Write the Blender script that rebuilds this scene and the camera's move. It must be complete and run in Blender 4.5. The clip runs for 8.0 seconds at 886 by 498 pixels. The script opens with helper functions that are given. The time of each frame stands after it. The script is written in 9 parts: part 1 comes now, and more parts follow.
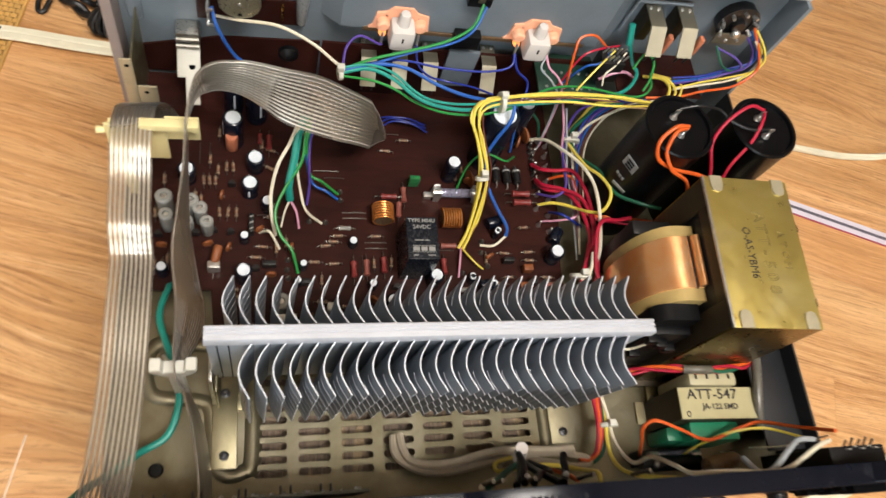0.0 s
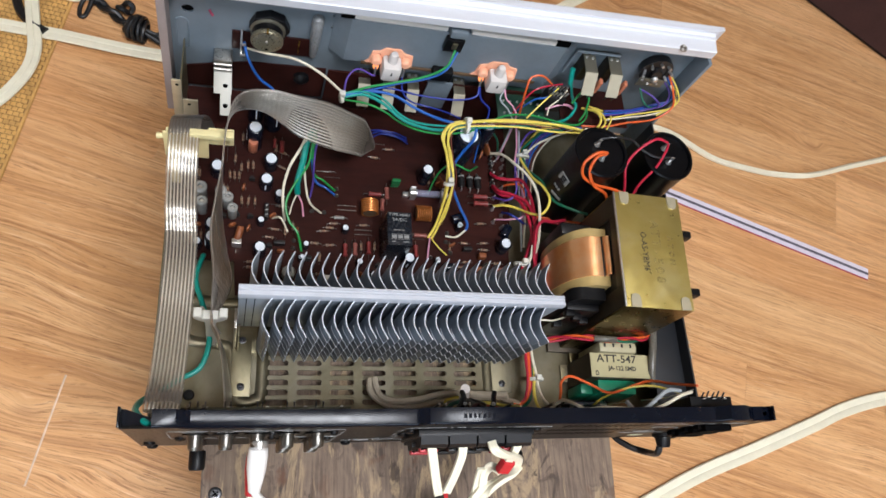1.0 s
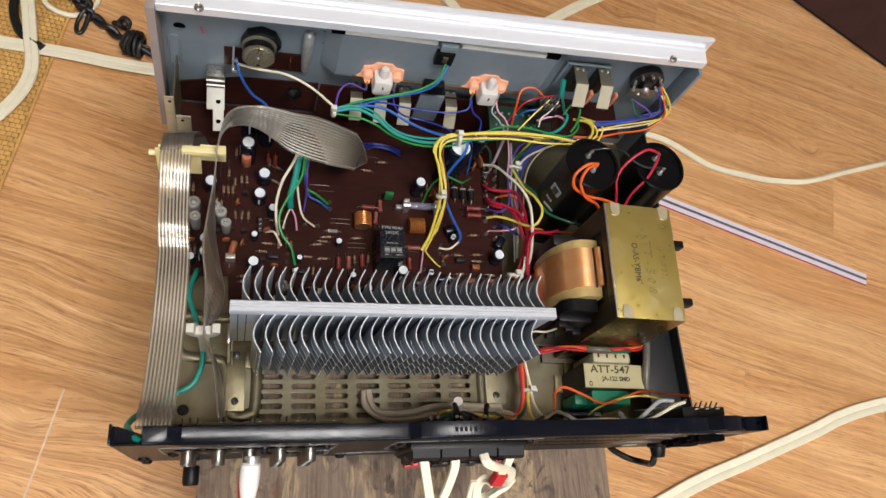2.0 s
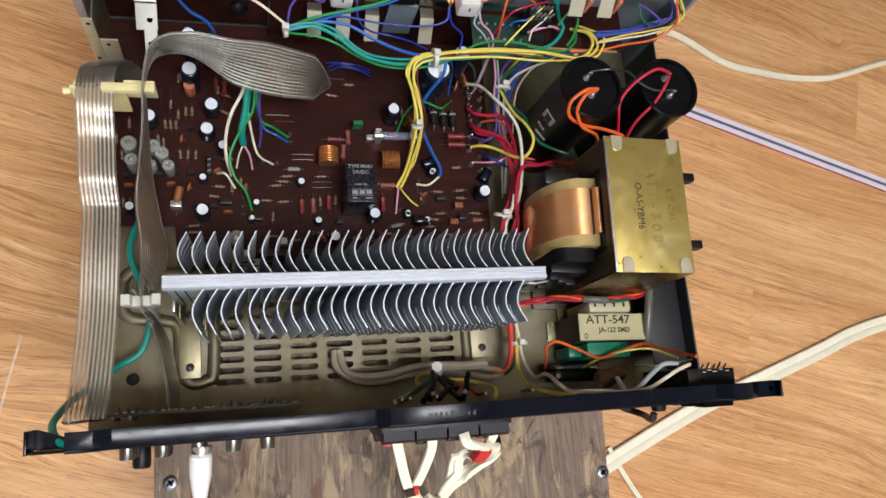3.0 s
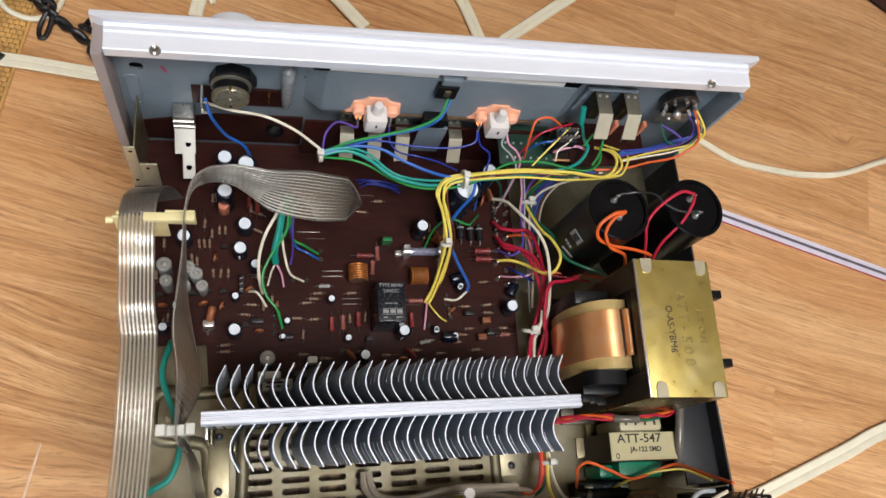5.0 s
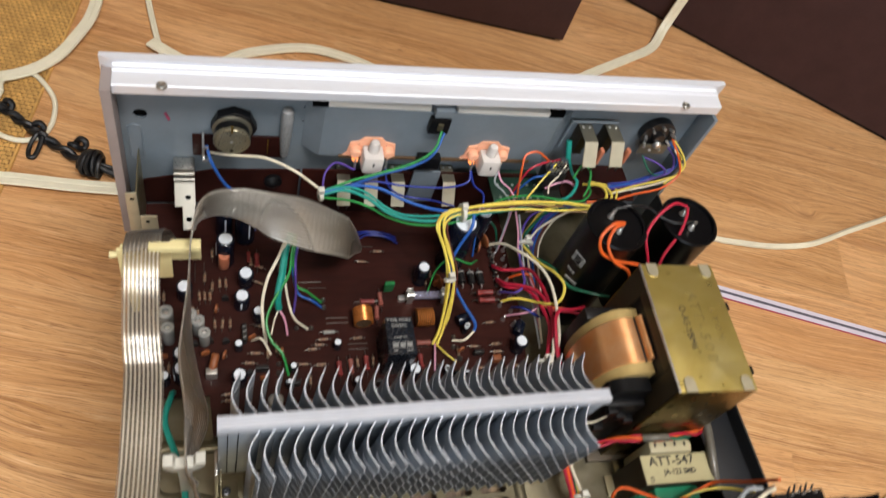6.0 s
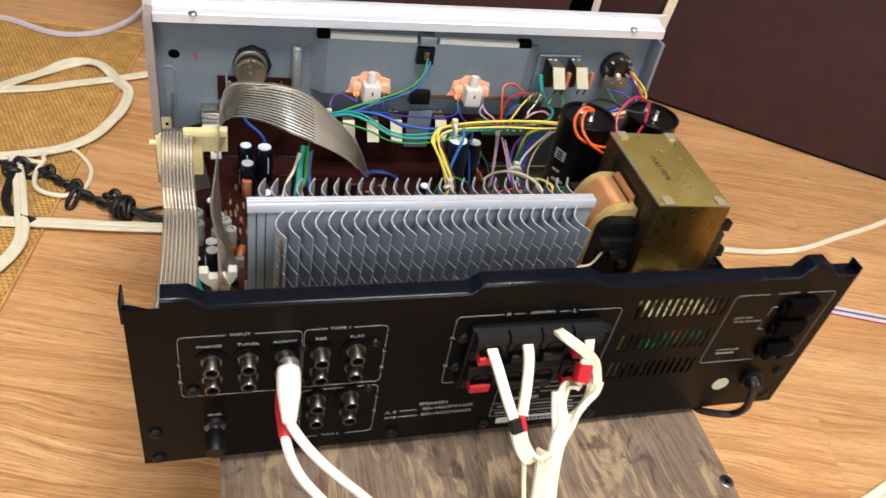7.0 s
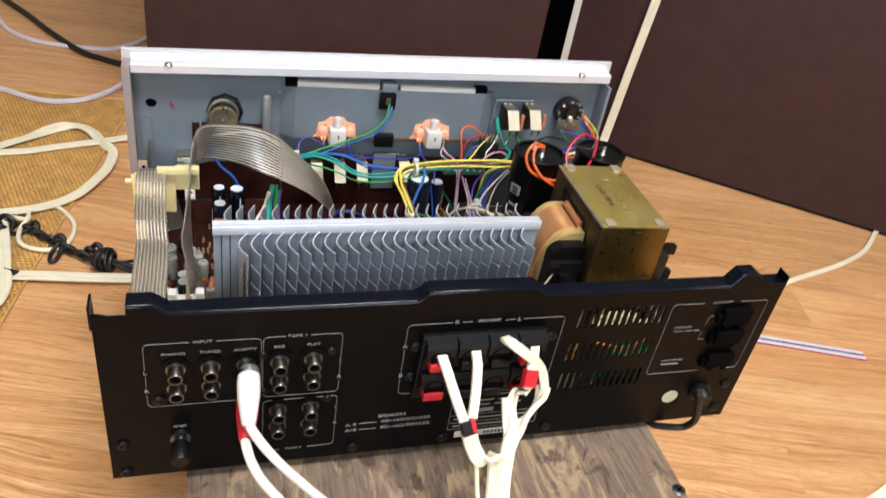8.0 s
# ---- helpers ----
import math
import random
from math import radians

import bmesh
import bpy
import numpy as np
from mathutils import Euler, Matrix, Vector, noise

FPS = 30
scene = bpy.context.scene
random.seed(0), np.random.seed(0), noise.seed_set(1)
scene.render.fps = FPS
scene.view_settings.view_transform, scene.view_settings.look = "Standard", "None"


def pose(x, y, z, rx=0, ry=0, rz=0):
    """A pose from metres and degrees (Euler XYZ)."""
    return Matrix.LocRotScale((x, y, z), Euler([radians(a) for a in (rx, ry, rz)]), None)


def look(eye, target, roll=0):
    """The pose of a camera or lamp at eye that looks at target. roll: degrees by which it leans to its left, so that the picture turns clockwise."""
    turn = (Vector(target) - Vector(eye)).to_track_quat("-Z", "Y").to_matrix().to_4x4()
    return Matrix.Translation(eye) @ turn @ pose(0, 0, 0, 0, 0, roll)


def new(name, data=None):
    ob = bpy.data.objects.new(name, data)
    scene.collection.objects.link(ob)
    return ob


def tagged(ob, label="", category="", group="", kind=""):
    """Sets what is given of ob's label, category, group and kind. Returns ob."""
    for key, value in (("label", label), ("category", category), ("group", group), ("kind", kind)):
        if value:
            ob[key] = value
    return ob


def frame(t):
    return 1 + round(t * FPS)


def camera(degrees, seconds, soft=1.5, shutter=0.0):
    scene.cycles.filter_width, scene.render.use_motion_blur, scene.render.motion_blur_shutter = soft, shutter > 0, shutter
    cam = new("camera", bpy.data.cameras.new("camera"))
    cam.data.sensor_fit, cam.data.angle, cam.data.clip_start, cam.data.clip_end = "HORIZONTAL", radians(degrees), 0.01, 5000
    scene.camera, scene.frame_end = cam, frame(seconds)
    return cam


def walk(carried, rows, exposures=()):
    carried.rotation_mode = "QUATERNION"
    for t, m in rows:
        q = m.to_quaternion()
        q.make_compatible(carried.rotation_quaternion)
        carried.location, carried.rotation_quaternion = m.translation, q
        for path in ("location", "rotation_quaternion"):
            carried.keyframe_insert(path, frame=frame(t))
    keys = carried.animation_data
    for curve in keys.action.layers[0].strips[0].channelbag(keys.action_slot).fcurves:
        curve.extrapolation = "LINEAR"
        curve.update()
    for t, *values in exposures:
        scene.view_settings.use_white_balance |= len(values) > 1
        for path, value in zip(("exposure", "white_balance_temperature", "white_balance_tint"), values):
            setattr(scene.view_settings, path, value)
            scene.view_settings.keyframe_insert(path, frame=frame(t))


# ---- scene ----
cam = camera(62.1, 8.0, shutter=0.4)
PATH = [
    (0, (0.08, -0.024, 0.438), (0.572, 0.753, -1.338), 29.9),
    (0.5, (0.066, -0.056, 0.513), (0.55, 0.679, -1.283), 33.4),
    (1, (0.058, -0.075, 0.555), (0.591, 0.673, -1.222), 35.4),
    (1.2, (0.06, -0.076, 0.561), (0.586, 0.688, -1.212), 34.4),
    (2.3, (0.072, -0.066, 0.561), (0.598, 0.696, -1.211), 33.5),
    (2.5, (0.081, -0.044, 0.55), (0.616, 0.547, -1.284), 40.3),
    (3, (0.1, -0.009, 0.518), (0.619, 0.452, -1.358), 45.6),
    (3.5, (0.101, -0.006, 0.503), (0.617, 0.423, -1.381), 48.1),
    (4, (0.097, -0.006, 0.503), (0.617, 0.422, -1.38), 48.4),
    (4.5, (0.089, 0.014, 0.522), (0.598, 0.559, -1.333), 41.0),
    (4.7, (0.086, 0.025, 0.527), (0.589, 0.62, -1.315), 38.3),
    (5.8, (0.065, -0.011, 0.504), (0.642, 0.887, -1.187), 28.2),
    (6, (0.059, -0.059, 0.478), (0.649, 0.986, -1.122), 23.8),
    (6.5, (0.042, -0.189, 0.392), (0.56, 1.156, -0.993), 13.8),
    (7, (0.047, -0.259, 0.378), (0.613, 1.186, -0.884), 12.1),
    (7.5, (0.058, -0.291, 0.364), (0.628, 1.202, -0.838), 9.3),
    (8, (0.059, -0.306, 0.376), (0.655, 1.247, -0.735), 10.5),
]
walk(cam, [(t, look(eye, target, roll)) for t, eye, target, roll in PATH],
     exposures=[(0, 0.25, 7100, 10), (0.5, 0.1, 6300, 10), (1, 0.02, 6100, 10), (2.3, -0.08, 6800, 10), (2.5, -0.1, 6800, 10), (3.0, -0.06, 6250, 10), (3.5, -0.06, 6050, 10), (4.5, -0.05, 6350, 11), (5.8, -0.05, 6600, 10), (6.5, 0.15, 7000, 11), (7.5, 0.33, 6500, 10), (8, 0.33, 6500, 10)])
def tint(hexa):
    """Linear colour from an sRGB hex string."""
    v = [int(hexa[i:i + 2], 16) / 255 for i in (0, 2, 4)]
    return tuple(c / 12.92 if c <= 0.04045 else ((c + 0.055) / 1.055) ** 2.4 for c in v)


# ---- light: a closed room with one ceiling lamp and one daylight window ----
world = bpy.data.worlds.new("room_air")
scene.world = world
world.use_nodes = True
world.node_tree.nodes["Background"].inputs[0].default_value = (0.75, 0.8, 0.9, 1)
world.node_tree.nodes["Background"].inputs[1].default_value = 0.03
FLOOR = -0.222
CEIL = FLOOR + 2.35
LAMP = (0.42, -0.55)


def area_lamp(name, matrix, sx, sy, watts, colour):
    data = bpy.data.lights.new(name, "AREA")
    data.shape, data.size, data.size_y, data.energy, data.color = "RECTANGLE", sx, sy, watts, colour
    ob = new(name, data)
    ob.matrix_world = matrix
    return ob


area_lamp("ceiling_lamp_light", pose(LAMP[0], LAMP[1], CEIL - 0.145), 0.8, 0.4, 39, (0.985, 0.985, 1.0))
area_lamp("window_daylight", look((-0.25, -1.84, 1.0), (0.1, 0.1, 0.1)), 1.3, 1.1, 25, (0.72, 0.86, 1.0))


# ---- materials ----
def nodes_of(name):
    m = bpy.data.materials.new(name)
    m.use_nodes = True
    nt = m.node_tree
    return m, nt, nt.nodes["Principled BSDF"]


def link(nt, a, b):
    nt.links.new(a, b)


def ramp(nt, fac, stops):
    r = nt.nodes.new("ShaderNodeValToRGB")
    while len(r.color_ramp.elements) < len(stops):
        r.color_ramp.elements.new(0.5)
    for e, (p, c) in zip(r.color_ramp.elements, stops):
        e.position, e.color = p, (*c[:3], 1)
    link(nt, fac, r.inputs[0])
    return r.outputs[0]


def noise_tex(nt, vec, scale, detail=4.0, rough=0.55, distortion=0.0):
    n = nt.nodes.new("ShaderNodeTexNoise")
    n.inputs["Scale"].default_value, n.inputs["Detail"].default_value = scale, detail
    n.inputs["Roughness"].default_value, n.inputs["Distortion"].default_value = rough, distortion
    if vec is not None:
        link(nt, vec, n.inputs["Vector"])
    return n.outputs["Fac"]


def coords(nt, scale=(1, 1, 1), rot=(0, 0, 0), shift=False):
    tc = nt.nodes.new("ShaderNodeTexCoord")
    mp = nt.nodes.new("ShaderNodeMapping")
    mp.inputs["Scale"].default_value, mp.inputs["Rotation"].default_value = scale, rot
    link(nt, tc.outputs["Object"], mp.inputs["Vector"])
    if shift:
        oi = nt.nodes.new("ShaderNodeObjectInfo")
        sc = nt.nodes.new("ShaderNodeMath")
        sc.operation, sc.inputs[1].default_value = "MULTIPLY", 37.0
        link(nt, oi.outputs["Random"], sc.inputs[0])
        cb = nt.nodes.new("ShaderNodeCombineXYZ")
        link(nt, sc.outputs[0], cb.inputs[0]), link(nt, sc.outputs[0], cb.inputs[1]), link(nt, sc.outputs[0], cb.inputs[2])
        ad = nt.nodes.new("ShaderNodeVectorMath")
        link(nt, mp.outputs[0], ad.inputs[0]), link(nt, cb.outputs[0], ad.inputs[1])
        return ad.outputs[0]
    return mp.outputs[0]


def bump(nt, bs, height, strength, dist=0.001):
    b = nt.nodes.new("ShaderNodeBump")
    b.inputs["Strength"].default_value, b.inputs["Distance"].default_value = strength, dist
    link(nt, height, b.inputs["Height"])
    link(nt, b.outputs[0], bs.inputs["Normal"])


def mixc(nt, fac, a, b, mode="MIX"):
    m = nt.nodes.new("ShaderNodeMix")
    m.data_type, m.blend_type = "RGBA", mode
    if isinstance(fac, float):
        m.inputs[0].default_value = fac
    else:
        link(nt, fac, m.inputs[0])
    for s, v in ((m.inputs[6], a), (m.inputs[7], b)):
        if isinstance(v, tuple):
            s.default_value = (*v[:3], 1)
        else:
            link(nt, v, s)
    return m.outputs[2]


def plain(name, colour, rough=0.5, metal=0.0, var=0.18, scale=90.0, bumps=0.0, coat=0.0, dirt=0.0, spec=0.5, lengthwise=None):
    """A worn surface: base colour with mottling at two scales, uneven gloss and a fine relief."""
    c = tint(colour) if isinstance(colour, str) else colour
    m, nt, bs = nodes_of(name)
    v = coords(nt, lengthwise or (1, 1, 1), shift=True)
    big, fine = noise_tex(nt, v, scale), noise_tex(nt, v, scale * 9, 3)
    lo, hi = tuple(x * (1 - var) for x in c), tuple(min(1, x * (1 + var)) for x in c)
    col = ramp(nt, big, [(0.3, lo), (0.7, hi)])
    if dirt:
        col = mixc(nt, ramp(nt, noise_tex(nt, v, scale * 0.45, 6, 0.65), [(0.5, (0, 0, 0)), (0.75, (dirt,) * 3)]), col, tuple(x * 0.35 for x in c))
    link(nt, col, bs.inputs["Base Color"])
    bs.inputs["Metallic"].default_value = metal
    bs.inputs["Specular IOR Level"].default_value = spec
    link(nt, ramp(nt, fine, [(0.25, (max(0.02, rough - 0.08),) * 3), (0.75, (min(1, rough + 0.1),) * 3)]), bs.inputs["Roughness"])
    if coat:
        bs.inputs["Coat Weight"].default_value, bs.inputs["Coat Roughness"].default_value = coat, 0.12
    if bumps:
        bump(nt, bs, fine, bumps, 0.0004)
    return m


def glow(name, colour, strength):
    m, nt, bs = nodes_of(name)
    bs.inputs["Base Color"].default_value = (*tint(colour), 1)
    bs.inputs["Emission Color"].default_value = (*tint(colour), 1)
    bs.inputs["Emission Strength"].default_value = strength
    return m


def wood_floor():
    """Oak print: fibres and pore dashes that flow lengthwise and part round knots, with soft darker bands of late wood."""
    m, nt, bs = nodes_of("oak_laminate")

    def calc(op, a, b=None, c=None):
        n = nt.nodes.new("ShaderNodeMath")
        n.operation = op
        for sock, v in zip(n.inputs, (a, b, c)):
            if v is None:
                continue
            if isinstance(v, (int, float)):
                sock.default_value = v
            else:
                link(nt, v, sock)
        return n.outputs[0]

    base = coords(nt, shift=True)
    sp = nt.nodes.new("ShaderNodeSeparateXYZ")
    link(nt, base, sp.inputs[0])
    x, y = sp.outputs[0], sp.outputs[1]

    def stretched(kx, ky, yy):
        cb = nt.nodes.new("ShaderNodeCombineXYZ")
        link(nt, calc("MULTIPLY", x, kx), cb.inputs[0])
        link(nt, calc("MULTIPLY", yy, ky), cb.inputs[1])
        return cb.outputs[0]

    # knots: the grain bows round scattered points
    vo = nt.nodes.new("ShaderNodeTexVoronoi")
    vo.inputs["Scale"].default_value = 1.0
    link(nt, stretched(4.2, 9.5, y), vo.inputs["Vector"])
    near = ramp(nt, vo.outputs["Distance"], [(0.02, (1, 1, 1)), (0.16, (0.45,) * 3), (0.42, (0, 0, 0))])
    drift = noise_tex(nt, stretched(2.6, 7.0, y), 1.0, 2, 0.5, 0.3)
    ripple = noise_tex(nt, stretched(13.0, 30.0, y), 1.0, 2, 0.5)
    yy = calc("MULTIPLY_ADD", drift, 0.045, y)
    yy = calc("MULTIPLY_ADD", near, 0.022, yy)
    yy = calc("MULTIPLY_ADD", ripple, 0.003, yy)

    bands = noise_tex(nt, stretched(0.9, 34.0, yy), 1.0, 3, 0.6)
    fibre = noise_tex(nt, stretched(3.5, 190.0, yy), 1.0, 6, 0.7)
    fine = noise_tex(nt, stretched(16.0, 520.0, yy), 1.0, 4, 0.7)
    pores = noise_tex(nt, stretched(45.0, 900.0, yy), 1.0, 3, 0.6)
    patch = noise_tex(nt, stretched(3.0, 8.0, y), 1.0, 3, 0.55, 0.5)
    a = ramp(nt, bands, [(0.33, tint("9b6b3f")), (0.44, tint("b98854")), (0.55, tint("ca9b67")), (0.68, tint("dab380"))])
    b = ramp(nt, fibre, [(0.34, tint("86582f")), (0.45, tint("b98752")), (0.56, tint("cfa06b")), (0.68, tint("e6c495"))])
    c = ramp(nt, patch, [(0.3, tint("b07e4c")), (0.7, tint("d9ae79"))])
    col = mixc(nt, 0.2, mixc(nt, 0.5, a, b), c)
    col = mixc(nt, ramp(nt, fine, [(0.35, (0.75,) * 3), (0.47, (0, 0, 0))]), col, tint("865a33"))
    col = mixc(nt, ramp(nt, fine, [(0.56, (0, 0, 0)), (0.7, (0.4,) * 3)]), col, tint("ecd0a8"))
    col = mixc(nt, ramp(nt, pores, [(0.34, (0.7,) * 3), (0.43, (0, 0, 0))]), col, tint("7a4e2d"))
    vein = noise_tex(nt, stretched(2.2, 95.0, yy), 1.0, 3, 0.6)
    col = mixc(nt, ramp(nt, vein, [(0.36, (0.42,) * 3), (0.45, (0, 0, 0))]), col, tint("8a5b36"))
    quiet = noise_tex(nt, stretched(5.0, 12.0, yy), 1.0, 2, 0.5)
    col = mixc(nt, ramp(nt, quiet, [(0.42, (0, 0, 0)), (0.62, (0.35,) * 3)]), col, c)
    col = mixc(nt, ramp(nt, vo.outputs["Distance"], [(0.01, (0.6,) * 3), (0.085, (0, 0, 0))]), col, tint("7b4a29"))
    oi = nt.nodes.new("ShaderNodeObjectInfo")
    tone = ramp(nt, oi.outputs["Random"], [(0.0, (1.08, 1.09, 1.17)), (1.0, (1.22, 1.2, 1.3))])
    link(nt, mixc(nt, 1.0, col, tone, "MULTIPLY"), bs.inputs["Base Color"])
    link(nt, ramp(nt, patch, [(0.3, (0.28,) * 3), (0.7, (0.4,) * 3)]), bs.inputs["Roughness"])
    bump(nt, bs, fine, 0.15, 0.0005)
    return m


def plywood():
    m, nt, bs = nodes_of("weathered_plywood")
    grain = noise_tex(nt, coords(nt, (620, 26, 60)), 1.0, 6, 0.65, 0.3)
    blot = noise_tex(nt, coords(nt, (22, 11, 5)), 1.5, 8, 0.66, 0.8)
    pale = noise_tex(nt, coords(nt, (40, 10, 20)), 1.0, 7, 0.66, 1.6)
    dark = noise_tex(nt, coords(nt, (52, 24, 20)), 1.0, 6, 0.6, 1.8)
    knots = noise_tex(nt, coords(nt, (24, 19, 20)), 1.0, 3, 0.5, 2.2)
    a = ramp(nt, blot, [(0.3, tint("4c3d33")), (0.5, tint("6b594a")), (0.7, tint("86725f"))])
    b = ramp(nt, grain, [(0.34, tint("3c3028")), (0.52, tint("766555")), (0.7, tint("9a8772"))])
    col = mixc(nt, 0.34, a, b)
    col = mixc(nt, ramp(nt, pale, [(0.54, (0, 0, 0)), (0.6, (0.6,) * 3)]), col, tint("ab9370"))
    col = mixc(nt, ramp(nt, dark, [(0.36, (0.8,) * 3), (0.45, (0, 0, 0))]), col, tint("382b23"))
    col = mixc(nt, ramp(nt, knots, [(0.24, (0.85,) * 3), (0.37, (0, 0, 0))]), col, tint("5c3b26"))
    link(nt, col, bs.inputs["Base Color"])
    bs.inputs["Roughness"].default_value = 0.72
    bump(nt, bs, grain, 0.35, 0.0006)
    return m


def brown_board():
    m, nt, bs = nodes_of("phenolic_board")
    v = coords(nt)
    cloud = noise_tex(nt, v, 28, 4)
    streak = noise_tex(nt, coords(nt, (30, 240, 30)), 1.0, 4, 0.6, 0.5)
    col = mixc(nt, 0.4, ramp(nt, cloud, [(0.3, tint("250f0c")), (0.72, tint("3a1a14"))]), ramp(nt, streak, [(0.35, tint("170a09")), (0.7, tint("371915"))]))
    link(nt, col, bs.inputs["Base Color"])
    bs.inputs["Roughness"].default_value = 0.42
    bs.inputs["Specular IOR Level"].default_value = 0.16
    bump(nt, bs, streak, 0.12, 0.0003)
    return m


def zinc(name, a, b, c, rough=0.36, metal=0.85, spots=0.45):
    """Chromated steel: yellow and green iridescent blotches."""
    m, nt, bs = nodes_of(name)
    v = coords(nt)
    col = ramp(nt, noise_tex(nt, v, 26, 5, 0.6, 0.6), [(0.28, tint(a)), (0.5, tint(b)), (0.74, tint(c))])
    stain = ramp(nt, noise_tex(nt, v, 75, 6, 0.7), [(0.56, (0, 0, 0)), (0.8, (spots,) * 3)])
    link(nt, mixc(nt, stain, col, tuple(x * 0.45 for x in tint(a))), bs.inputs["Base Color"])
    bs.inputs["Metallic"].default_value = metal
    link(nt, ramp(nt, noise_tex(nt, v, 120, 4), [(0.3, (rough - 0.08,) * 3), (0.7, (rough + 0.1,) * 3)]), bs.inputs["Roughness"])
    bump(nt, bs, noise_tex(nt, v, 900, 2), 0.06, 0.0002)
    return m


def brushed_foil():
    """Copper foil drawn across its width, so that its gloss runs in a band."""
    m, nt, bs = nodes_of("brushed_copper_foil")
    v = coords(nt)
    link(nt, ramp(nt, noise_tex(nt, v, 60, 4, 0.6), [(0.3, tint("fdb070")), (0.7, tint("ffcc98"))]), bs.inputs["Base Color"])
    link(nt, ramp(nt, noise_tex(nt, coords(nt, (900, 20, 900)), 1.0, 3), [(0.3, (0.28,) * 3), (0.7, (0.36,) * 3)]), bs.inputs["Roughness"])
    bs.inputs["Metallic"].default_value = 0.85
    bs.inputs["Anisotropic"].default_value = 0.8
    bs.inputs["Anisotropic Rotation"].default_value = 0.25
    tg = nt.nodes.new("ShaderNodeTangent")
    tg.direction_type, tg.axis = "RADIAL", "Y"
    link(nt, tg.outputs[0], bs.inputs["Tangent"])
    return m


def clear_vinyl():
    """Smoky clear vinyl with a bright gloss."""
    m, nt, bs = nodes_of("clear_grey_vinyl")
    bs.inputs["Base Color"].default_value = (*tint("bab2a8"), 1)
    bs.inputs["Roughness"].default_value = 0.4
    tr = nt.nodes.new("ShaderNodeBsdfTransparent")
    tr.inputs[0].default_value = (0.9, 0.87, 0.81, 1)
    mx = nt.nodes.new("ShaderNodeMixShader")
    mx.inputs[0].default_value = 0.115
    link(nt, tr.outputs[0], mx.inputs[1]), link(nt, bs.outputs[0], mx.inputs[2])
    gl = nt.nodes.new("ShaderNodeBsdfGlossy")
    gl.inputs["Roughness"].default_value = 0.3
    bp = nt.nodes.new("ShaderNodeBump")
    bp.inputs["Strength"].default_value, bp.inputs["Distance"].default_value = 0.5, 0.0012
    link(nt, noise_tex(nt, coords(nt), 170, 2, 0.5), bp.inputs["Height"])
    link(nt, bp.outputs[0], gl.inputs["Normal"])
    fr = nt.nodes.new("ShaderNodeFresnel")
    fr.inputs[0].default_value = 1.5
    top = nt.nodes.new("ShaderNodeMixShader")
    link(nt, fr.outputs[0], top.inputs[0]), link(nt, mx.outputs[0], top.inputs[1]), link(nt, gl.outputs[0], top.inputs[2])
    link(nt, top.outputs[0], nt.nodes["Material Output"].inputs[0])
    return m


def fuse_glass():
    m, nt, bs = nodes_of("fuse_glass")
    bs.inputs["Base Color"].default_value = (0.3, 0.3, 0.42, 1)
    bs.inputs["Roughness"].default_value = 0.05
    tr = nt.nodes.new("ShaderNodeBsdfTransparent")
    mx = nt.nodes.new("ShaderNodeMixShader")
    mx.inputs[0].default_value = 0.4
    link(nt, tr.outputs[0], mx.inputs[1]), link(nt, bs.outputs[0], mx.inputs[2]), link(nt, mx.outputs[0], nt.nodes["Material Output"].inputs[0])
    return m


def resistor_paint():
    """Tan body with colour rings along its length."""
    m, nt, bs = nodes_of("resistor_paint")
    tc = nt.nodes.new("ShaderNodeTexCoord")
    sp = nt.nodes.new("ShaderNodeSeparateXYZ")
    link(nt, tc.outputs["Generated"], sp.inputs[0])
    body, k, r, o = tint("85705c"), tint("2f2119"), tint("6e2c22"), tint("8a5e36")
    stops = [(0.0, body), (0.2, k), (0.27, body), (0.38, r), (0.45, body), (0.55, o), (0.62, body), (0.8, k), (0.87, body)]
    col = ramp(nt, sp.outputs[0], stops)
    nt.nodes[-1].color_ramp.interpolation = "CONSTANT"
    link(nt, col, bs.inputs["Base Color"])
    bs.inputs["Roughness"].default_value = 0.4
    return m


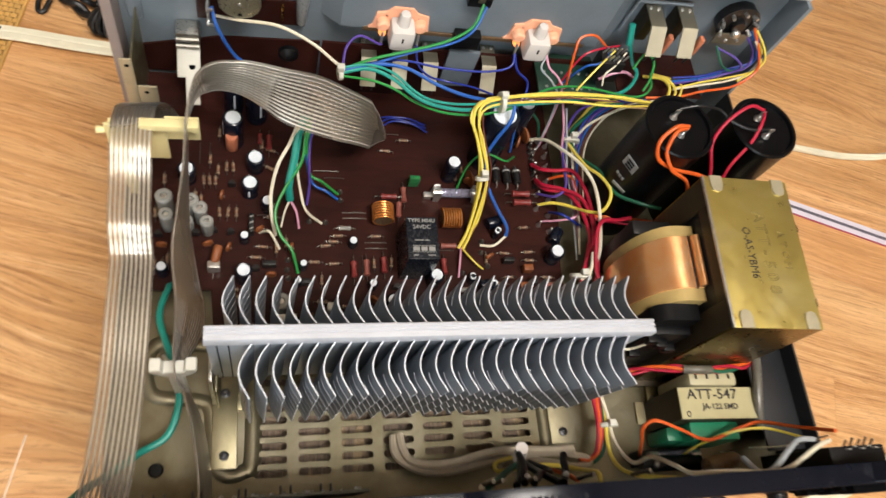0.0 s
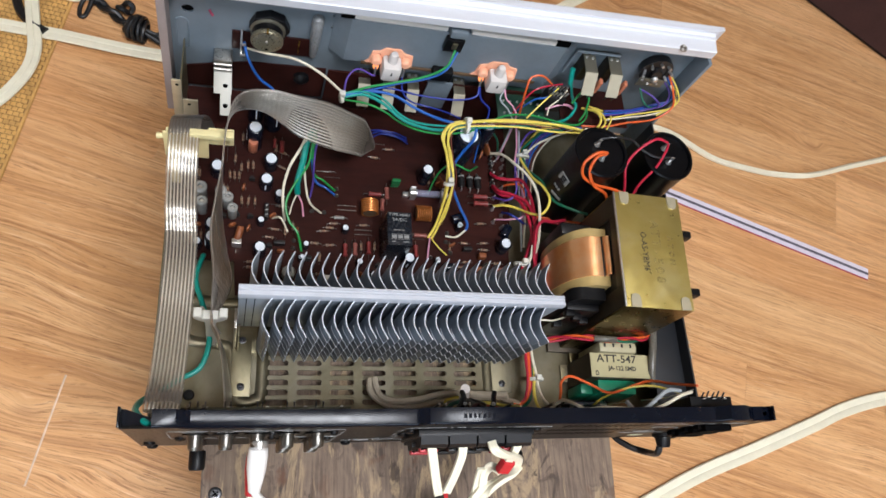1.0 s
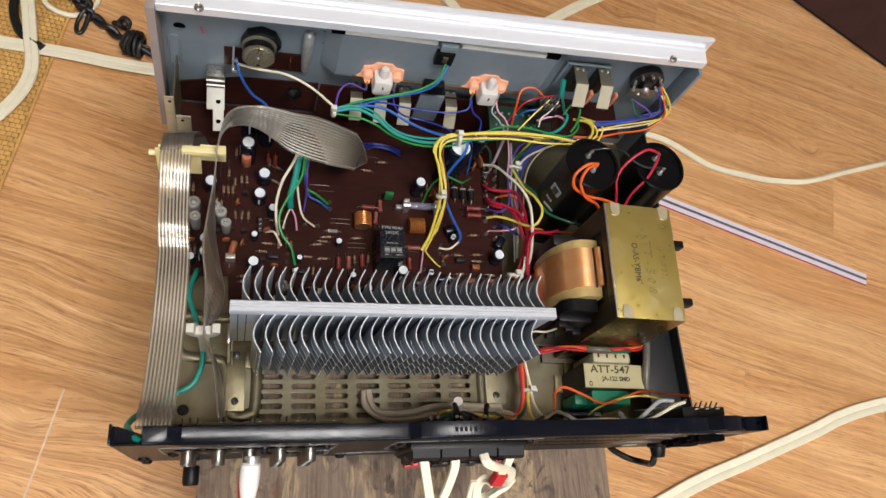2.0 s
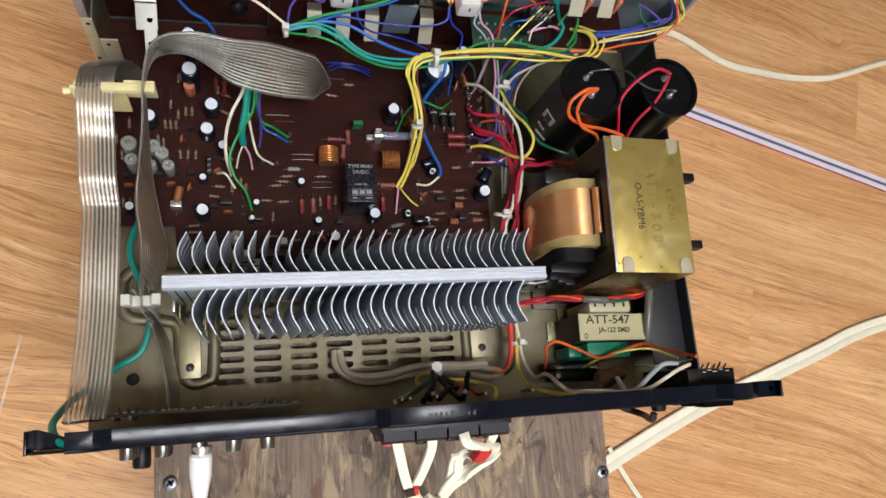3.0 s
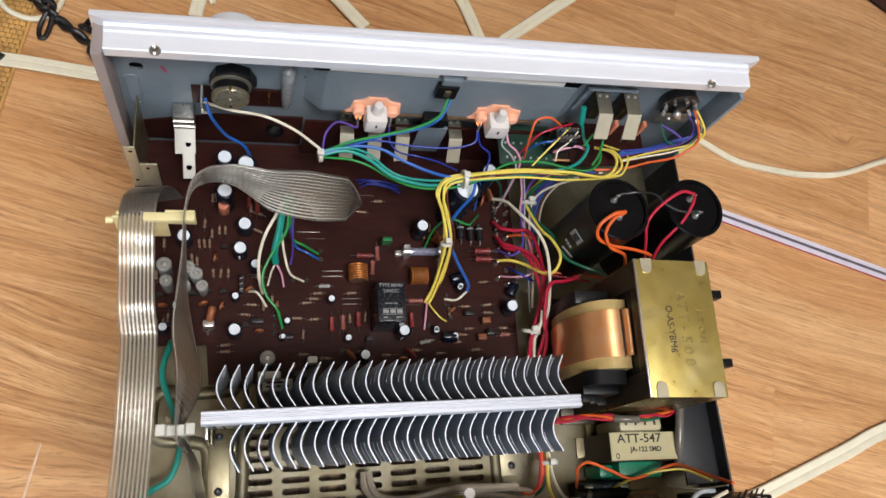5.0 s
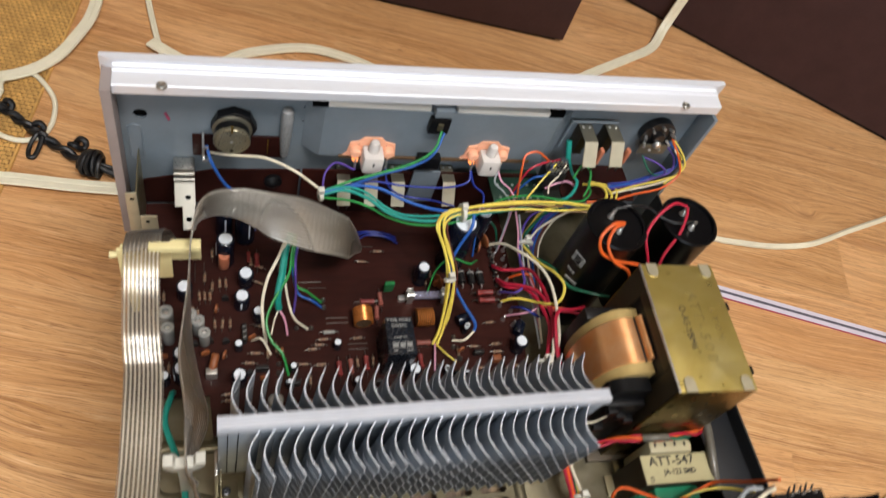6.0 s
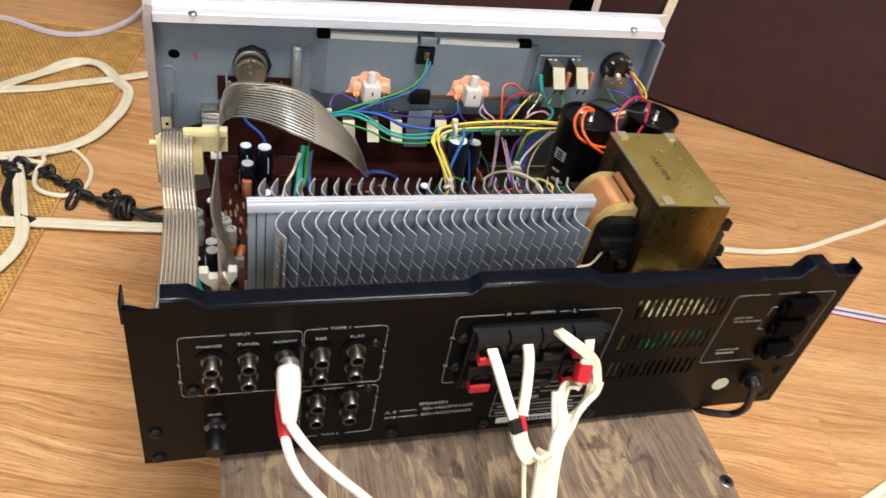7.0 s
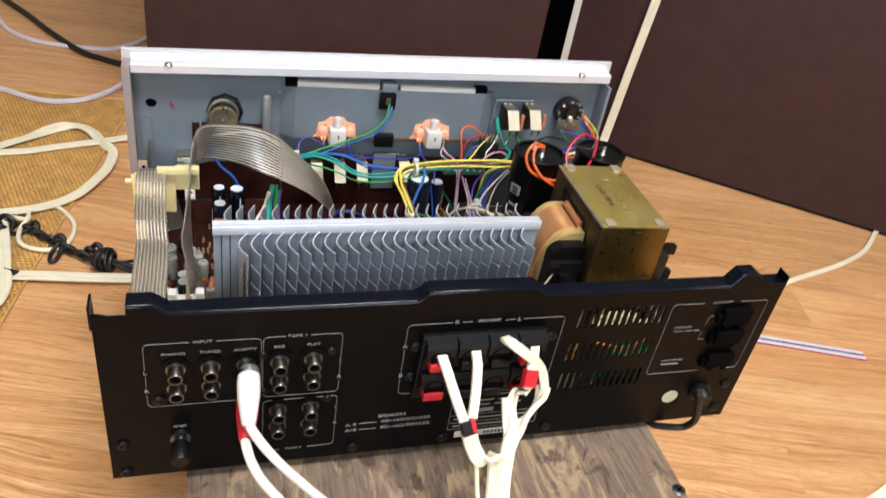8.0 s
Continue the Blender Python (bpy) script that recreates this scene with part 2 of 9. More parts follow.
M = {
    "floor": wood_floor(), "ply": plywood(), "pcb": brown_board(), "vinyl": clear_vinyl(), "glass": fuse_glass(), "res": resistor_paint(),
    "wall": plain("painted_wall", "b3aca0", 0.85, var=0.04, scale=4, bumps=0.1),
    "ceil": plain("ceiling_paper", "e6e3dc", 0.9, var=0.03, scale=6, bumps=0.1),
    "trim": plain("white_trim", "dcd8d0", 0.5, var=0.04, scale=10),
    "pane": glow("frosted_pane", "dfe8f2", 1.2), "lamp": glow("lamp_diffuser", "fffaf4", 5.0),
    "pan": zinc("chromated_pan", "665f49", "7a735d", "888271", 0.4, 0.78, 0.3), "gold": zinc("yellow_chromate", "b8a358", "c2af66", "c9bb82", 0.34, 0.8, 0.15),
    # transformer end plates: the cover's gold again, darkened to stand for shade
    "clip": plain("dull_steel_clip", "b9b197", 0.42, 0.6, 0.08, 120), "brass": zinc("zinc_bracket", "787058", "8d856a", "99927e", 0.38, 0.9), "bronze": plain("shaded_gold_plate", "7a683c", 0.3, 0.95, 0.06, 18, 0.03), "wire": plain("bright_tinned_wire", "e6e4de", 0.3, 0.6, 0.05, 300), "steel": plain("bright_steel", "b4b2ac", 0.3, 1.0, 0.12, 120, 0.1),
    "link": plain("dull_wire_link", "67645f", 0.35, 0.8, 0.1, 300), "tab": plain("grey_spring_steel", "7d7a6c", 0.35, 0.7, 0.08, 80), "tin": plain("tinned_lead", "d2d2d0", 0.3, 0.9, 0.1, 300), "alu": plain("brushed_aluminium", "dcdfe6", 0.45, 0.35, 0.05, 40, 0.15, lengthwise=(0.05, 1, 1)),
    "sink": plain("grey_anodised", "959ea8", 0.42, 0.3, 0.1, 60, 0.12, dirt=0.2), "sinktop": plain("white_milled_aluminium", "c6cad2", 0.45, 0.5, 0.05, 60, 0.1),
    "grey": plain("grey_blue_paint", "6a747c", 0.45, 0.0, 0.08, 30, 0.08, dirt=0.25), "black": plain("black_paint", "070708", 0.36, 0.0, 0.2, 60, 0.1, dirt=0.2, spec=0.08),
    "gloss": plain("black_gloss_paint", "070b15", 0.2, 0.0, 0.05, 12, 0.0, spec=0.2), "plastic": plain("black_plastic", "0a0a0c", 0.42, 0.0, 0.15, 140, 0.1, spec=0.25),
    # dark_hole: near-black for plastic and for the shade inside holes and gaps
    "housing": plain("slate_plastic", "101115", 0.5, 0.0, 0.12, 140, 0.1, spec=0.25), "greyplastic": plain("dark_grey_plastic", "1b1d21", 0.45, 0.0, 0.12, 140, 0.1), "hole": plain("dark_hole", "050506", 0.8, spec=0.05),
    "sleeve": plain("black_sleeve", "070709", 0.34, 0.0, 0.2, 80, spec=0.2), "nickel": plain("nickel_barrel", "76746f", 0.32, 1.0, 0.1, 200), "fascia_side": plain("muted_side", "8a7f7c", 0.5, 0.0, 0.08, 40), "navy": plain("navy_sleeve", "0d1320", 0.2, 0.0, 0.2, 200),
    "captop": plain("capacitor_top", "dde4ec", 0.35, 0.1, 0.05, 300), "copper": plain("enamelled_copper", "d08444", 0.28, 0.6, 0.12, 200),
    "foil": brushed_foil(), "tape": plain("beige_varnished_tape", "a8905c", 0.4, 0.0, 0.12, 80, 0.1),
    "paleplate": plain("pale_switch_plate", "b0aa95", 0.38, 0.3, 0.06, 80), "cream": plain("cream_plastic", "d8cb96", 0.5, 0.0, 0.06, 60, 0.05),
    "bobbin": plain("aged_bobbin", "aaa384", 0.5, 0.0, 0.08, 60), "white": plain("white_nylon", "c6c5bb", 0.45, 0.0, 0.05, 80), "print": plain("white_print", "8b8c8a", 0.6, 0.0, 0.08, 300),
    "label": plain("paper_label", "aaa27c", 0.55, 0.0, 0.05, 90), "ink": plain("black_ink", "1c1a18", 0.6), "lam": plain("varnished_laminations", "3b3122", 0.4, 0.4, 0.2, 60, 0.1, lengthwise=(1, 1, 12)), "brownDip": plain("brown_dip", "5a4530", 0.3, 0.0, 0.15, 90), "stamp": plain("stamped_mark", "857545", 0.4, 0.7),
    "greentape": plain("green_tape", "1a7d5c", 0.35, 0.0, 0.12, 90), "greenfilm": plain("green_film_dip", "1d6b3c", 0.22, 0.0, 0.15, 200),
    "redbody": plain("red_flameproof", "742a28", 0.45, 0.0, 0.12, 200), "pinkbody": plain("pink_resistor", "80483f", 0.45, 0.0, 0.12, 200),
    "disc": plain("orange_ceramic", "7e4624", 0.5, 0.0, 0.15, 300), "film": plain("clear_styrol", "8c8c88", 0.15, 0.0, 0.1, 200), "blackepoxy": plain("black_epoxy", "131213", 0.4),
    "orangecap": plain("salmon_sleeve", "b06a4e", 0.4, 0.0, 0.1, 200), "dkgreen": plain("dark_green_board", "1d3a2e", 0.4, 0.0, 0.15, 80),
    "olive": plain("olive_board", "3c3d2a", 0.45, 0.0, 0.15, 80), "frost": glow("glowing_translucent_nylon", "c4bdb8", 0.06),
    "bulb": glow("warm_bulb", "ff9a58", 1.2), "peach": glow("glowing_lamp_holder", "d99d7e", 0.22), "fabric": plain("brown_vinyl_wrap", "3f2b2b", 0.55, 0.0, 0.12, 30, 0.25, dirt=0.1, spec=0.2),
    "mat": plain("woven_rush", "c99c58", 0.7, 0.0, 0.25, 60, 0.3), "cordwhite": plain("cream_flat_cable", "e2dcc4", 0.45, 0.0, 0.05, 60),
    "rcawhite": plain("white_rubber", "dedcd8", 0.45, 0.0, 0.04, 60), "redtape": plain("red_sleeve", "b8212c", 0.4, 0.0, 0.1, 60), "cordblack": plain("black_cord", "0f0f11", 0.45, 0.0, 0.15, 80, 0.1),
    "lilac": plain("lilac_ribbon", "d6cfdb", 0.45, 0.0, 0.06, 60), "seam": plain("pale_joint_filler", "d8bfa6", 0.8), "screw": plain("screw_steel", "6d6e72", 0.35, 1.0, 0.2, 400),
    "matback": plain("rush_backing", "8f6a38", 0.7, 0.0, 0.2, 200), "mottled": plain("mottled_grey_braid", "5c5864", 0.6, 0.0, 0.45, 350),
    "stud": plain("smoky_stud", "87898a", 0.3, 0.2, 0.08, 80), "potcap": plain("brushed_cap", "8f8974", 0.3, 0.75, 0.08, 80), "ribwire": plain("dull_ribbon_wire", "dcd8d0", 0.36, 0.5, 0.06, 200), "smokesleeve": plain("cloudy_sleeve", "5c5951", 0.3, 0.0, 0.15, 120), "relay": plain("slate_relay_case", "161b23", 0.25, 0.0, 0.08, 60, spec=0.4), "goldpin": plain("bright_brass_pin", "c9a452", 0.25, 1.0, 0.05, 200), "sticker": plain("grey_green_sticker", "b7bda2", 0.5, 0.0, 0.08, 200), "pinkmark": plain("red_marker", "a2415c", 0.6),
}
for key, colour in (("yellow", "dcc858"), ("blue", "1f56a4"), ("teal", "13897c"), ("green", "23853f"), ("red", "a91a36"), ("orange", "cf5a24"), ("purple", "54408f"),
                    ("pink", "c98fa6"), ("ivory", "d9d2bd"), ("greyw", "9aa0a4"), ("brown", "5c2c22"), ("dkblue", "1d2f86"), ("greysheath", "b0a491"), ("dkgreenw", "145a44"), ("black", "101012")):
    M["w_" + key] = plain(key + "_wire_insulation", colour, 0.38, 0.0, 0.08, 150)


# ---- building helpers ----
PLACE = {}


def thing(name, at, label, category, group="", kind=""):
    ob = new(name)
    ob.empty_display_size = 0.02
    ob.location = at
    PLACE[ob.name] = Vector(at)
    return tagged(ob, label, category, group, kind)


def adopt(ob, world_at, parent, label=""):
    if parent is not None:
        ob.parent = parent
        ob.location = Vector(world_at) - PLACE[parent.name]
    else:
        ob.location = world_at
    PLACE[ob.name] = Vector(world_at)
    return tagged(ob, label)


def part(name, bm, material, parent, label="", smooth=True):
    """Links a bmesh, built in world metres, as one mesh object with its origin in its middle."""
    me = bpy.data.meshes.new(name)
    lo = Vector([min(v.co[i] for v in bm.verts) for i in range(3)])
    hi = Vector([max(v.co[i] for v in bm.verts) for i in range(3)])
    mid = (lo + hi) / 2
    bmesh.ops.translate(bm, verts=bm.verts, vec=-mid)
    bmesh.ops.recalc_face_normals(bm, faces=bm.faces)
    for f in bm.faces:
        f.smooth = smooth
    bm.to_mesh(me)
    bm.free()
    if smooth:
        me.set_sharp_from_angle(angle=radians(38))
    me.materials.append(material)
    return adopt(new(name, me), mid, parent, label)


def again(name, first, at, parent, rz=0.0, label=""):
    """One more piece on the mesh of an earlier one."""
    ob = adopt(new(name, first.data), at, parent, label)
    ob.rotation_euler = (0, 0, rz)
    return ob


def box(x0, x1, y0, y1, z0, z1, bevel=0.0, bm=None, turn=0.0):
    own = bmesh.new()
    bmesh.ops.create_cube(own, size=1.0)
    bmesh.ops.scale(own, vec=(x1 - x0, y1 - y0, z1 - z0), verts=own.verts)
    if bevel:
        bmesh.ops.bevel(own, geom=own.edges[:], offset=bevel, segments=2, affect="EDGES", profile=0.6)
    if turn:
        bmesh.ops.rotate(own, cent=(0, 0, 0), matrix=Matrix.Rotation(radians(turn), 3, "Z"), verts=own.verts)
    bmesh.ops.translate(own, vec=((x0 + x1) / 2, (y0 + y1) / 2, (z0 + z1) / 2), verts=own.verts)
    return merged(bm, own)


def merged(bm, own):
    if bm is None:
        return own
    table = [bm.verts.new(v.co) for v in own.verts]
    own.verts.index_update()
    for f in own.faces:
        bm.faces.new([table[v.index] for v in f.verts])
    own.free()
    return bm


def lathe(base, axis, profile, seg=20, bm=None):
    """A turned body: profile rows are (radius, height along the axis)."""
    own = bmesh.new()
    a = Vector(axis).normalized()
    q = Vector((0, 0, 1)).rotation_difference(a).to_matrix()
    rings = []
    for r, h in profile:
        if r < 1e-6:
            rings.append([own.verts.new(Vector(base) + q @ Vector((0, 0, h)))])
        else:
            rings.append([own.verts.new(Vector(base) + q @ Vector((r * math.cos(2 * math.pi * i / seg), r * math.sin(2 * math.pi * i / seg), h))) for i in range(seg)])
    for A, B in zip(rings, rings[1:]):
        for i in range(seg):
            j = (i + 1) % seg
            if len(A) == 1 and len(B) == 1:
                continue
            if len(A) == 1:
                own.faces.new((A[0], B[i], B[j]))
            elif len(B) == 1:
                own.faces.new((A[i], A[j], B[0]))
            else:
                own.faces.new((A[i], A[j], B[j], B[i]))
    for ring, flip in ((rings[0], True), (rings[-1], False)):
        if len(ring) > 1:
            own.faces.new(ring[::-1] if flip else ring)
    return merged(bm, own)


def rod(p, q, r, seg=10, bm=None, r2=None):
    d = Vector(q) - Vector(p)
    return lathe(p, d, [(r, 0), (r if r2 is None else r2, d.length)], seg, bm)


def smooth_path(points, per=6):
    p = [Vector(v) for v in points]
    p = [p[0] * 2 - p[1]] + p + [p[-1] * 2 - p[-2]]
    out = []
    for i in range(1, len(p) - 2):
        for k in range(per):
            t = k / per
            out.append(0.5 * ((2 * p[i]) + (p[i + 1] - p[i - 1]) * t + (2 * p[i - 1] - 5 * p[i] + 4 * p[i + 1] - p[i + 2]) * t * t
                              + (3 * p[i] - p[i - 1] - 3 * p[i + 1] + p[i + 2]) * t ** 3))
    out.append(p[-2])
    return out


def tube(points, r, seg=7, per=6, bm=None):
    """A round wire along a smooth line through the points."""
    own = bmesh.new()
    line = smooth_path(points, per)
    side, rings = None, []
    for i, c in enumerate(line):
        d = (line[min(i + 1, len(line) - 1)] - line[max(i - 1, 0)]).normalized()
        side = d.orthogonal().normalized() if side is None else (side - d * side.dot(d)).normalized()
        up = d.cross(side)
        rings.append([own.verts.new(c + r * (math.cos(2 * math.pi * k / seg) * side + math.sin(2 * math.pi * k / seg) * up)) for k in range(seg)])
    for A, B in zip(rings, rings[1:]):
        for k in range(seg):
            own.faces.new((A[k], A[(k + 1) % seg], B[(k + 1) % seg], B[k]))
    own.faces.new(rings[0][::-1]), own.faces.new(rings[-1])
    return merged(bm, own)


def narrowed(narrow, n, at):
    """Share of a strip's full width at a place along its n points; narrow lists the last points' shares."""
    if not narrow:
        return 1.0
    k = at - (n - len(narrow))
    if k <= 0:
        return 1.0
    i = min(int(k), len(narrow) - 2)
    return narrow[i] + (narrow[i + 1] - narrow[i]) * min(1.0, k - i)


def strap(points, sides, width, thick, groove=0.0, per=6, bm=None, offset=0.0, narrow=()):
    """A flat cable: a rounded, optionally grooved section carried along the points; sides give the way of its width."""
    own = bmesh.new()
    line, ways = smooth_path(points, per), smooth_path(sides, per)
    h = width / 2
    sec = [(-h, 0), (-h * 0.86, thick / 2), (-h * 0.12, thick / 2), (0, thick / 2 - groove), (h * 0.12, thick / 2), (h * 0.86, thick / 2),
           (h, 0), (h * 0.86, -thick / 2), (0, -thick / 2 + groove), (-h * 0.86, -thick / 2)]
    rings = []
    for i, c in enumerate(line):
        d = (line[min(i + 1, len(line) - 1)] - line[max(i - 1, 0)]).normalized()
        s = (ways[i] - d * ways[i].dot(d)).normalized()
        n = d.cross(s)
        w = narrowed(narrow, len(points), i / per)
        rings.append([own.verts.new(c + s * (a * w + offset) + n * b) for a, b in sec])
    k = len(sec)
    for A, B in zip(rings, rings[1:]):
        for i in range(k):
            own.faces.new((A[i], A[(i + 1) % k], B[(i + 1) % k], B[i]))
    own.faces.new(rings[0][::-1]), own.faces.new(rings[-1])
    return merged(bm, own)


def sheet(name, outlines, thick, matrix, material, parent, label="", bevel=0.0):
    """A flat sheet with holes: the first outline is its edge, the others are cut out."""
    cu = bpy.data.curves.new(name, "CURVE")
    cu.dimensions, cu.fill_mode, cu.extrude, cu.bevel_depth = "2D", "BOTH", thick / 2, bevel
    for loop in outlines:
        sp = cu.splines.new("POLY")
        sp.points.add(len(loop) - 1)
        for p, (x, y) in zip(sp.points, loop):
            p.co = (x, y, 0, 1)
        sp.use_cyclic_u = True
    tmp = bpy.data.objects.new("tmp", cu)
    scene.collection.objects.link(tmp)
    me = bpy.data.meshes.new_from_object(tmp.evaluated_get(bpy.context.evaluated_depsgraph_get()))
    bpy.data.objects.remove(tmp)
    me.name = name
    bm = bmesh.new()
    bm.from_mesh(me)
    bpy.data.meshes.remove(me)
    bmesh.ops.remove_doubles(bm, verts=bm.verts, dist=1e-6)
    bmesh.ops.transform(bm, matrix=matrix, verts=bm.verts)
    return part(name, bm, material, parent, label, smooth=False)


def rect(x0, x1, y0, y1):
    return [(x0, y0), (x1, y0), (x1, y1), (x0, y1)]


def slot(cx, cy, w, h, n=5):
    """A slot with round ends, as an outline."""
    r = min(w, h) / 2
    out = []
    if w >= h:
        for sx, a0 in ((w / 2 - r, -90), (-(w / 2 - r), 90)):
            out += [(cx + sx + r * math.cos(radians(a0 + 180 * i / n)), cy + r * math.sin(radians(a0 + 180 * i / n))) for i in range(n + 1)]
    else:
        for sy, a0 in ((h / 2 - r, 0), (-(h / 2 - r), 180)):
            out += [(cx + r * math.cos(radians(a0 + 180 * i / n)), cy + sy + r * math.sin(radians(a0 + 180 * i / n))) for i in range(n + 1)]
    return out


def lettering(text, size, matrix, material, parent, name="lettering", align="CENTER", stretch=1.0, bold=0.0):
    cu = bpy.data.curves.new(name, "FONT")
    cu.body, cu.size, cu.align_x, cu.align_y, cu.extrude, cu.resolution_u, cu.offset = text, size, align, "CENTER", 0.00008, 2, bold
    tmp = bpy.data.objects.new("tmp", cu)
    scene.collection.objects.link(tmp)
    me = bpy.data.meshes.new_from_object(tmp.evaluated_get(bpy.context.evaluated_depsgraph_get()))
    bpy.data.objects.remove(tmp)
    bm = bmesh.new()
    bm.from_mesh(me)
    bpy.data.meshes.remove(me)
    bmesh.ops.transform(bm, matrix=matrix @ Matrix.Diagonal((stretch, 1, 1, 1)), verts=bm.verts)
    return part(name, bm, material, parent, smooth=False)


UP = (0, 0, 1)
BACK = Matrix.Rotation(radians(90), 4, "X")


def on_rear(x, z, y=-0.0002):
    """Pose for flat work on the rear panel's outer face."""
    return Matrix.Translation((x, y, z)) @ BACK


# ---- room: floor, walls, ceiling ----
TURN_FLOOR = -17.0
R0, R1, S0, S1 = -2.0, 2.2, -1.9, 2.1
sub = thing("floor", (0, 0, FLOOR), "oak-patterned laminate floor in long narrow planks", "floor", kind="structure")
part("subfloor", box(R0, R1, S0, S1, FLOOR - 0.03, FLOOR - 0.008), M["seam"], sub)
rnd = random.Random(5)
PW, PL = 0.118, 1.2
plank0 = None
rot = Matrix.Rotation(radians(TURN_FLOOR), 3, "Z")


def plank_mesh():
    return box(-PL / 2 + 0.00004, PL / 2 - 0.00004, -PW / 2 + 0.00004, PW / 2 - 0.00004, -0.004, 0.004, 0.00015)


for i in range(-26, 27):
    for j in range(-4, 5):
        lx, ly = (j + (i * 0.37) % 1.0) * PL + 0.33, i * PW + 0.02
        c = rot @ Vector((lx, ly, 0))
        if not (R0 - 0.7 < c.x < R1 + 0.7 and S0 - 0.4 < c.y < S1 + 0.4):
            continue
        at = Vector((c.x, c.y, FLOOR - 0.004))
        corners = [at + rot @ Vector((sx * PL / 2, sy * PW / 2, 0)) for sx in (-1, 1) for sy in (-1, 1)]
        inside = [R0 < p.x < R1 and S0 < p.y < S1 for p in corners]
        if all(inside):
            if plank0 is None:
                plank0 = part("plank", plank_mesh(), M["floor"], sub, smooth=False)
                plank0.location = at - PLACE[sub.name]
                PLACE[plank0.name] = at
                plank0.rotation_euler = (0, 0, radians(TURN_FLOOR))
            else:
                again("plank", plank0, at, sub, radians(TURN_FLOOR))
            continue
        # a plank that meets a wall is sawn off along it
        bm = plank_mesh()
        inv = rot.inverted()
        for p, n in (((R0, 0, 0), (-1, 0, 0)), ((R1, 0, 0), (1, 0, 0)), ((0, S0, 0), (0, -1, 0)), ((0, S1, 0), (0, 1, 0))):
            bmesh.ops.bisect_plane(bm, geom=bm.verts[:] + bm.edges[:] + bm.faces[:], plane_co=inv @ (Vector(p) - Vector((at.x, at.y, 0))), plane_no=inv @ Vector(n), clear_outer=True)
        if len(bm.faces) < 4:
            bm.free()
            continue
        me = bpy.data.meshes.new("plank")
        bm.to_mesh(me)
        bm.free()
        me.materials.append(M["floor"])
        adopt(new("plank", me), at, sub).rotation_euler = (0, 0, radians(TURN_FLOOR))
part("joint_filler", rod((-0.0975, 0.0985, FLOOR), (-0.119, -0.004, FLOOR), 0.0011, 6), M["seam"], sub, "pale line in an open plank joint")

WT = 0.12
for nm, b in (("wall_north", (R0 - WT, R1 + WT, S1, S1 + WT)), ("wall_east", (R1, R1 + WT, S0, S1)), ("wall_west", (R0 - WT, R0, S0, S1))):
    w = part(nm, box(*b, FLOOR - 0.03, CEIL), M["wall"], None, "plain off-white painted wall", False)
    tagged(w, category="wall", kind="structure")
south = thing("wall_south", (0, S0 - WT / 2, FLOOR), "plain off-white painted wall with a window opening", "wall", kind="structure")
upright = Matrix.Translation((0, S0 - WT / 2, 0)) @ BACK
opening = rect(-0.95, 0.45, 0.42, 1.6)
sheet("wall_panel", [rect(R0 - WT, R1 + WT, FLOOR - 0.03, CEIL), opening], WT, upright, M["wall"], south)
win = thing("window_1", (-0.25, S0 - 0.06, 0.42), "white-framed window with a frosted daylight pane", "window", kind="structure")
sheet("window_frame", [opening, rect(-0.9, -0.27, 0.47, 1.55), rect(-0.23, 0.4, 0.47, 1.55)], 0.05, upright, M["trim"], win)
for x0, x1 in ((-0.9, -0.27), (-0.23, 0.4)):
    part("pane", box(x0, x1, S0 - 0.065, S0 - 0.06, 0.47, 1.55), M["pane"], win, "frosted bright pane", False)
c = part("ceiling", box(R0 - WT, R1 + WT, S0 - WT, S1 + WT, CEIL, CEIL + 0.1), M["ceil"], None, "plain white ceiling", False)
tagged(c, category="ceiling", kind="structure")
cl = thing("ceiling_lamp", (LAMP[0], LAMP[1], CEIL), "flat white rectangular ceiling lamp, switched on", "ceiling lamp")
part("housing", box(LAMP[0] - 0.3, LAMP[0] + 0.3, LAMP[1] - 0.12, LAMP[1] + 0.12, CEIL - 0.06, CEIL, 0.01), M["trim"], cl)
part("diffuser", box(LAMP[0] - 0.5, LAMP[0] + 0.5, LAMP[1] - 0.3, LAMP[1] + 0.3, CEIL - 0.135, CEIL - 0.06, 0.012), M["lamp"], cl, "glowing diffuser")


# ---- loudspeakers behind the amplifier ----
def cabinet(p, q, depth, height, label, strip):
    """A loudspeaker cabinet whose visible face runs from p to q on the floor."""
    P, Q = Vector((*p, 0)), Vector((*q, 0))
    d = (Q - P).normalized()
    n = Vector((-d.y, d.x, 0))
    ob = thing("loudspeaker_cabinet", (P.x, P.y, FLOOR), label, "loudspeaker", "loudspeaker cabinets")
    m = Matrix(((d.x, n.x, 0, P.x), (d.y, n.y, 0, P.y), (0, 0, 1, FLOOR), (0, 0, 0, 1)))
    L = (Q - P).length
    # the thin black base stands in for the shadow line under the cabinet
    for nm, b, mt, lb in (("cabinet", (0, L, 0, depth, 0.007, height), "fabric", ""), ("plinth", (0.01, L - 0.01, 0.006, depth, 0, 0.007), "plastic", "recessed black base painting the shadow line under the cabinet")):
        bm = box(*b, 0.003)
        bmesh.ops.transform(bm, matrix=m, verts=bm.verts)
        part(nm, bm, M[mt], ob, lb)
    if strip:
        bm = box(0.0, 0.013, -0.003, 0.003, 0.007, height, 0.001)
        bmesh.ops.transform(bm, matrix=m, verts=bm.verts)
        part("edge_board", bm, M["trim"], ob, "pale unwrapped edge board")
    return ob


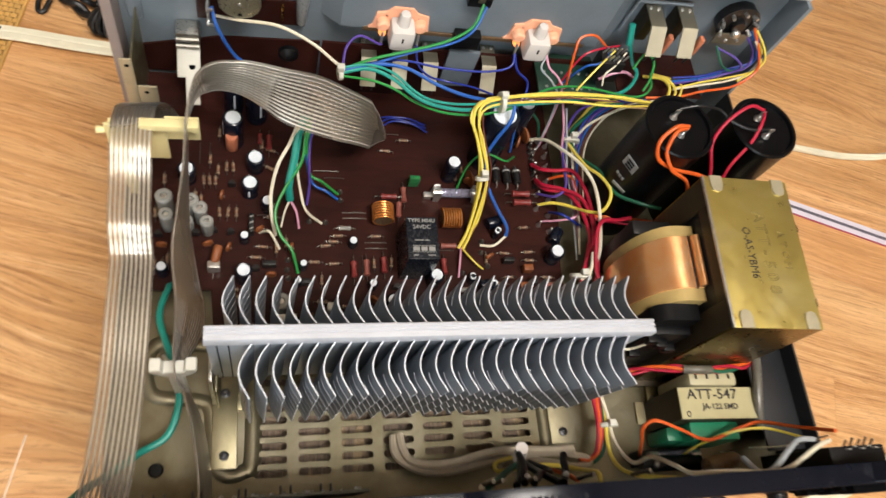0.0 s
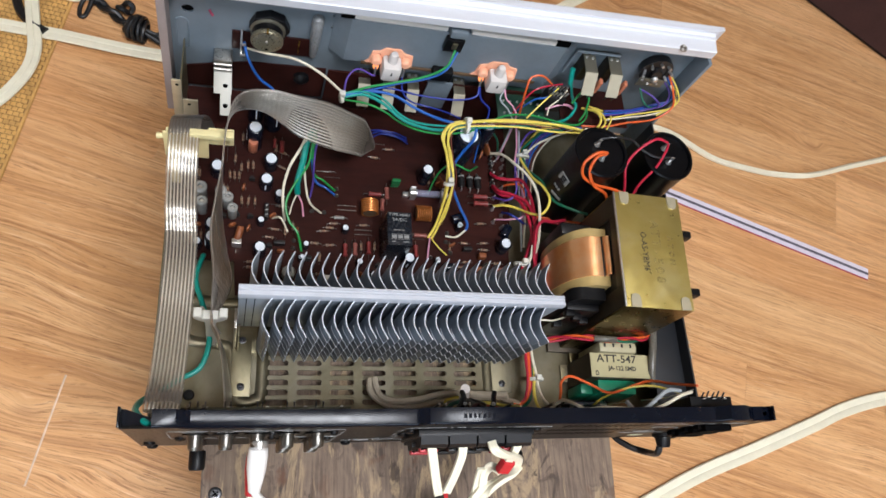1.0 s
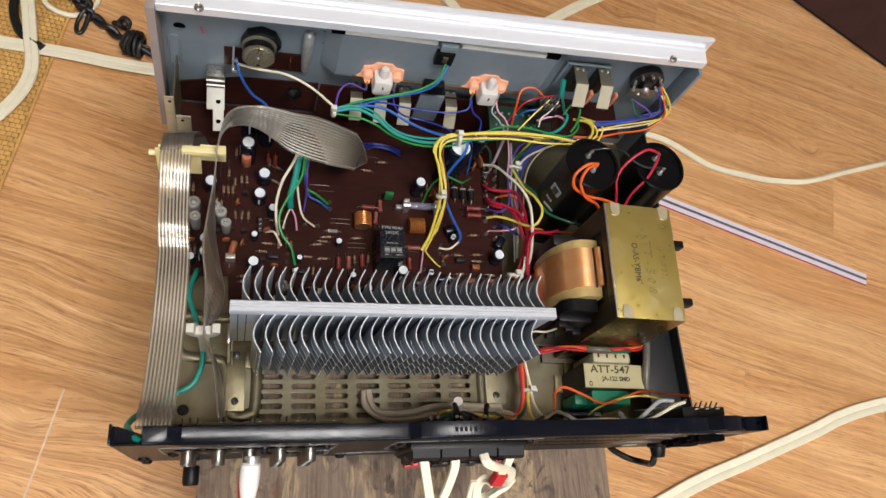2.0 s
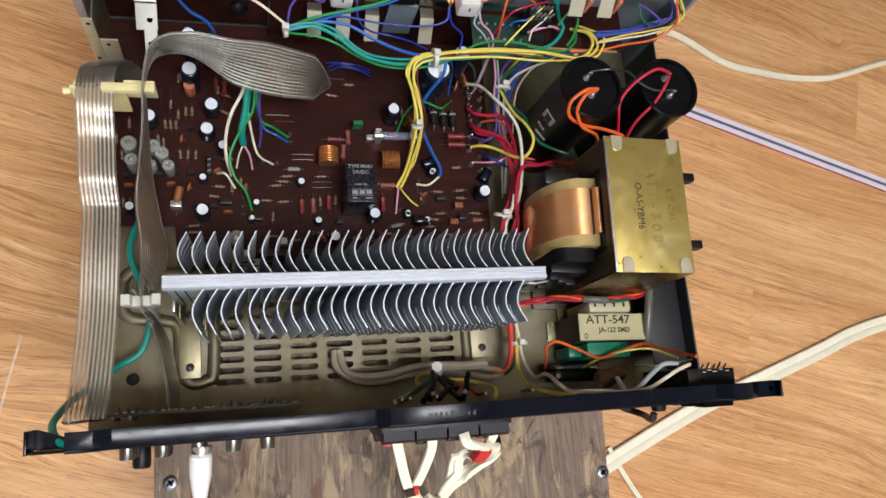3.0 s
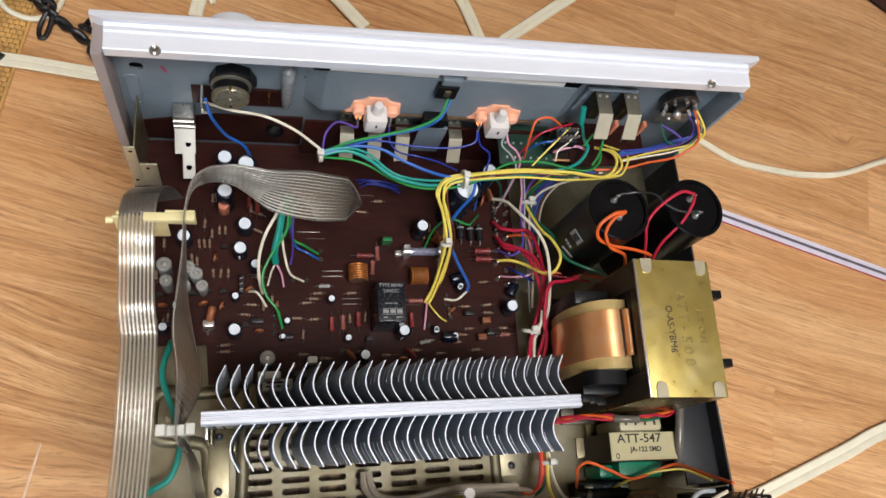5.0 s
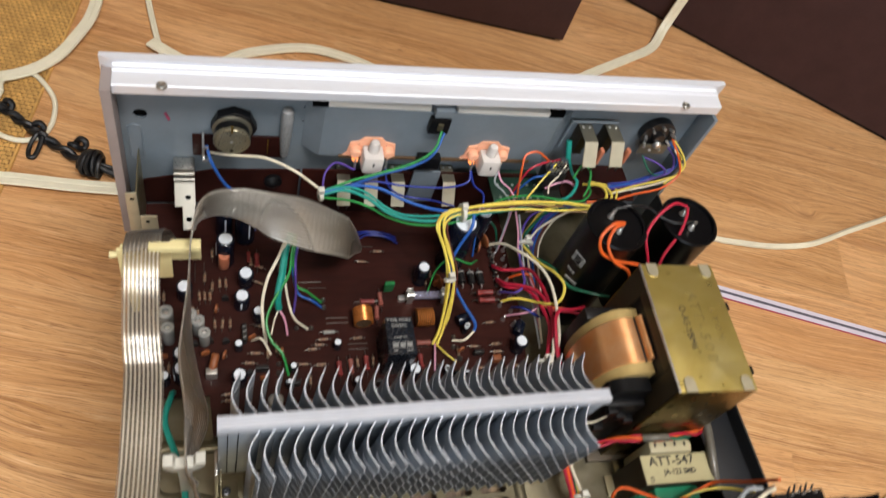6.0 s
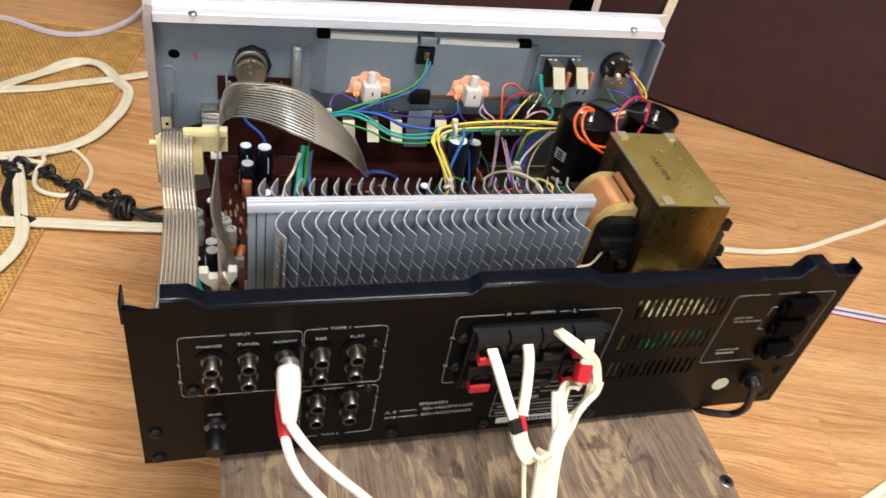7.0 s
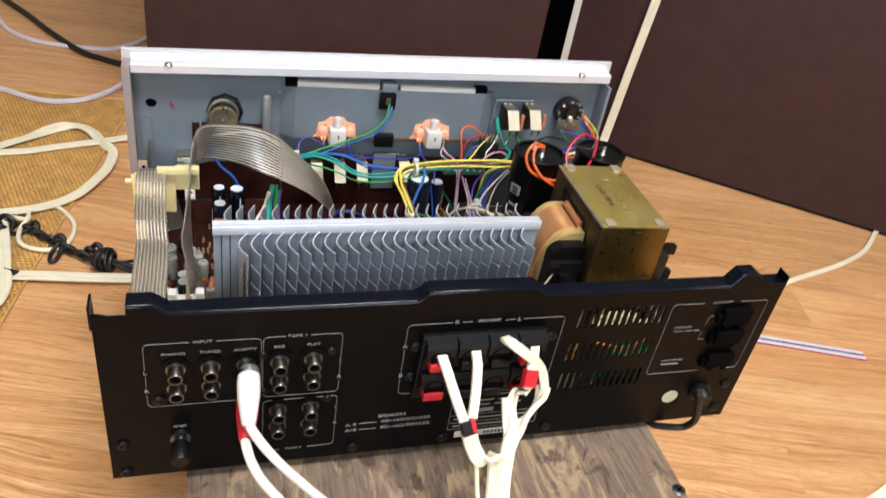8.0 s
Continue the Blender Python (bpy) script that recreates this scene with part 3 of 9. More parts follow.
cabinet((-0.036, 0.929), (0.594, 0.801), 0.34, 0.95, "dark brown vinyl-wrapped loudspeaker cabinet on the floor", False)
cabinet((0.716, 0.952), (1.42, 0.412), 0.34, 0.95, "dark brown loudspeaker cabinet with a pale side edge", True)
bx = thing("black_case", (0.8, 1.32, FLOOR), "black case standing in the gap between the cabinets", "case")
part("case", box(0.68, 0.92, 1.24, 1.42, FLOOR, FLOOR + 0.4, 0.006), M["plastic"], bx)
part("case_lid", box(0.675, 0.925, 1.235, 1.425, FLOOR + 0.4, FLOOR + 0.43, 0.004), M["greyplastic"], bx, "grey lid")

# ---- woven mat ----
mt = thing("woven_mat", (-0.3, 0.6, FLOOR), "tan woven rush mat lying on the floor", "mat")
MA, MB = Vector((-0.073, 1.035, 0)), Vector((-0.2, 0.27, 0))
md = (MA - MB).normalized()
mn = Vector((-md.y, md.x, 0))
verts, faces = [], []
CW, CH = 0.0064, 0.006
rows, cols = int((MA - MB).length / CH), 74
for r in range(rows):
    for k in range(cols):
        o = MB + md * (r * CH) + mn * (k * CW + (0.5 * CW if r % 2 else 0))
        b = len(verts)
        tilt = 0.0009 if (k + r) % 2 else -0.0003
        for v in (0.08, 0.5, 0.92):
            for u in (0.06, 0.5, 0.94):
                h = 0.0014 + 0.0019 * math.sin(math.pi * (u * 0.9 + 0.05)) * (0.45 + 0.55 * math.sin(math.pi * v)) + tilt * (u - 0.5)
                p = o + mn * (u * CW) + md * (v * CH)
                verts.append((p.x, p.y, FLOOR + h))
        for a, c2 in ((0, 0), (0, 1), (1, 0), (1, 1)):
            i0 = b + a * 3 + c2
            faces.append((i0, i0 + 1, i0 + 4, i0 + 3))
me = bpy.data.meshes.new("weave")
me.from_pydata(verts, [], faces)
me.polygons.foreach_set("use_smooth", [True] * len(faces))
me.materials.append(M["mat"])
tagged(adopt(new("weave", me), (0, 0, 0), mt), kind="stuff")
q = [MB, MA, MA + mn * cols * CW, MB + mn * cols * CW]
bm = bmesh.new()
lo = [bm.verts.new((p.x, p.y, FLOOR)) for p in q]
hi = [bm.verts.new((p.x, p.y, FLOOR + 0.0014)) for p in q]
bm.faces.new(lo[::-1]), bm.faces.new(hi)
for i in range(4):
    bm.faces.new((lo[i], lo[(i + 1) % 4], hi[(i + 1) % 4], hi[i]))
part("backing", bm, M["matback"], mt, "brown backing of the mat", False)
for a, b in ((MB, MA), (MA, MA + mn * cols * CW), (MB, MB + mn * cols * CW)):
    part("edge_binding", rod((a.x, a.y, FLOOR + 0.002), (b.x, b.y, FLOOR + 0.002), 0.002, 6), M["mat"], mt)

# ---- stool under the amplifier ----
BT = -0.011
st = thing("wooden_stool", (0.2, 0.1, FLOOR), "low home-made stool with a weathered stained plywood top", "stool")
bm = bmesh.new()
ol = [(0.0415, -0.095), (0.352, -0.095), (0.3595, -0.0875), (0.374, 0.26), (0.036, 0.26)]
lo = [bm.verts.new((x, y, BT - 0.018)) for x, y in ol]
hi = [bm.verts.new((x, y, BT)) for x, y in ol]
bm.faces.new(lo[::-1]), bm.faces.new(hi)
for i in range(5):
    bm.faces.new((lo[i], lo[(i + 1) % 5], hi[(i + 1) % 5], hi[i]))
bmesh.ops.bevel(bm, geom=bm.edges[:], offset=0.0012, segments=2, affect="EDGES")
part("plywood_top", bm, M["ply"], st, "stained plywood board")
for x, y in ((0.06, -0.07), (0.335, -0.07), (0.06, 0.225), (0.335, 0.225)):
    part("leg", box(x - 0.018, x + 0.018, y - 0.018, y + 0.018, FLOOR, BT - 0.018, 0.002), M["ply"], st)
for b in ((0.078, 0.317, -0.079, -0.061), (0.078, 0.317, 0.216, 0.234), (0.051, 0.069, -0.052, 0.207), (0.326, 0.344, -0.052, 0.207)):
    part("apron", box(*b, BT - 0.078, BT - 0.018, 0.001), M["ply"], st)
for x, y in ((0.0505, -0.0325), (0.3565, -0.0535)):
    sc = part("wood_screw", lathe((x, y, BT - 0.0005), UP, [(0.0047, 0), (0.0047, 0.0009), (0.004, 0.0013), (0.0018, 0.0013), (0.0012, 0.0006), (0, 0.0006)], 18), M["screw"], st, "cross-head wood screw")
    bm = box(x - 0.0027, x + 0.0027, y - 0.0005, y + 0.0005, BT + 0.0006, BT + 0.0010, turn=35)
    box(x - 0.0005, x + 0.0005, y - 0.0027, y + 0.0027, BT + 0.0006, BT + 0.0010, bm=bm, turn=35)
    part("cross_slot", bm, M["hole"], sc)


# ---- amplifier: chassis tray ----
Z0 = 0.012
tray = thing("chassis_tray", (0.205, 0.145, 0.0), "olive chromated steel chassis tray of an opened amplifier", "amplifier chassis")
slots = [slot(0.0889 + 0.0245 * i, 0.029 + 0.00735 * j, 0.0186, 0.0042) for i in range(7) for j in range(9)]
flat = Matrix.Translation((0, 0, 0.0014))
sheet("tray_floor", [rect(0.003, 0.417, 0.0015, 0.289), slot(0.0285, 0.0345, 0.0082, 0.0081)] + slots, 0.0012, flat, M["pan"], tray, "pressed steel floor with rows of cooling slots")
part("foot_plug", lathe((0.0285, 0.0345, -0.004), UP, [(0.005, 0), (0.005, 0.005), (0.0032, 0.0068), (0, 0.007)], 12), M["plastic"], tray, "black plastic plug in a hole")
# pressed beads that stiffen the floor
for pts in ([(0.021, 0.1), (0.021, 0.083), (0.027, 0.0745), (0.047, 0.072), (0.056, 0.066), (0.058, 0.04), (0.064, 0.03), (0.074, 0.031), (0.0785, 0.04), (0.0785, 0.105)],
            [(0.021, 0.1), (0.028, 0.106), (0.05, 0.104), (0.0785, 0.105)], [(0.254, 0.105), (0.2545, 0.06), (0.2545, 0.03)]):
    bm = tube([(x, y, -0.0016) for x, y in pts], 0.0056, 16, 6)
    part("pressed_bead", bm, M["pan"], tray)
for x0, x1, y0, y1, z1, lb in ((0.003, 0.0042, 0.012, 0.289, 0.011, ""), (0.4156, 0.417, 0.012, 0.16, 0.043, "dark upright side flange"), (0.4156, 0.417, 0.16, 0.289, 0.05, "dark upright side flange")):
    part("side_flange", box(x0, x1, y0, y1, 0.0008, z1, 0.0003), M["pan"] if x0 < 0.1 else M["greyplastic"], tray, lb)
# pale tabs added in place of open notches that show the floor behind
for i in range(3):
    part("lug", box(0.4172, 0.4235, 0.0575 + 0.0062 * i, 0.0605 + 0.0062 * i, 0.034, 0.0355, 0.0003), M["paleplate"], tray)
part("inner_ledge", box(0.388, 0.4155, 0.02, 0.093, 0.03, 0.0312, 0.0003), M["greyplastic"], tray, "dark steel ledge along the side")
for x, y in ((0.04, 0.04), (0.375, 0.04), (0.04, 0.25), (0.375, 0.25)):
    part("foot", lathe((min(max(x, 0.06), 0.345), y, BT), UP, [(0.011, 0), (0.012, 0.002), (0.0135, 0.0118)], 20), M["plastic"], tray, "black rubber foot")
for x0, x1, y0, y1, z in ((0.057, 0.0707, 0.0325, 0.081, 0.0066), (0.2575, 0.274, 0.036, 0.1, 0.004), (0.3275, 0.335, 0.05, 0.07, 0.005), (0.272, 0.2885, 0.067, 0.08, 0.02)):
    br = part("bracket", box(x0, x1, y0, y1, z - 0.003, z, 0.0006), M["pan" if z > 0.01 or x1 > 0.26 and x0 < 0.27 else "brass"], tray, "yellow zinc bracket")
    for y in ((y0 + 0.007, y1 - 0.007) if y1 - y0 > 0.03 else ((y0 + y1) / 2,)):
        part("screw", lathe(((x0 + x1) / 2, y, z), UP, [(0.0028, 0), (0.0027, 0.0008), (0.0014, 0.0014), (0.0007, 0.0006), (0, 0.0006)], 12), M["screw"], br)
part("inner_rail", box(0.2775, 0.3865, 0.081, 0.0895, 0.012, 0.026, 0.002), M["pan"], tray, "folded steel rail beneath the transformer")
part("side_stay", box(0.0036, 0.0106, 0.2506, 0.2518, 0.0115, 0.072, 0.0004), M["clip"], tray, "bright zinc stay joining tray and front")
part("stay_wall", box(0.0096, 0.0106, 0.2518, 0.2885, 0.0115, 0.072, 0.0004), M["brass"], tray)
part("stay_foot", box(0.0106, 0.0215, 0.2512, 0.2526, 0.0115, 0.046, 0.0004), M["clip"], tray)
for x, z in ((0.0066, 0.0225), (0.0075, 0.0665), (0.0152, 0.0405)):
    part("stay_hole", lathe((x, 0.2505 + (0.0006 if x > 0.01 else 0), z), (0, -1, 0), [(0.0014, 0), (0.0012, 0.0002), (0, 0.0002)], 10), M["hole"], tray)

# ---- rear panel ----
rear = thing("rear_socket_panel", (0.21, 0.0, 0.0), "black painted rear panel with sockets and white lettering", "rear panel")
LOW, HIGH = 0.1282, 0.1342
edge = [(0.0, -0.0015), (0.4215, -0.0035), (0.4215, LOW), (0.408, LOW), (0.4045, LOW + 0.002), (0.3955, HIGH + 0.003), (0.384, HIGH + 0.003), (0.3775, LOW), (0.248, LOW), (0.239, HIGH), (0.175, HIGH), (0.167, LOW),
        (0.0365, LOW), (0.029, HIGH), (0.0165, HIGH), (0.0163, LOW), (0.0, LOW)]
vents = []
for row, (z, n, x0) in enumerate(((0.1075, 13, 0.275), (0.0778, 13, 0.274), (0.0503, 13, 0.275))):
    vents += [slot(x0 + 0.0049 * i, z, 0.0024, 0.0168, 3) for i in range(n)]
toxz = Matrix.Translation((0, 0.0006, 0)) @ BACK
sheet("panel_sheet", [edge] + vents, 0.0012, toxz, M["black"], rear, "black sheet with slanted cooling slots")


def lip(pts, depth, name="lip"):
    """The folded top edge: a flat ledge that follows the panel's outline."""
    bm = bmesh.new()
    rows = []
    for x, z in pts:
        rows.append([bm.verts.new(v) for v in ((x, -0.0004, z - 0.0006), (x, 0.0002, z + 0.0003), (x, 0.0012, z + 0.0008), (x, depth, z + 0.0008), (x, depth, z - 0.0006))])
    for A, B in zip(rows, rows[1:]):
        for i in range(5):
            bm.faces.new((A[i], B[i], B[(i + 1) % 5], A[(i + 1) % 5]))
    bm.faces.new(rows[0]), bm.faces.new(rows[-1][::-1])
    return part(name, bm, M["gloss"], rear, "glossy black folded edge")


lip([(0.0165, HIGH), (0.029, HIGH), (0.0365, LOW), (0.167, LOW), (0.1695, LOW + 0.001), (0.1735, HIGH - 0.001), (0.175, HIGH), (0.239, HIGH), (0.248, LOW), (0.3775, LOW), (0.384, HIGH + 0.003), (0.3955, HIGH + 0.003), (0.4045, LOW + 0.002), (0.408, LOW)], 0.0095)
sheet("ear_ledge", [[(-0.0008, 0.0016), (0.0165, 0.0016), (0.0165, 0.006), (0.0014, 0.0112), (-0.0008, 0.0112)]], 0.0012, Matrix.Translation((0, 0, LOW - 0.0085)), M["gloss"], rear, "folded ledge behind the corner")
part("ear_wall", box(-0.0012, 0.0, 0.0002, 0.0112, LOW - 0.009, LOW + 0.006, 0.0004), M["gloss"], rear, "upturned end of the corner ledge")
for k, wd in enumerate((0.0022, 0.002, 0.0018, 0.0014, 0.002, 0.002, 0.0022, 0.0016, 0.002)):
    x = 0.1955 + 0.0031 * k
    part("embossed_mark", box(x, x + wd, 0.0032, 0.0058, HIGH + 0.0006, HIGH + 0.001, 0.0001), M["gloss"], rear, smooth=False)
tipm = Matrix.Translation((0.4125, 0.0045, 0.1285))
sheet("fixing_ear", [rect(-0.0075, 0.0085, -0.0045, 0.005), slot(0.0045, 0.0005, 0.0036, 0.0036)], 0.0014, tipm, M["gloss"], rear, "corner ear with a screw hole")
part("ear_wall", box(0.4203, 0.4216, -0.0002, 0.0095, 0.122, 0.1345, 0.0004), M["gloss"], rear)


def screw_on_rear(x, z, r=0.0036):
    part("screw", lathe((x, 0, z), (0, -1, 0), [(r, 0), (r, 0.0012), (r * 0.75, 0.0021), (r * 0.4, 0.0023), (r * 0.2, 0.0013), (0, 0.0013)], 14), M["plastic"], rear, "black cross-head screw")


for x, z in ((0.0076, 0.0292), (0.0076, 0.0036), (0.0286, 0.065), (0.0835, 0.0955), (0.1212, 0.0953), (0.14, 0.0055), (0.1708, 0.0937), (0.1705, 0.0686), (0.2576, 0.0954), (0.2742, 0.0057), (0.4107, 0.0335), (0.411, 0.0072), (0.0844, 0.066), (0.1212, 0.0554), (0.1995, 0.0055)):
    screw_on_rear(x, z, 0.0026 if 0.08 < x < 0.13 else 0.0036)


def phono(x, z, name="phono_socket"):
    s = part(name, lathe((x, 0, z), (0, -1, 0), [(0.0052, 0), (0.0052, 0.0016), (0.0041, 0.0016), (0.004, 0.0081), (0.0037, 0.0086), (0.0031, 0.0086), (0.003, 0.003), (0, 0.003)], 24), M["nickel"], rear, "bright metal socket barrel")
    part("insulator", lathe((x, -0.003, z), (0, -1, 0), [(0.0029, 0), (0.0029, 0.0048), (0.0012, 0.0048), (0.0011, 0.002), (0, 0.002)], 16), M["hole"], s)
    return s


def socket_plate(x, z):
    lp = slot(0, 0, 0.0155, 0.0315, 8)
    sheet("socket_plate", [lp], 0.0008, Matrix.Translation((x, -0.0005, z)) @ BACK, M["black"], rear, "black oval socket plate")


for x, z in ((0.0381, 0.0818), (0.056, 0.082), (0.0745, 0.0822), (0.0927, 0.0825), (0.1113, 0.0831), (0.0927, 0.0418), (0.1114, 0.042)):
    socket_plate(x, z)
    phono(x, z + 0.0072), phono(x, z - 0.0072)
gnd = part("ground_post", lathe((0.0383, 0, 0.0325), (0, -1, 0), [(0.0056, 0), (0.0056, 0.0025), (0.003, 0.003), (0.003, 0.006)], 20), M["screw"], rear, "dull earth post")
part("post_knob", lathe((0.0383, -0.006, 0.0325), (0, -1, 0), [(0.005, 0), (0.0053, 0.001), (0.0053, 0.011), (0.0045, 0.0125), (0, 0.0125)], 12), M["plastic"], gnd, "black knurled knob")

# speaker terminals: two rows of four spring clips
term = thing("speaker_terminal_block", (0.214, 0.0, 0.074), "dark grey speaker terminal block with red and black levers", "terminal block")
part("base", box(0.1742, 0.2512, -0.005, 0.0, 0.0485, 0.1, 0.0012), M["plastic"], term)
for row, zt in ((0, 0.0985), (1, 0.0735)):
    for i in range(4):
        x0 = 0.1757 + 0.0187 * i
        bm = bmesh.new()
        prof = [(-0.004, zt + 0.0015), (-0.0095, zt + 0.001), (-0.0112, zt - 0.002), (-0.0112, zt - 0.0095), (-0.0075, zt - 0.0115), (-0.0065, zt - 0.0225), (-0.004, zt - 0.0225)]
        A = [bm.verts.new((x0, y, z)) for y, z in prof]
        B = [bm.verts.new((x0 + 0.0174, y, z)) for y, z in prof]
        bm.faces.new(A), bm.faces.new(B[::-1])
        for k in range(len(prof)):
            bm.faces.new((A[k], A[(k + 1) % len(prof)], B[(k + 1) % len(prof)], B[k]))
        h = part("clip_housing", bm, M["housing" if row == 0 else "plastic"], term, smooth=False)
        part("wire_hole", lathe((x0 + 0.0087, -0.0105, zt - 0.0095), (0, -1, 0.1), [(0.0062, 0), (0.0062, 0.0012), (0.0052, 0.0014), (0.0048, 0.0008), (0, 0.0008)], 18), M["hole"], h, "round wire entry")
        red = i in (0, 3)
        bm = box(x0 + 0.0025, x0 + 0.0148, -0.0135, -0.0065, zt - 0.0185, zt - 0.0125, 0.0012)
        part("lever", bm, M["redtape" if red else "plastic"], h, "red lever" if red else "black lever")

# mains outlets, cord and sticker
for z, x in ((0.1045, 0.3907), (0.0855, 0.3914), (0.063, 0.3931)):
    o = part("mains_outlet", box(x - 0.0112, x + 0.0105, -0.0048, 0.0, z - 0.0062, z + 0.0062, 0.0012), M["hole"], rear, "protruding black mains outlet")
    for dx in (-0.0055, 0.0055):
        part("outlet_prong_guide", box(x + dx - 0.0022, x + dx + 0.0022, -0.0042, 0.0, z - 0.0092, z - 0.006, 0.0005), M["hole"], o)
    part("outlet_key", box(x - 0.0142, x - 0.0112, -0.003, 0.0, z - 0.0062, z + 0.0012, 0.0006), M["hole"], o)
part("outlet_body", box(0.3695, 0.4035, 0.0012, 0.0185, 0.05, 0.112, 0.001), M["plastic"], rear, "black outlet body inside the panel")
for i in range(5):
    x = 0.379 + 0.0042 * i
    part("solder_tag", box(x, x + 0.0022, 0.0165 + 0.001 * (i % 2), 0.0172 + 0.001 * (i % 2), 0.111, 0.1145, 0.0002), M["tin"], rear)
    part("solder_tag", rod((x + 0.002, 0.0175, 0.1075), (x + 0.0035, 0.0215 + 0.001 * (i % 2), 0.1105), 0.0006, 6), M["screw"], rear)
part("cord_grommet", lathe((0.3905, 0, 0.0281), (0, -1, 0), [(0.0085, 0), (0.0085, 0.002), (0.0065, 0.003), (0.0055, 0.009), (0.0045, 0.0105), (0, 0.0105)], 20), M["plastic"], rear, "black cord grommet")
part("inspection_sticker", lathe((0.3679, 0, 0.024), (0, -1, 0), [(0.0063, 0), (0.0063, 0.0002), (0, 0.0002)], 26), M["sticker"], rear, "round pale green sticker")


def line_on_rear(x0, z0, x1, z1, w=0.00022):
    a, b = Vector((x0, 0, z0)), Vector((x1, 0, z1))
    d = (b - a).normalized()
    n = Vector((-d.z, 0, d.x)) * w / 2
    bm = bmesh.new()
    f = [bm.verts.new(p + Vector((0, y, 0))) for y in (-0.00005, -0.0003) for p in (a - n, b - n, b + n, a + n)]
    for q4 in ((0, 1, 2, 3), (4, 7, 6, 5), (0, 4, 5, 1), (1, 5, 6, 2), (2, 6, 7, 3), (3, 7, 4, 0)):
        bm.faces.new([f[i] for i in q4])
    part("printed_line", bm, M["print"], rear, smooth=False)


def open_frame(x0, x1, z0, z1, top=(), bottom=(), left=(), right=(), r=0.003):
    """A printed frame with round corners, broken where its captions stand."""
    for z, gaps in ((z1, top), (z0, bottom)):
        at = x0 + r
        for a, b in tuple(gaps) + ((x1 - r, None),):
            if a > at:
                line_on_rear(at, z, a, z)
            at = b
    for x, gaps in ((x0, left), (x1, right)):
        at = z0 + r
        for a, b in tuple(gaps) + ((z1 - r, None),):
            if a > at:
                line_on_rear(x, at, x, a)
            at = b
    for cx, cz, a0 in ((x0 + r, z0 + r, 180), (x1 - r, z0 + r, 270), (x1 - r, z1 - r, 0), (x0 + r, z1 - r, 90)):
        q5 = [(cx + r * math.cos(radians(a0 + 22.5 * k)), cz + r * math.sin(radians(a0 + 22.5 * k))) for k in range(5)]
        for a, b in zip(q5, q5[1:]):
            line_on_rear(*a, *b)


open_frame(0.0226, 0.0828, 0.0597, 0.1078, top=((0.0455, 0.0595),), left=((0.07, 0.0748), (0.0843, 0.0893)))
open_frame(0.0838, 0.1272, 0.0603, 0.1082, top=((0.0955, 0.1093),), right=((0.0703, 0.0752), (0.0848, 0.0895)))
open_frame(0.0842, 0.1273, 0.0103, 0.0567, bottom=((0.0945, 0.1115),), right=((0.029, 0.0335), (0.0432, 0.0475)))
open_frame(0.1645, 0.264, 0.0527, 0.111, top=((0.191, 0.1972), (0.2035, 0.2245), (0.2308, 0.2362)), left=((0.0665, 0.0718), (0.0912, 0.0965)), bottom=((0.1755, 0.26),))
open_frame(0.3396, 0.4132, 0.0507, 0.1152, top=((0.363, 0.391),), bottom=((0.381, 0.398),))
open_frame(0.2022, 0.2645, 0.0122, 0.0475, r=0.0008)
for seg in ((0.1428, 0.0278, 0.1535, 0.0278), (0.1428, 0.0218, 0.154, 0.0218), (0.3714, 0.1034, 0.3748, 0.1034), (0.3714, 0.1034, 0.3706, 0.0955), (0.3698, 0.0823, 0.374, 0.0823), (0.3702, 0.089, 0.3698, 0.0823),
            (0.2022, 0.0188, 0.2645, 0.0188), (0.2022, 0.0262, 0.2645, 0.0262)):
    line_on_rear(*seg)
for text, size, x, z in (("INPUT", 0.0032, 0.0524, 0.1078), ("PHONO", 0.003, 0.0374, 0.0999), ("TUNER", 0.003, 0.0561, 0.0999), ("AUX/TV", 0.003, 0.0743, 0.1001), ("TAPE 1", 0.0032, 0.1022, 0.1082),
                         ("REC", 0.003, 0.0925, 0.1005), ("PLAY", 0.003, 0.1113, 0.1007), ("L", 0.0044, 0.0226, 0.0868), ("R", 0.0044, 0.0226, 0.0724), ("L", 0.0044, 0.1272, 0.0872), ("R", 0.0044, 0.1272, 0.0728), ("L", 0.0044, 0.1273, 0.0453),
                         ("R", 0.0044, 0.1273, 0.0312), ("TAPE 2", 0.003, 0.1028, 0.0103), ("GND", 0.003, 0.0384, 0.0413), ("R", 0.0052, 0.1941, 0.111), ("SPEAKERS", 0.003, 0.2141, 0.1112), ("L", 0.0052, 0.2335, 0.111),
                         ("A", 0.005, 0.1645, 0.094), ("B", 0.005, 0.1645, 0.0692), ("A, B", 0.0042, 0.1376, 0.0272), ("A+B", 0.0042, 0.1378, 0.0218), ("SPEAKERS", 0.0044, 0.1632, 0.0331), ("4Ω~16Ω/SPEAKER", 0.0044, 0.1728, 0.0279),
                         ("8Ω~16Ω/SPEAKER", 0.0044, 0.1728, 0.022), ("AC OUTLETS", 0.0024, 0.377, 0.1152), ("SWITCHED", 0.0024, 0.3535, 0.0944), ("TOTAL 100W MAX", 0.0022, 0.358, 0.0909), ("UNSWITCHED", 0.0024, 0.356, 0.0633)):
    lettering(text, size * 0.86, on_rear(x, z), M["print"], rear, stretch=1.3 if size < 0.0036 else 1.1)
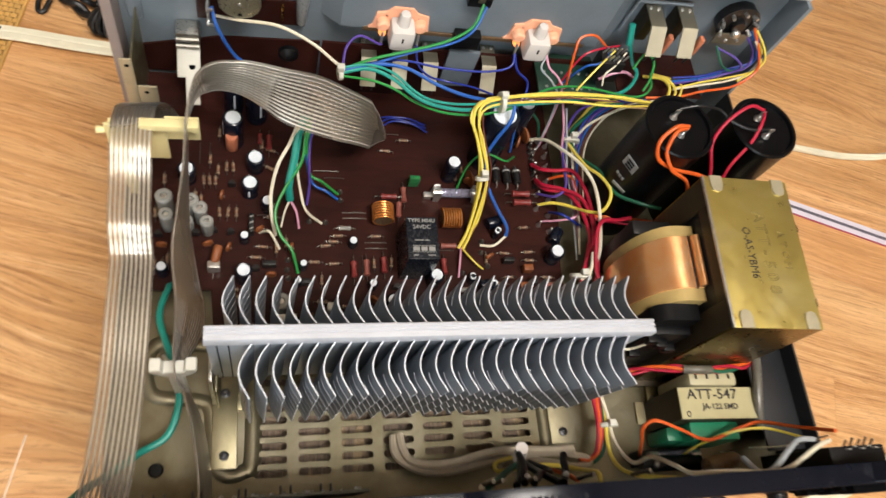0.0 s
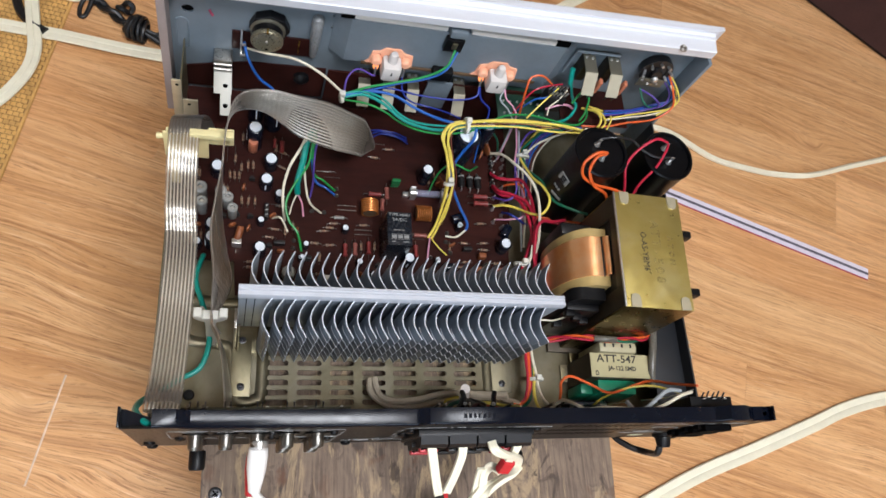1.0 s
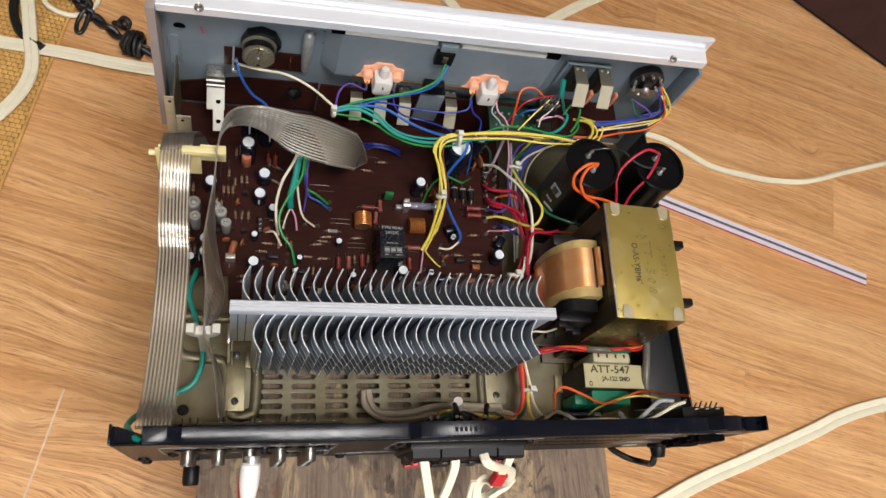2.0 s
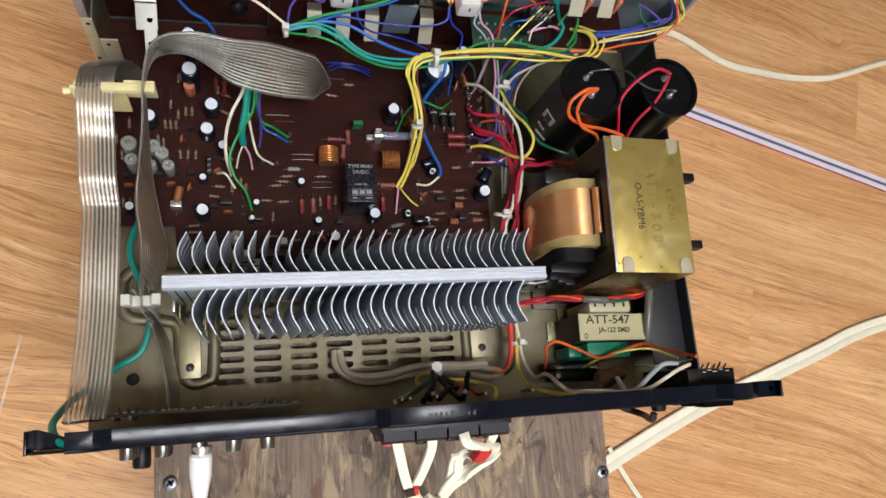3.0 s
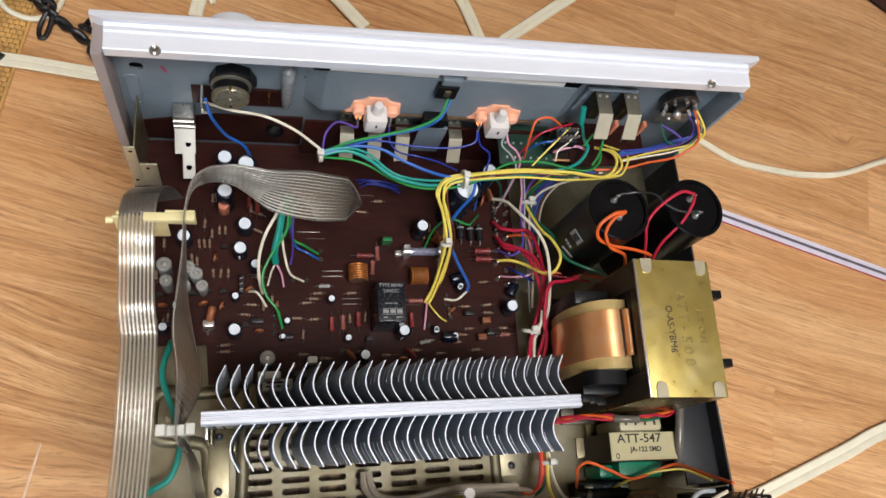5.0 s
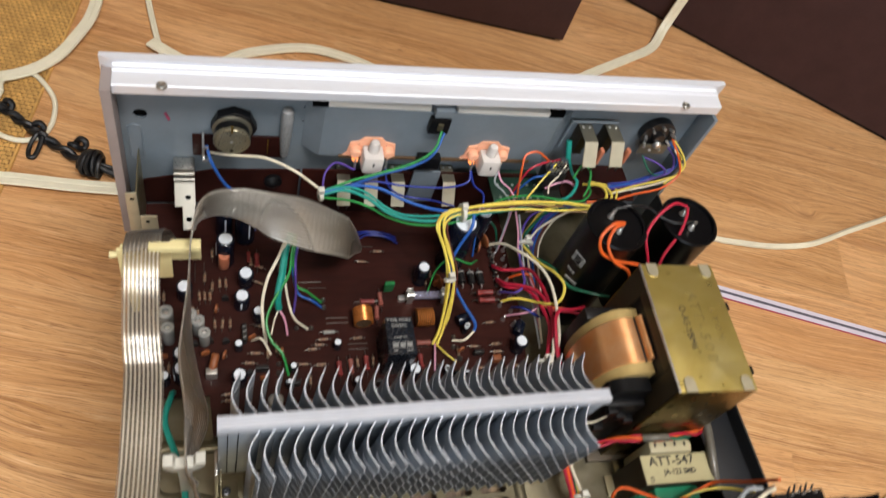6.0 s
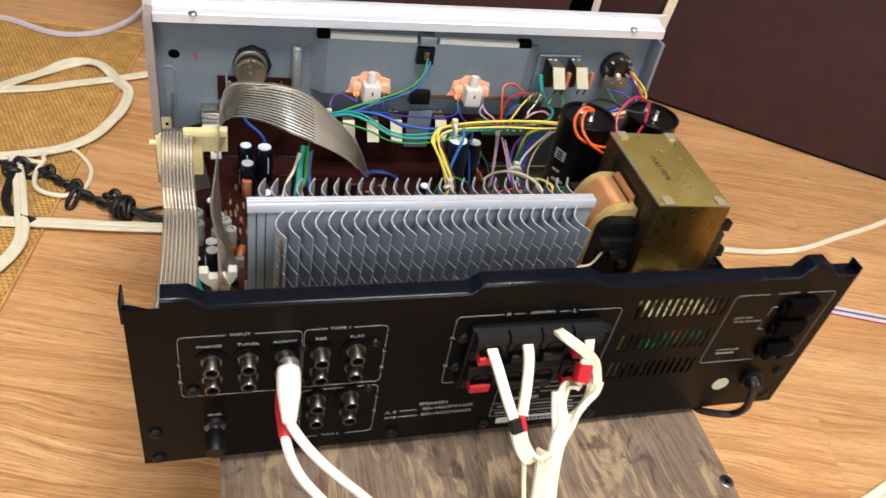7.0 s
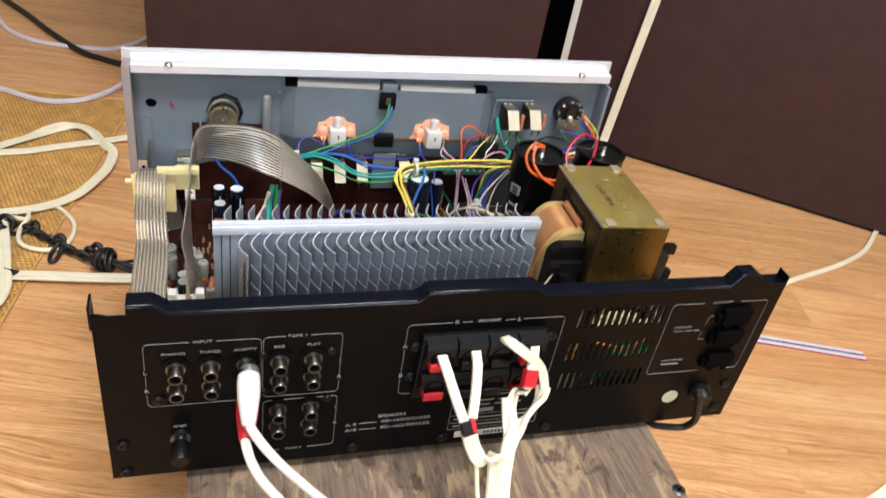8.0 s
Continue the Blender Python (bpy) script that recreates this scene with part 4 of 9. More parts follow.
for x0, x1, z in ((0.3485, 0.362, 0.0598), (0.2235, 0.226, 0.0447), (0.228, 0.2445, 0.0447), (0.2175, 0.2305, 0.0398), (0.2335, 0.2475, 0.0398), (0.217, 0.228, 0.0355), (0.2315, 0.25, 0.0355), (0.2055, 0.257, 0.0225), (0.2055, 0.26, 0.0155)):
    part("illegible_print", box(x0, x1, -0.0004, -0.0001, z - 0.0005, z + 0.0005), M["print"], rear, smooth=False)
part("type_box", box(0.2145, 0.2315, -0.0004, -0.0001, 0.0285, 0.0318), M["print"], rear, smooth=False)
ser = part("serial_label", box(0.208, 0.257, -0.0005, -0.0001, 0.0038, 0.0096, 0.0001), M["white"], rear, "white paper strip label", False)
for i in range(8):
    part("illegible_mark", box(0.2285 + 0.0026 * i, 0.2302 + 0.0026 * i, -0.0007, -0.0005, 0.0052, 0.0078), M["ink"], ser, smooth=False)
# circuit board behind the phono sockets
pb = part("socket_board", box(0.028, 0.132, 0.0135, 0.0151, 0.018, 0.0935, 0.0002), M["olive"], rear, "olive circuit board behind the sockets")
for i, x in enumerate((0.034, 0.0385, 0.043, 0.0545, 0.058, 0.074, 0.077, 0.092, 0.0965, 0.11, 0.1145)):
    part("solder_pin", rod((x, 0.0151, 0.09), (x, 0.0185, 0.0925), 0.0005, 6), M["screw"], pb)
for k in range(26):
    x, z = 0.033 + 0.0038 * k + 0.0021 * math.sin(5.3 * k), 0.0905 - 0.009 * (k % 3) - 0.004 * (k % 2)
    part("solder_joint", lathe((x, 0.0151, z), (0, 1, 0.2), [(0.0013, 0), (0.0011, 0.0006), (0.0005, 0.001), (0, 0.0011)], 8), M["tin"], pb)
for x in (0.034, 0.0425, 0.1845, 0.189, 0.2045, 0.2335, 0.2625):
    hh = 0.112 if x < 0.1 else 0.118
    part("standing_pin", rod((x, 0.0125, hh - 0.02), (x, 0.0135, hh), 0.001, 8), M["lam"], rear)

# the rear panel is a little narrower at its top, and leans slightly outwards
TIP = radians(3.75)


def tapered(x, z):
    return x - 0.24 * z * (x - 0.058)


for ob in rear.children_recursive:
    w = PLACE[ob.name]
    for v in ob.data.vertices:
        v.co.x = tapered(w.x + v.co.x, w.z + v.co.z) - w.x
rear.rotation_euler = (TIP, 0, 0)
term.rotation_euler = (TIP, 0, 0)
term.location = (0.2105, -0.0785 * math.sin(TIP), 0.0785 * math.cos(TIP))

# ---- front panel ----
front = thing("control_panel", (0.21, 0.295, 0.0), "silver aluminium front panel with grey steel inner panel", "front panel")
FX0, FX1 = -0.006, 0.4235


def climbing(bm):
    """The panel's upper edge climbs a little from its switch end to its lamp end."""
    for v in bm.verts:
        v.co.z += (0.0235 * (v.co.x - FX0) - 0.004) * max(v.co.z, 0) / 0.15
    return bm


part("fascia", climbing(box(FX0, FX1, 0.2945, 0.298, -0.006, 0.1515, 0.0006)), M["alu"], front, "brushed aluminium fascia")
bm = bmesh.new()
prof = [(0.2965, 0.1515), (0.2935, 0.1515), (0.2935, 0.1488), (0.2905, 0.1483), (0.2897, 0.1473), (0.2887, 0.1473), (0.2877, 0.1483), (0.2862, 0.1483), (0.2852, 0.1468), (0.2742, 0.1458), (0.2735, 0.1452), (0.2735, 0.1385),
        (0.2745, 0.1385), (0.2745, 0.1435), (0.2935, 0.1445), (0.2935, 0.126), (0.2965, 0.126)]
prof = [(0.2965 + 0.87 * (y - 0.2965) - 0.002 * (y > 0.2915), z) for y, z in prof]
A = [bm.verts.new((FX0 + (0.0075 if y < 0.2925 else 0.0), y, z)) for y, z in prof]
B = [bm.verts.new((FX1 - (0.0075 if y < 0.2925 else 0.0), y, z)) for y, z in prof]
bm.faces.new(A), bm.faces.new(B[::-1])
for k in range(len(prof)):
    bm.faces.new((A[k], A[(k + 1) % len(prof)], B[(k + 1) % len(prof)], B[k]))
part("top_rail", climbing(bm), M["alu"], front, "grooved aluminium top rail")
for x in (0.0292, 0.386):
    part("rail_screw", lathe((x, 0.2775, 0.1413 + 0.0225 * x), UP, [(0.0034, 0), (0.0034, 0.0007), (0.0024, 0.0018), (0.001, 0.001), (0, 0.001)], 16), M["steel"], front, "bright cross-head screw")
infr = Matrix.Translation((0, 0.2915, 0)) @ BACK
inner_holes = [slot(0.0135, 0.1035, 0.009, 0.008), slot(0.1165, 0.117, 0.0022, 0.0022), slot(0.1165, 0.1035, 0.0022, 0.0022)]
sheet("inner_panel", [rect(0.001, 0.416, 0.002, 0.1405), *inner_holes], 0.0014, infr, M["grey"], front, "grey-blue painted steel inner panel")
part("inner_side", box(FX0 + 0.001, 0.001, 0.2735, 0.2965, -0.004, 0.1405, 0.0004), M["fascia_side"], front)
# dark sheet added behind the oval hole to paint the shade inside
part("dark_backing", box(0.008, 0.019, 0.2932, 0.2942, 0.099, 0.108), M["hole"], front, smooth=False)
part("inner_side", box(0.4155, 0.4185, 0.2735, 0.2965, -0.004, 0.1405, 0.0004), M["grey"], front)
ring = slot(0.009, 0.076, 0.0085, 0.0345, 8)
part("pressed_slot", tube([(x, 0.2908, z) for x, z in ring + ring[:1]], 0.0007, 6, 2), M["grey"], front, "pressed oblong rim")
part("marker_scrawl", tube([(0.0285, 0.2905, 0.1055), (0.0298, 0.2904, 0.102), (0.0308, 0.2905, 0.0995)], 0.0009, 5), M["pinkmark"], front, "red marker scrawl")
part("pressed_rib", lathe((0.1055, 0.2885, 0.07), UP, [(0.0026, 0), (0.0032, 0.006), (0.0042, 0.022), (0.0043, 0.0345)] + [(0.0043 - 0.0004 * (k % 2), 0.0355 + 0.001 * k) for k in range(9)] + [(0.0038, 0.0452), (0.0022, 0.0464), (0, 0.0467)], 20), M["stud"], front, "grey plastic stud, ringed near its tip")
# raised bay behind the meter window
bm = bmesh.new()
zs = (0.079, 0.1265)
ring = [(0.117, 0.2905), (0.1285, 0.2815), (0.2975, 0.2815), (0.31, 0.2905)]
A = [bm.verts.new((x, y, zs[0])) for x, y in ring]
B = [bm.verts.new((x, y, zs[1])) for x, y in ring]
for k in range(3):
    bm.faces.new((A[k], A[k + 1], B[k + 1], B[k]))
bm.faces.new(B), bm.faces.new(A[::-1]), bm.faces.new((A[3], A[0], B[0], B[3]))
bay = part("meter_bay", bm, M["grey"], front, "raised grey bay behind the meter window", False)
for x0, x1 in ((0.13, 0.2), (0.219, 0.288)):
    part("window_strip", box(x0, x1, 0.2825, 0.2875, 0.1262, 0.1305, 0.0004), M["trim"], front, "pale window edge strip")
# solid near-black blocks paint the shade in the gaps beside the strips
for x0, x1 in ((0.12, 0.13), (0.288, 0.299)):
    part("dark_gap", box(x0, x1, 0.2822, 0.2888, 0.1262, 0.1322), M["hole"], front, smooth=False)
part("indicator_clip", box(0.2015, 0.2145, 0.2765, 0.2895, 0.1265, 0.1335, 0.0008), M["grey"], front, "grey spring clip")
led = part("indicator_holder", box(0.2, 0.2145, 0.2765, 0.2815, 0.1105, 0.1245, 0.0008), M["plastic"], front, "black indicator lamp holder")
part("contact", box(0.2055, 0.2095, 0.2752, 0.2765, 0.1155, 0.1215, 0.0003), M["brass"], led)
# the bulb's light on bracket, wings and body is painted in as emission
for xc in (0.1645, 0.2515):
    lh = sheet("lamp_bracket", [[(xc - 0.021, 0.0795), (xc + 0.0185, 0.0795), (xc + 0.0165, 0.094), (xc + 0.0095, 0.096), (xc + 0.006, 0.1), (xc - 0.006, 0.1), (xc - 0.0095, 0.096), (xc - 0.0155, 0.0945), (xc - 0.017, 0.084)],
                                 slot(xc - 0.0095, 0.0925, 0.0026, 0.0026), slot(xc + 0.0105, 0.0915, 0.0026, 0.0026)], 0.0016, Matrix.Translation((0, 0.2806, 0)) @ BACK, M["peach"], front, "lamp bracket with its bulb's orange light painted as glow")
    part("lamp_body", box(xc - 0.0075, xc + 0.0075, 0.2655, 0.2795, 0.078, 0.0945, 0.003), M["frost"], lh, "translucent white lamp body")
    part("lamp_tip", lathe((xc, 0.2735, 0.0925), UP, [(0.004, 0), (0.0038, 0.008), (0.0028, 0.0108), (0, 0.0118)], 14), M["frost"], lh)
    part("lamp_slit", box(xc - 0.0006, xc + 0.0006, 0.2652, 0.2656, 0.0865, 0.09), M["ink"], lh)
    for sx in (-1, 1):
        part("lamp_wing", lathe((xc + sx * 0.0115, 0.2795, 0.0885), (0, -1, 0), [(0.0042, 0), (0.0042, 0.004), (0.003, 0.0052), (0, 0.0054)], 14), M["peach"], lh)
        part("lamp_lead", rod((xc + sx * 0.0112, 0.274, 0.0845), (xc + sx * 0.0112, 0.272, 0.0765), 0.0009, 6), M["tin"], lh)
    part("bulb", lathe((xc - 0.011, 0.2785, 0.082), (0, -1, 0), [(0.0022, 0), (0.0024, 0.002), (0.0016, 0.0042), (0, 0.0048)], 12), M["bulb"], lh, "glowing orange bulb")
part("meter_rail", box(0.142, 0.288, 0.2795, 0.2808, 0.0785, 0.0815, 0.0004), M["brownDip"], front, "narrow brown strip")
part("rail_block", box(0.199, 0.216, 0.274, 0.281, 0.075, 0.0865, 0.001), M["plastic"], front)
# volume control
PX, PZ = 0.0712, 0.1003
pot = part("volume_control", lathe((PX, 0.2905, PZ), (0, -1, 0), [(0.0143, 0), (0.0147, 0.001), (0.0147, 0.0066), (0.0141, 0.0072), (0.0105, 0.0074)], 8), M["plastic"], front, "dark eight-sided volume control", False)
part("rear_disc", lathe((PX - 0.0012, 0.2835, PZ - 0.0002), (0, -1, 0), [(0.0124, 0), (0.0128, 0.0004), (0.0128, 0.0012), (0.0122, 0.0016), (0.0105, 0.0016)], 36), M["tab"], pot, "thin steel disc")
part("drum", lathe((PX - 0.0014, 0.282, PZ - 0.0012), (0, -1, 0), [(0.0112, 0), (0.0112, 0.0048), (0.01, 0.005)], 32), M["plastic"], pot, "dark moulded drum")
can = part("pot_can", lathe((PX - 0.0015, 0.2775, PZ - 0.0025), (0, -1, 0), [(0.0113, 0), (0.0118, 0.0004), (0.0118, 0.0028), (0.0112, 0.0036), (0.0104, 0.0038), (0.0098, 0.0034), (0.0012, 0.0034), (0.001, 0.0024), (0, 0.0024)], 36), M["potcap"], pot, "steel cap of the control")
part("pot_stripe", box(PX - 0.0023, PX - 0.0007, 0.2733, 0.2775, PZ + 0.0068, PZ + 0.0096, 0.0004), M["goldpin"], can, "brass rivet lug")
part("cap_rivet", lathe((PX - 0.0018, 0.2741, PZ - 0.0022), (0, -1, 0), [(0.0011, 0), (0.0009, 0.0006), (0, 0.0009)], 10), M["tin"], can)
part("cap_hole", lathe((PX - 0.0016, 0.2741, PZ - 0.0108), (0, -1, 0), [(0.0012, 0), (0.001, 0.0002), (0, 0.0002)], 10), M["hole"], can)
bd = part("volume_board", box(0.0445, 0.108, 0.2886, 0.29, 0.067, 0.0875, 0.0003), M["pcb"], front, "brown circuit board behind the volume control")
part("board_link", box(0.0935, 0.0946, 0.288, 0.2887, 0.0705, 0.0855, 0.0003), M["goldpin"], bd)
part("board_contact", box(0.0508, 0.0522, 0.2765, 0.2886, 0.076, 0.0905, 0.0003), M["tin"], bd)
for z in (0.0768, 0.0895):
    part("board_contact", box(0.0508, 0.0548, 0.2752, 0.2765, z - 0.0009, z + 0.0009, 0.0002), M["tin"], bd)

# rotary selector
rs = part("rotary_selector", lathe((0.3865, 0.2905, 0.1105), (0, -1, 0), [(0.0135, 0), (0.0135, 0.005), (0.0142, 0.0055), (0.0142, 0.0075), (0.0095, 0.008), (0.009, 0.0068), (0.005, 0.0068), (0.0045, 0.011), (0, 0.011)], 28), M["blackepoxy"], front, "dark rotary selector switch")
part("selector_plate", box(0.3745, 0.3985, 0.2795, 0.2808, 0.0945, 0.1045, 0.0006), M["tab"], rs, "grey steel lower plate")
part("spindle_end", lathe((0.3868, 0.2798, 0.1055), (0, -1, 0), [(0.0032, 0), (0.0034, 0.0014), (0.0022, 0.003), (0, 0.0034)], 12), M["tin"], rs, "bright spindle end")
for k in range(9):
    a = 2 * math.pi * k / 9 + 0.3
    part("solder_tag", rod((0.3865 + 0.0105 * math.cos(a), 0.2835, 0.1105 + 0.0105 * math.sin(a)), (0.3865 + 0.0125 * math.cos(a), 0.2785, 0.1105 + 0.0125 * math.sin(a)), 0.0012, 6), M["tin"], rs)
# push switches: steel frames with a bent pale spring plate
def flat_strip(pts, width):
    """A flat steel strip laid along the points."""
    return strap(pts, [Vector((1, 0, 0))] * len(pts), width, 0.0012)


def push_switch(x, y, z, w, name):
    """A push switch: a flat riveted tab whose end bends down into a pale spring plate; y and z give the bend."""
    s = part(name, box(x - w * 0.34, x + w * 0.34, y + 0.009, 0.2905, z - 0.024, z - 0.0035, 0.0008), M["lam"], front, "dark push switch body")
    # one bent strip; the light on its two faces is painted as two colours
    part("top_tab", box(x - w / 2, x + w / 2, y, y + 0.017, z - 0.0008, z + 0.0002, 0.0003), M["tab"], s, "grey metal tab with two rivets")
    bm = bmesh.new()
    prof = [(y + 0.0004, z + 0.0002), (y - 0.0006, z), (y - 0.0124, z - 0.0138), (y - 0.0118, z - 0.0146), (y + 0.0004, z - 0.0009)]
    A = [bm.verts.new((x - w / 2, p, q)) for p, q in prof]
    B = [bm.verts.new((x + w / 2, p, q)) for p, q in prof]
    bm.faces.new(A), bm.faces.new(B[::-1])
    for k in range(len(prof)):
        bm.faces.new((A[k], A[(k + 1) % len(prof)], B[(k + 1) % len(prof)], B[k]))
    part("spring_plate", bm, M["paleplate"], s, "bent pale metal plate", False)
    for sx in (-1, 1):
        part("rivet", lathe((x + sx * 0.0027, y + 0.0142, z + 0.0002), UP, [(0.0012, 0), (0.0009, 0.0007), (0, 0.0009)], 8), M["tin"], s)
        part("plate_foot", rod((x + sx * 0.0032, y - 0.0116, z - 0.0138), (x + sx * 0.0032, y - 0.0105, z - 0.02), 0.0007, 6), M["blackepoxy"], s)
    return s


for x, y, z in ((0.149, 0.2755, 0.058), (0.169, 0.2745, 0.059), (0.189, 0.2735, 0.0602), (0.2285, 0.2735, 0.061)):
    push_switch(x, y, z, 0.0098, "push_switch")
for x, y, z in ((0.3223, 0.269, 0.117), (0.3437, 0.269, 0.118)):
    push_switch(x, y, z, 0.0105, "push_switch")
    part("salmon_component", box(x + 0.0066, x + 0.0096, y - 0.008, y - 0.003, z - 0.0165, z - 0.0015, 0.0012), M["orangecap"], front, "small salmon component")
part("wire_frame", tube([(0.3115, 0.288, 0.09), (0.312, 0.2875, 0.116), (0.3145, 0.287, 0.1185), (0.349, 0.287, 0.1195)], 0.0012, 7), M["grey"], front, "grey wire stay behind the switches")
part("grey_shield", box(0.2005, 0.2215, 0.2785, 0.2808, 0.03, 0.0665, 0.0006), M["grey"], front, "grey steel shield plate")
lv = part("slide_lever", flat_strip(((0.0385, 0.284, 0.052), (0.0388, 0.272, 0.0478), (0.0392, 0.2615, 0.044)), 0.0135), M["white"], front, "white-coated steel lever plate")
part("lever_tongue", flat_strip(((0.0412, 0.263, 0.0446), (0.0416, 0.255, 0.0418), (0.042, 0.2455, 0.0385)), 0.0082), M["white"], lv, "narrow tongue of the lever")
part("lever_head", box(0.0315, 0.0455, 0.279, 0.2905, 0.051, 0.0625, 0.0012), M["steel"], lv, "bright steel switch frame")
for k in range(2):
    part("head_ridge", rod((0.0318, 0.2785 - 0.0012 * k, 0.058 - 0.0045 * k), (0.0452, 0.2785 - 0.0012 * k, 0.058 - 0.0045 * k), 0.0014, 8), M["steel"], lv)
for x, y, z in ((0.041, 0.2675, 0.0462), (0.0417, 0.2525, 0.041)):
    part("lever_hole", lathe((x, y, z - 0.0006), UP, [(0.0019, 0), (0.0019, 0.0016), (0, 0.0016)], 12), M["hole"], lv)
part("selector_board", box(0.315, 0.378, 0.254, 0.289, 0.066, 0.0676, 0.0003), M["pcb"], front, "brown board under the push switches")
part("tone_board", box(0.262, 0.305, 0.256, 0.2895, 0.057, 0.0586, 0.0003), M["dkgreen"], front, "dark green circuit board")
for k in range(12):
    part("solder_joint", lathe((0.268 + 0.0063 * (k % 6), 0.262 + 0.012 * (k // 6), 0.0586), UP, [(0.0012, 0), (0.0009, 0.0009), (0, 0.0012)], 8), M["tin"], front)
part("earth_screw", lathe((0.0985, 0.279, 0.0535), (0, -1, 0), [(0.0062, 0), (0.0062, 0.003), (0.004, 0.005), (0.002, 0.0062), (0, 0.0065)], 14), M["plastic"], front, "dark earth screw")
# knobs on the outer face
part("volume_knob", lathe((0.0712, 0.3, 0.1075), (0, 1, 0), [(0.0175, 0), (0.0185, 0.001), (0.018, 0.02), (0.0165, 0.0215), (0, 0.0215)], 36), M["alu"], front, "large silver volume knob")
for x in (0.345, 0.3905):
    part("small_knob", lathe((x, 0.3, 0.1065), (0, 1, 0), [(0.0085, 0), (0.0085, 0.012), (0.0075, 0.013), (0, 0.013)], 24), M["alu"], front)


# ---- heat sink ----
hs = thing("heat_sink", (0.163, 0.072, Z0), "grey finned aluminium heat sink with curved fins and milled top bar", "heat sink")
LEAN_SINK = 0.075


def leaning(bm):
    """The sink stands slightly tipped: lower parts lie further back."""
    for v in bm.verts:
        v.co.y += (0.1235 - v.co.z) * LEAN_SINK
    return bm


part("web", leaning(box(0.0592, 0.2682, 0.0693, 0.0749, 0.038, 0.1225, 0.0003)), M["sink"], hs, "upright grey plate of the sink")
bar = [(0.0683, 0.1225), (0.0683, 0.1275), (0.0690, 0.1285), (0.0707, 0.1285), (0.0711, 0.1277), (0.0717, 0.1277), (0.0721, 0.1285), (0.0728, 0.1285), (0.0732, 0.1277), (0.0737, 0.1277), (0.0741, 0.1285), (0.0751, 0.1285), (0.0758, 0.1275), (0.0758, 0.1225)]
bm = bmesh.new()
A = [bm.verts.new((0.0588, y, z)) for y, z in bar]
B = [bm.verts.new((0.2688, y, z)) for y, z in bar]
bm.faces.new(A), bm.faces.new(B[::-1])
for k in range(len(bar)):
    bm.faces.new((A[k], A[(k + 1) % len(bar)], B[(k + 1) % len(bar)], B[k]))
part("top_bar", bm, M["sinktop"], hs, "bright milled bar with grooves")
# raised dark strips paint the shade inside the two grooves
for x in (0.0635, 0.0685):
    part("groove", leaning(box(x, x + 0.0005, 0.0689, 0.0694, 0.04, 0.122)), M["hole"], hs, smooth=False)


def fin_mesh(out, length):
    """One curved fin whose outer half is cut into tiers; out is +1 or -1 along y. Its upper cut edges are bare metal."""
    bm = bmesh.new()
    us = [i / 11 for i in range(12)]
    zs = [0.036]
    for k in range(6):
        zs += [0.0415 + 0.0135 * k, 0.0432 + 0.0135 * k]
    zs.append(0.1235)
    sides = []
    for o in (-0.00036, 0.00036):
        grid = []
        for u in us:
            x = -0.0053 * math.sin(math.pi * min(1.0, u * 1.02)) - (0.0014 if out < 0 else 0.002) * u + o
            grid.append([bm.verts.new((x, out * u * length, z)) for z in zs])
        sides.append(grid)
    cells = {(i, j) for i in range(11) for j in range(13) if not (j % 2 == 1 and i >= 6)}
    for grid in sides:
        for i, j in cells:
            bm.faces.new((grid[i][j], grid[i + 1][j], grid[i + 1][j + 1], grid[i][j + 1]))
    A, B = sides
    for i, j in cells:
        for di, dj, p, q in ((-1, 0, (i, j), (i, j + 1)), (1, 0, (i + 1, j), (i + 1, j + 1)), (0, -1, (i, j), (i + 1, j)), (0, 1, (i, j + 1), (i + 1, j + 1))):
            if (i + di, j + dj) not in cells:
                f = bm.faces.new((A[p[0]][p[1]], A[q[0]][q[1]], B[q[0]][q[1]], B[p[0]][p[1]]))
                f.material_index = 1 if dj == 1 else 0
    return bm


for out, y0, n, xa, xb, ln in ((1, 0.0749, 28, 0.0722, 0.2648, 0.0249), (-1, 0.0693, 26, 0.0792, 0.2572, 0.0247)):
    first = None
    for i in range(n):
        x = xa + (xb - xa) * i / (n - 1)
        if first is None:
            bm = fin_mesh(out, ln)
            bmesh.ops.translate(bm, vec=(x, y0, 0), verts=bm.verts)
            first = part("fin", leaning(bm), M["sink"], hs)
            first.data.materials.append(M["sinktop"])
            base = PLACE[first.name] - Vector((x, 0, 0))
        else:
            again("fin", first, base + Vector((x, 0, 0)), hs)
part("end_flange", leaning(strap([(0.0752, 0.0545, 0.08), (0.0748, 0.051, 0.08), (0.0758, 0.0462, 0.08)], [Vector((0, 0, 1))] * 3, 0.078, 0.0007)), M["steel"], hs, "pale worn end fin")
part("sink_post", box(0.0598, 0.0612, 0.066, 0.082, 0.0062, 0.046, 0.0003), M["pan"], hs, "folded steel stand")
part("sink_post", box(0.2662, 0.2676, 0.066, 0.082, 0.0062, 0.046, 0.0003), M["pan"], hs, "folded steel stand")
part("sink_foot", box(0.0592, 0.074, 0.0645, 0.0835, 0.003, 0.0062, 0.0004), M["brass"], hs)
part("sink_foot", box(0.254, 0.2685, 0.0645, 0.0835, 0.003, 0.0062, 0.0004), M["pan"], hs)
part("side_angle", box(0.0572, 0.0592, 0.068, 0.082, 0.003, 0.06, 0.0004), M["steel"], hs, "steel mounting angle")
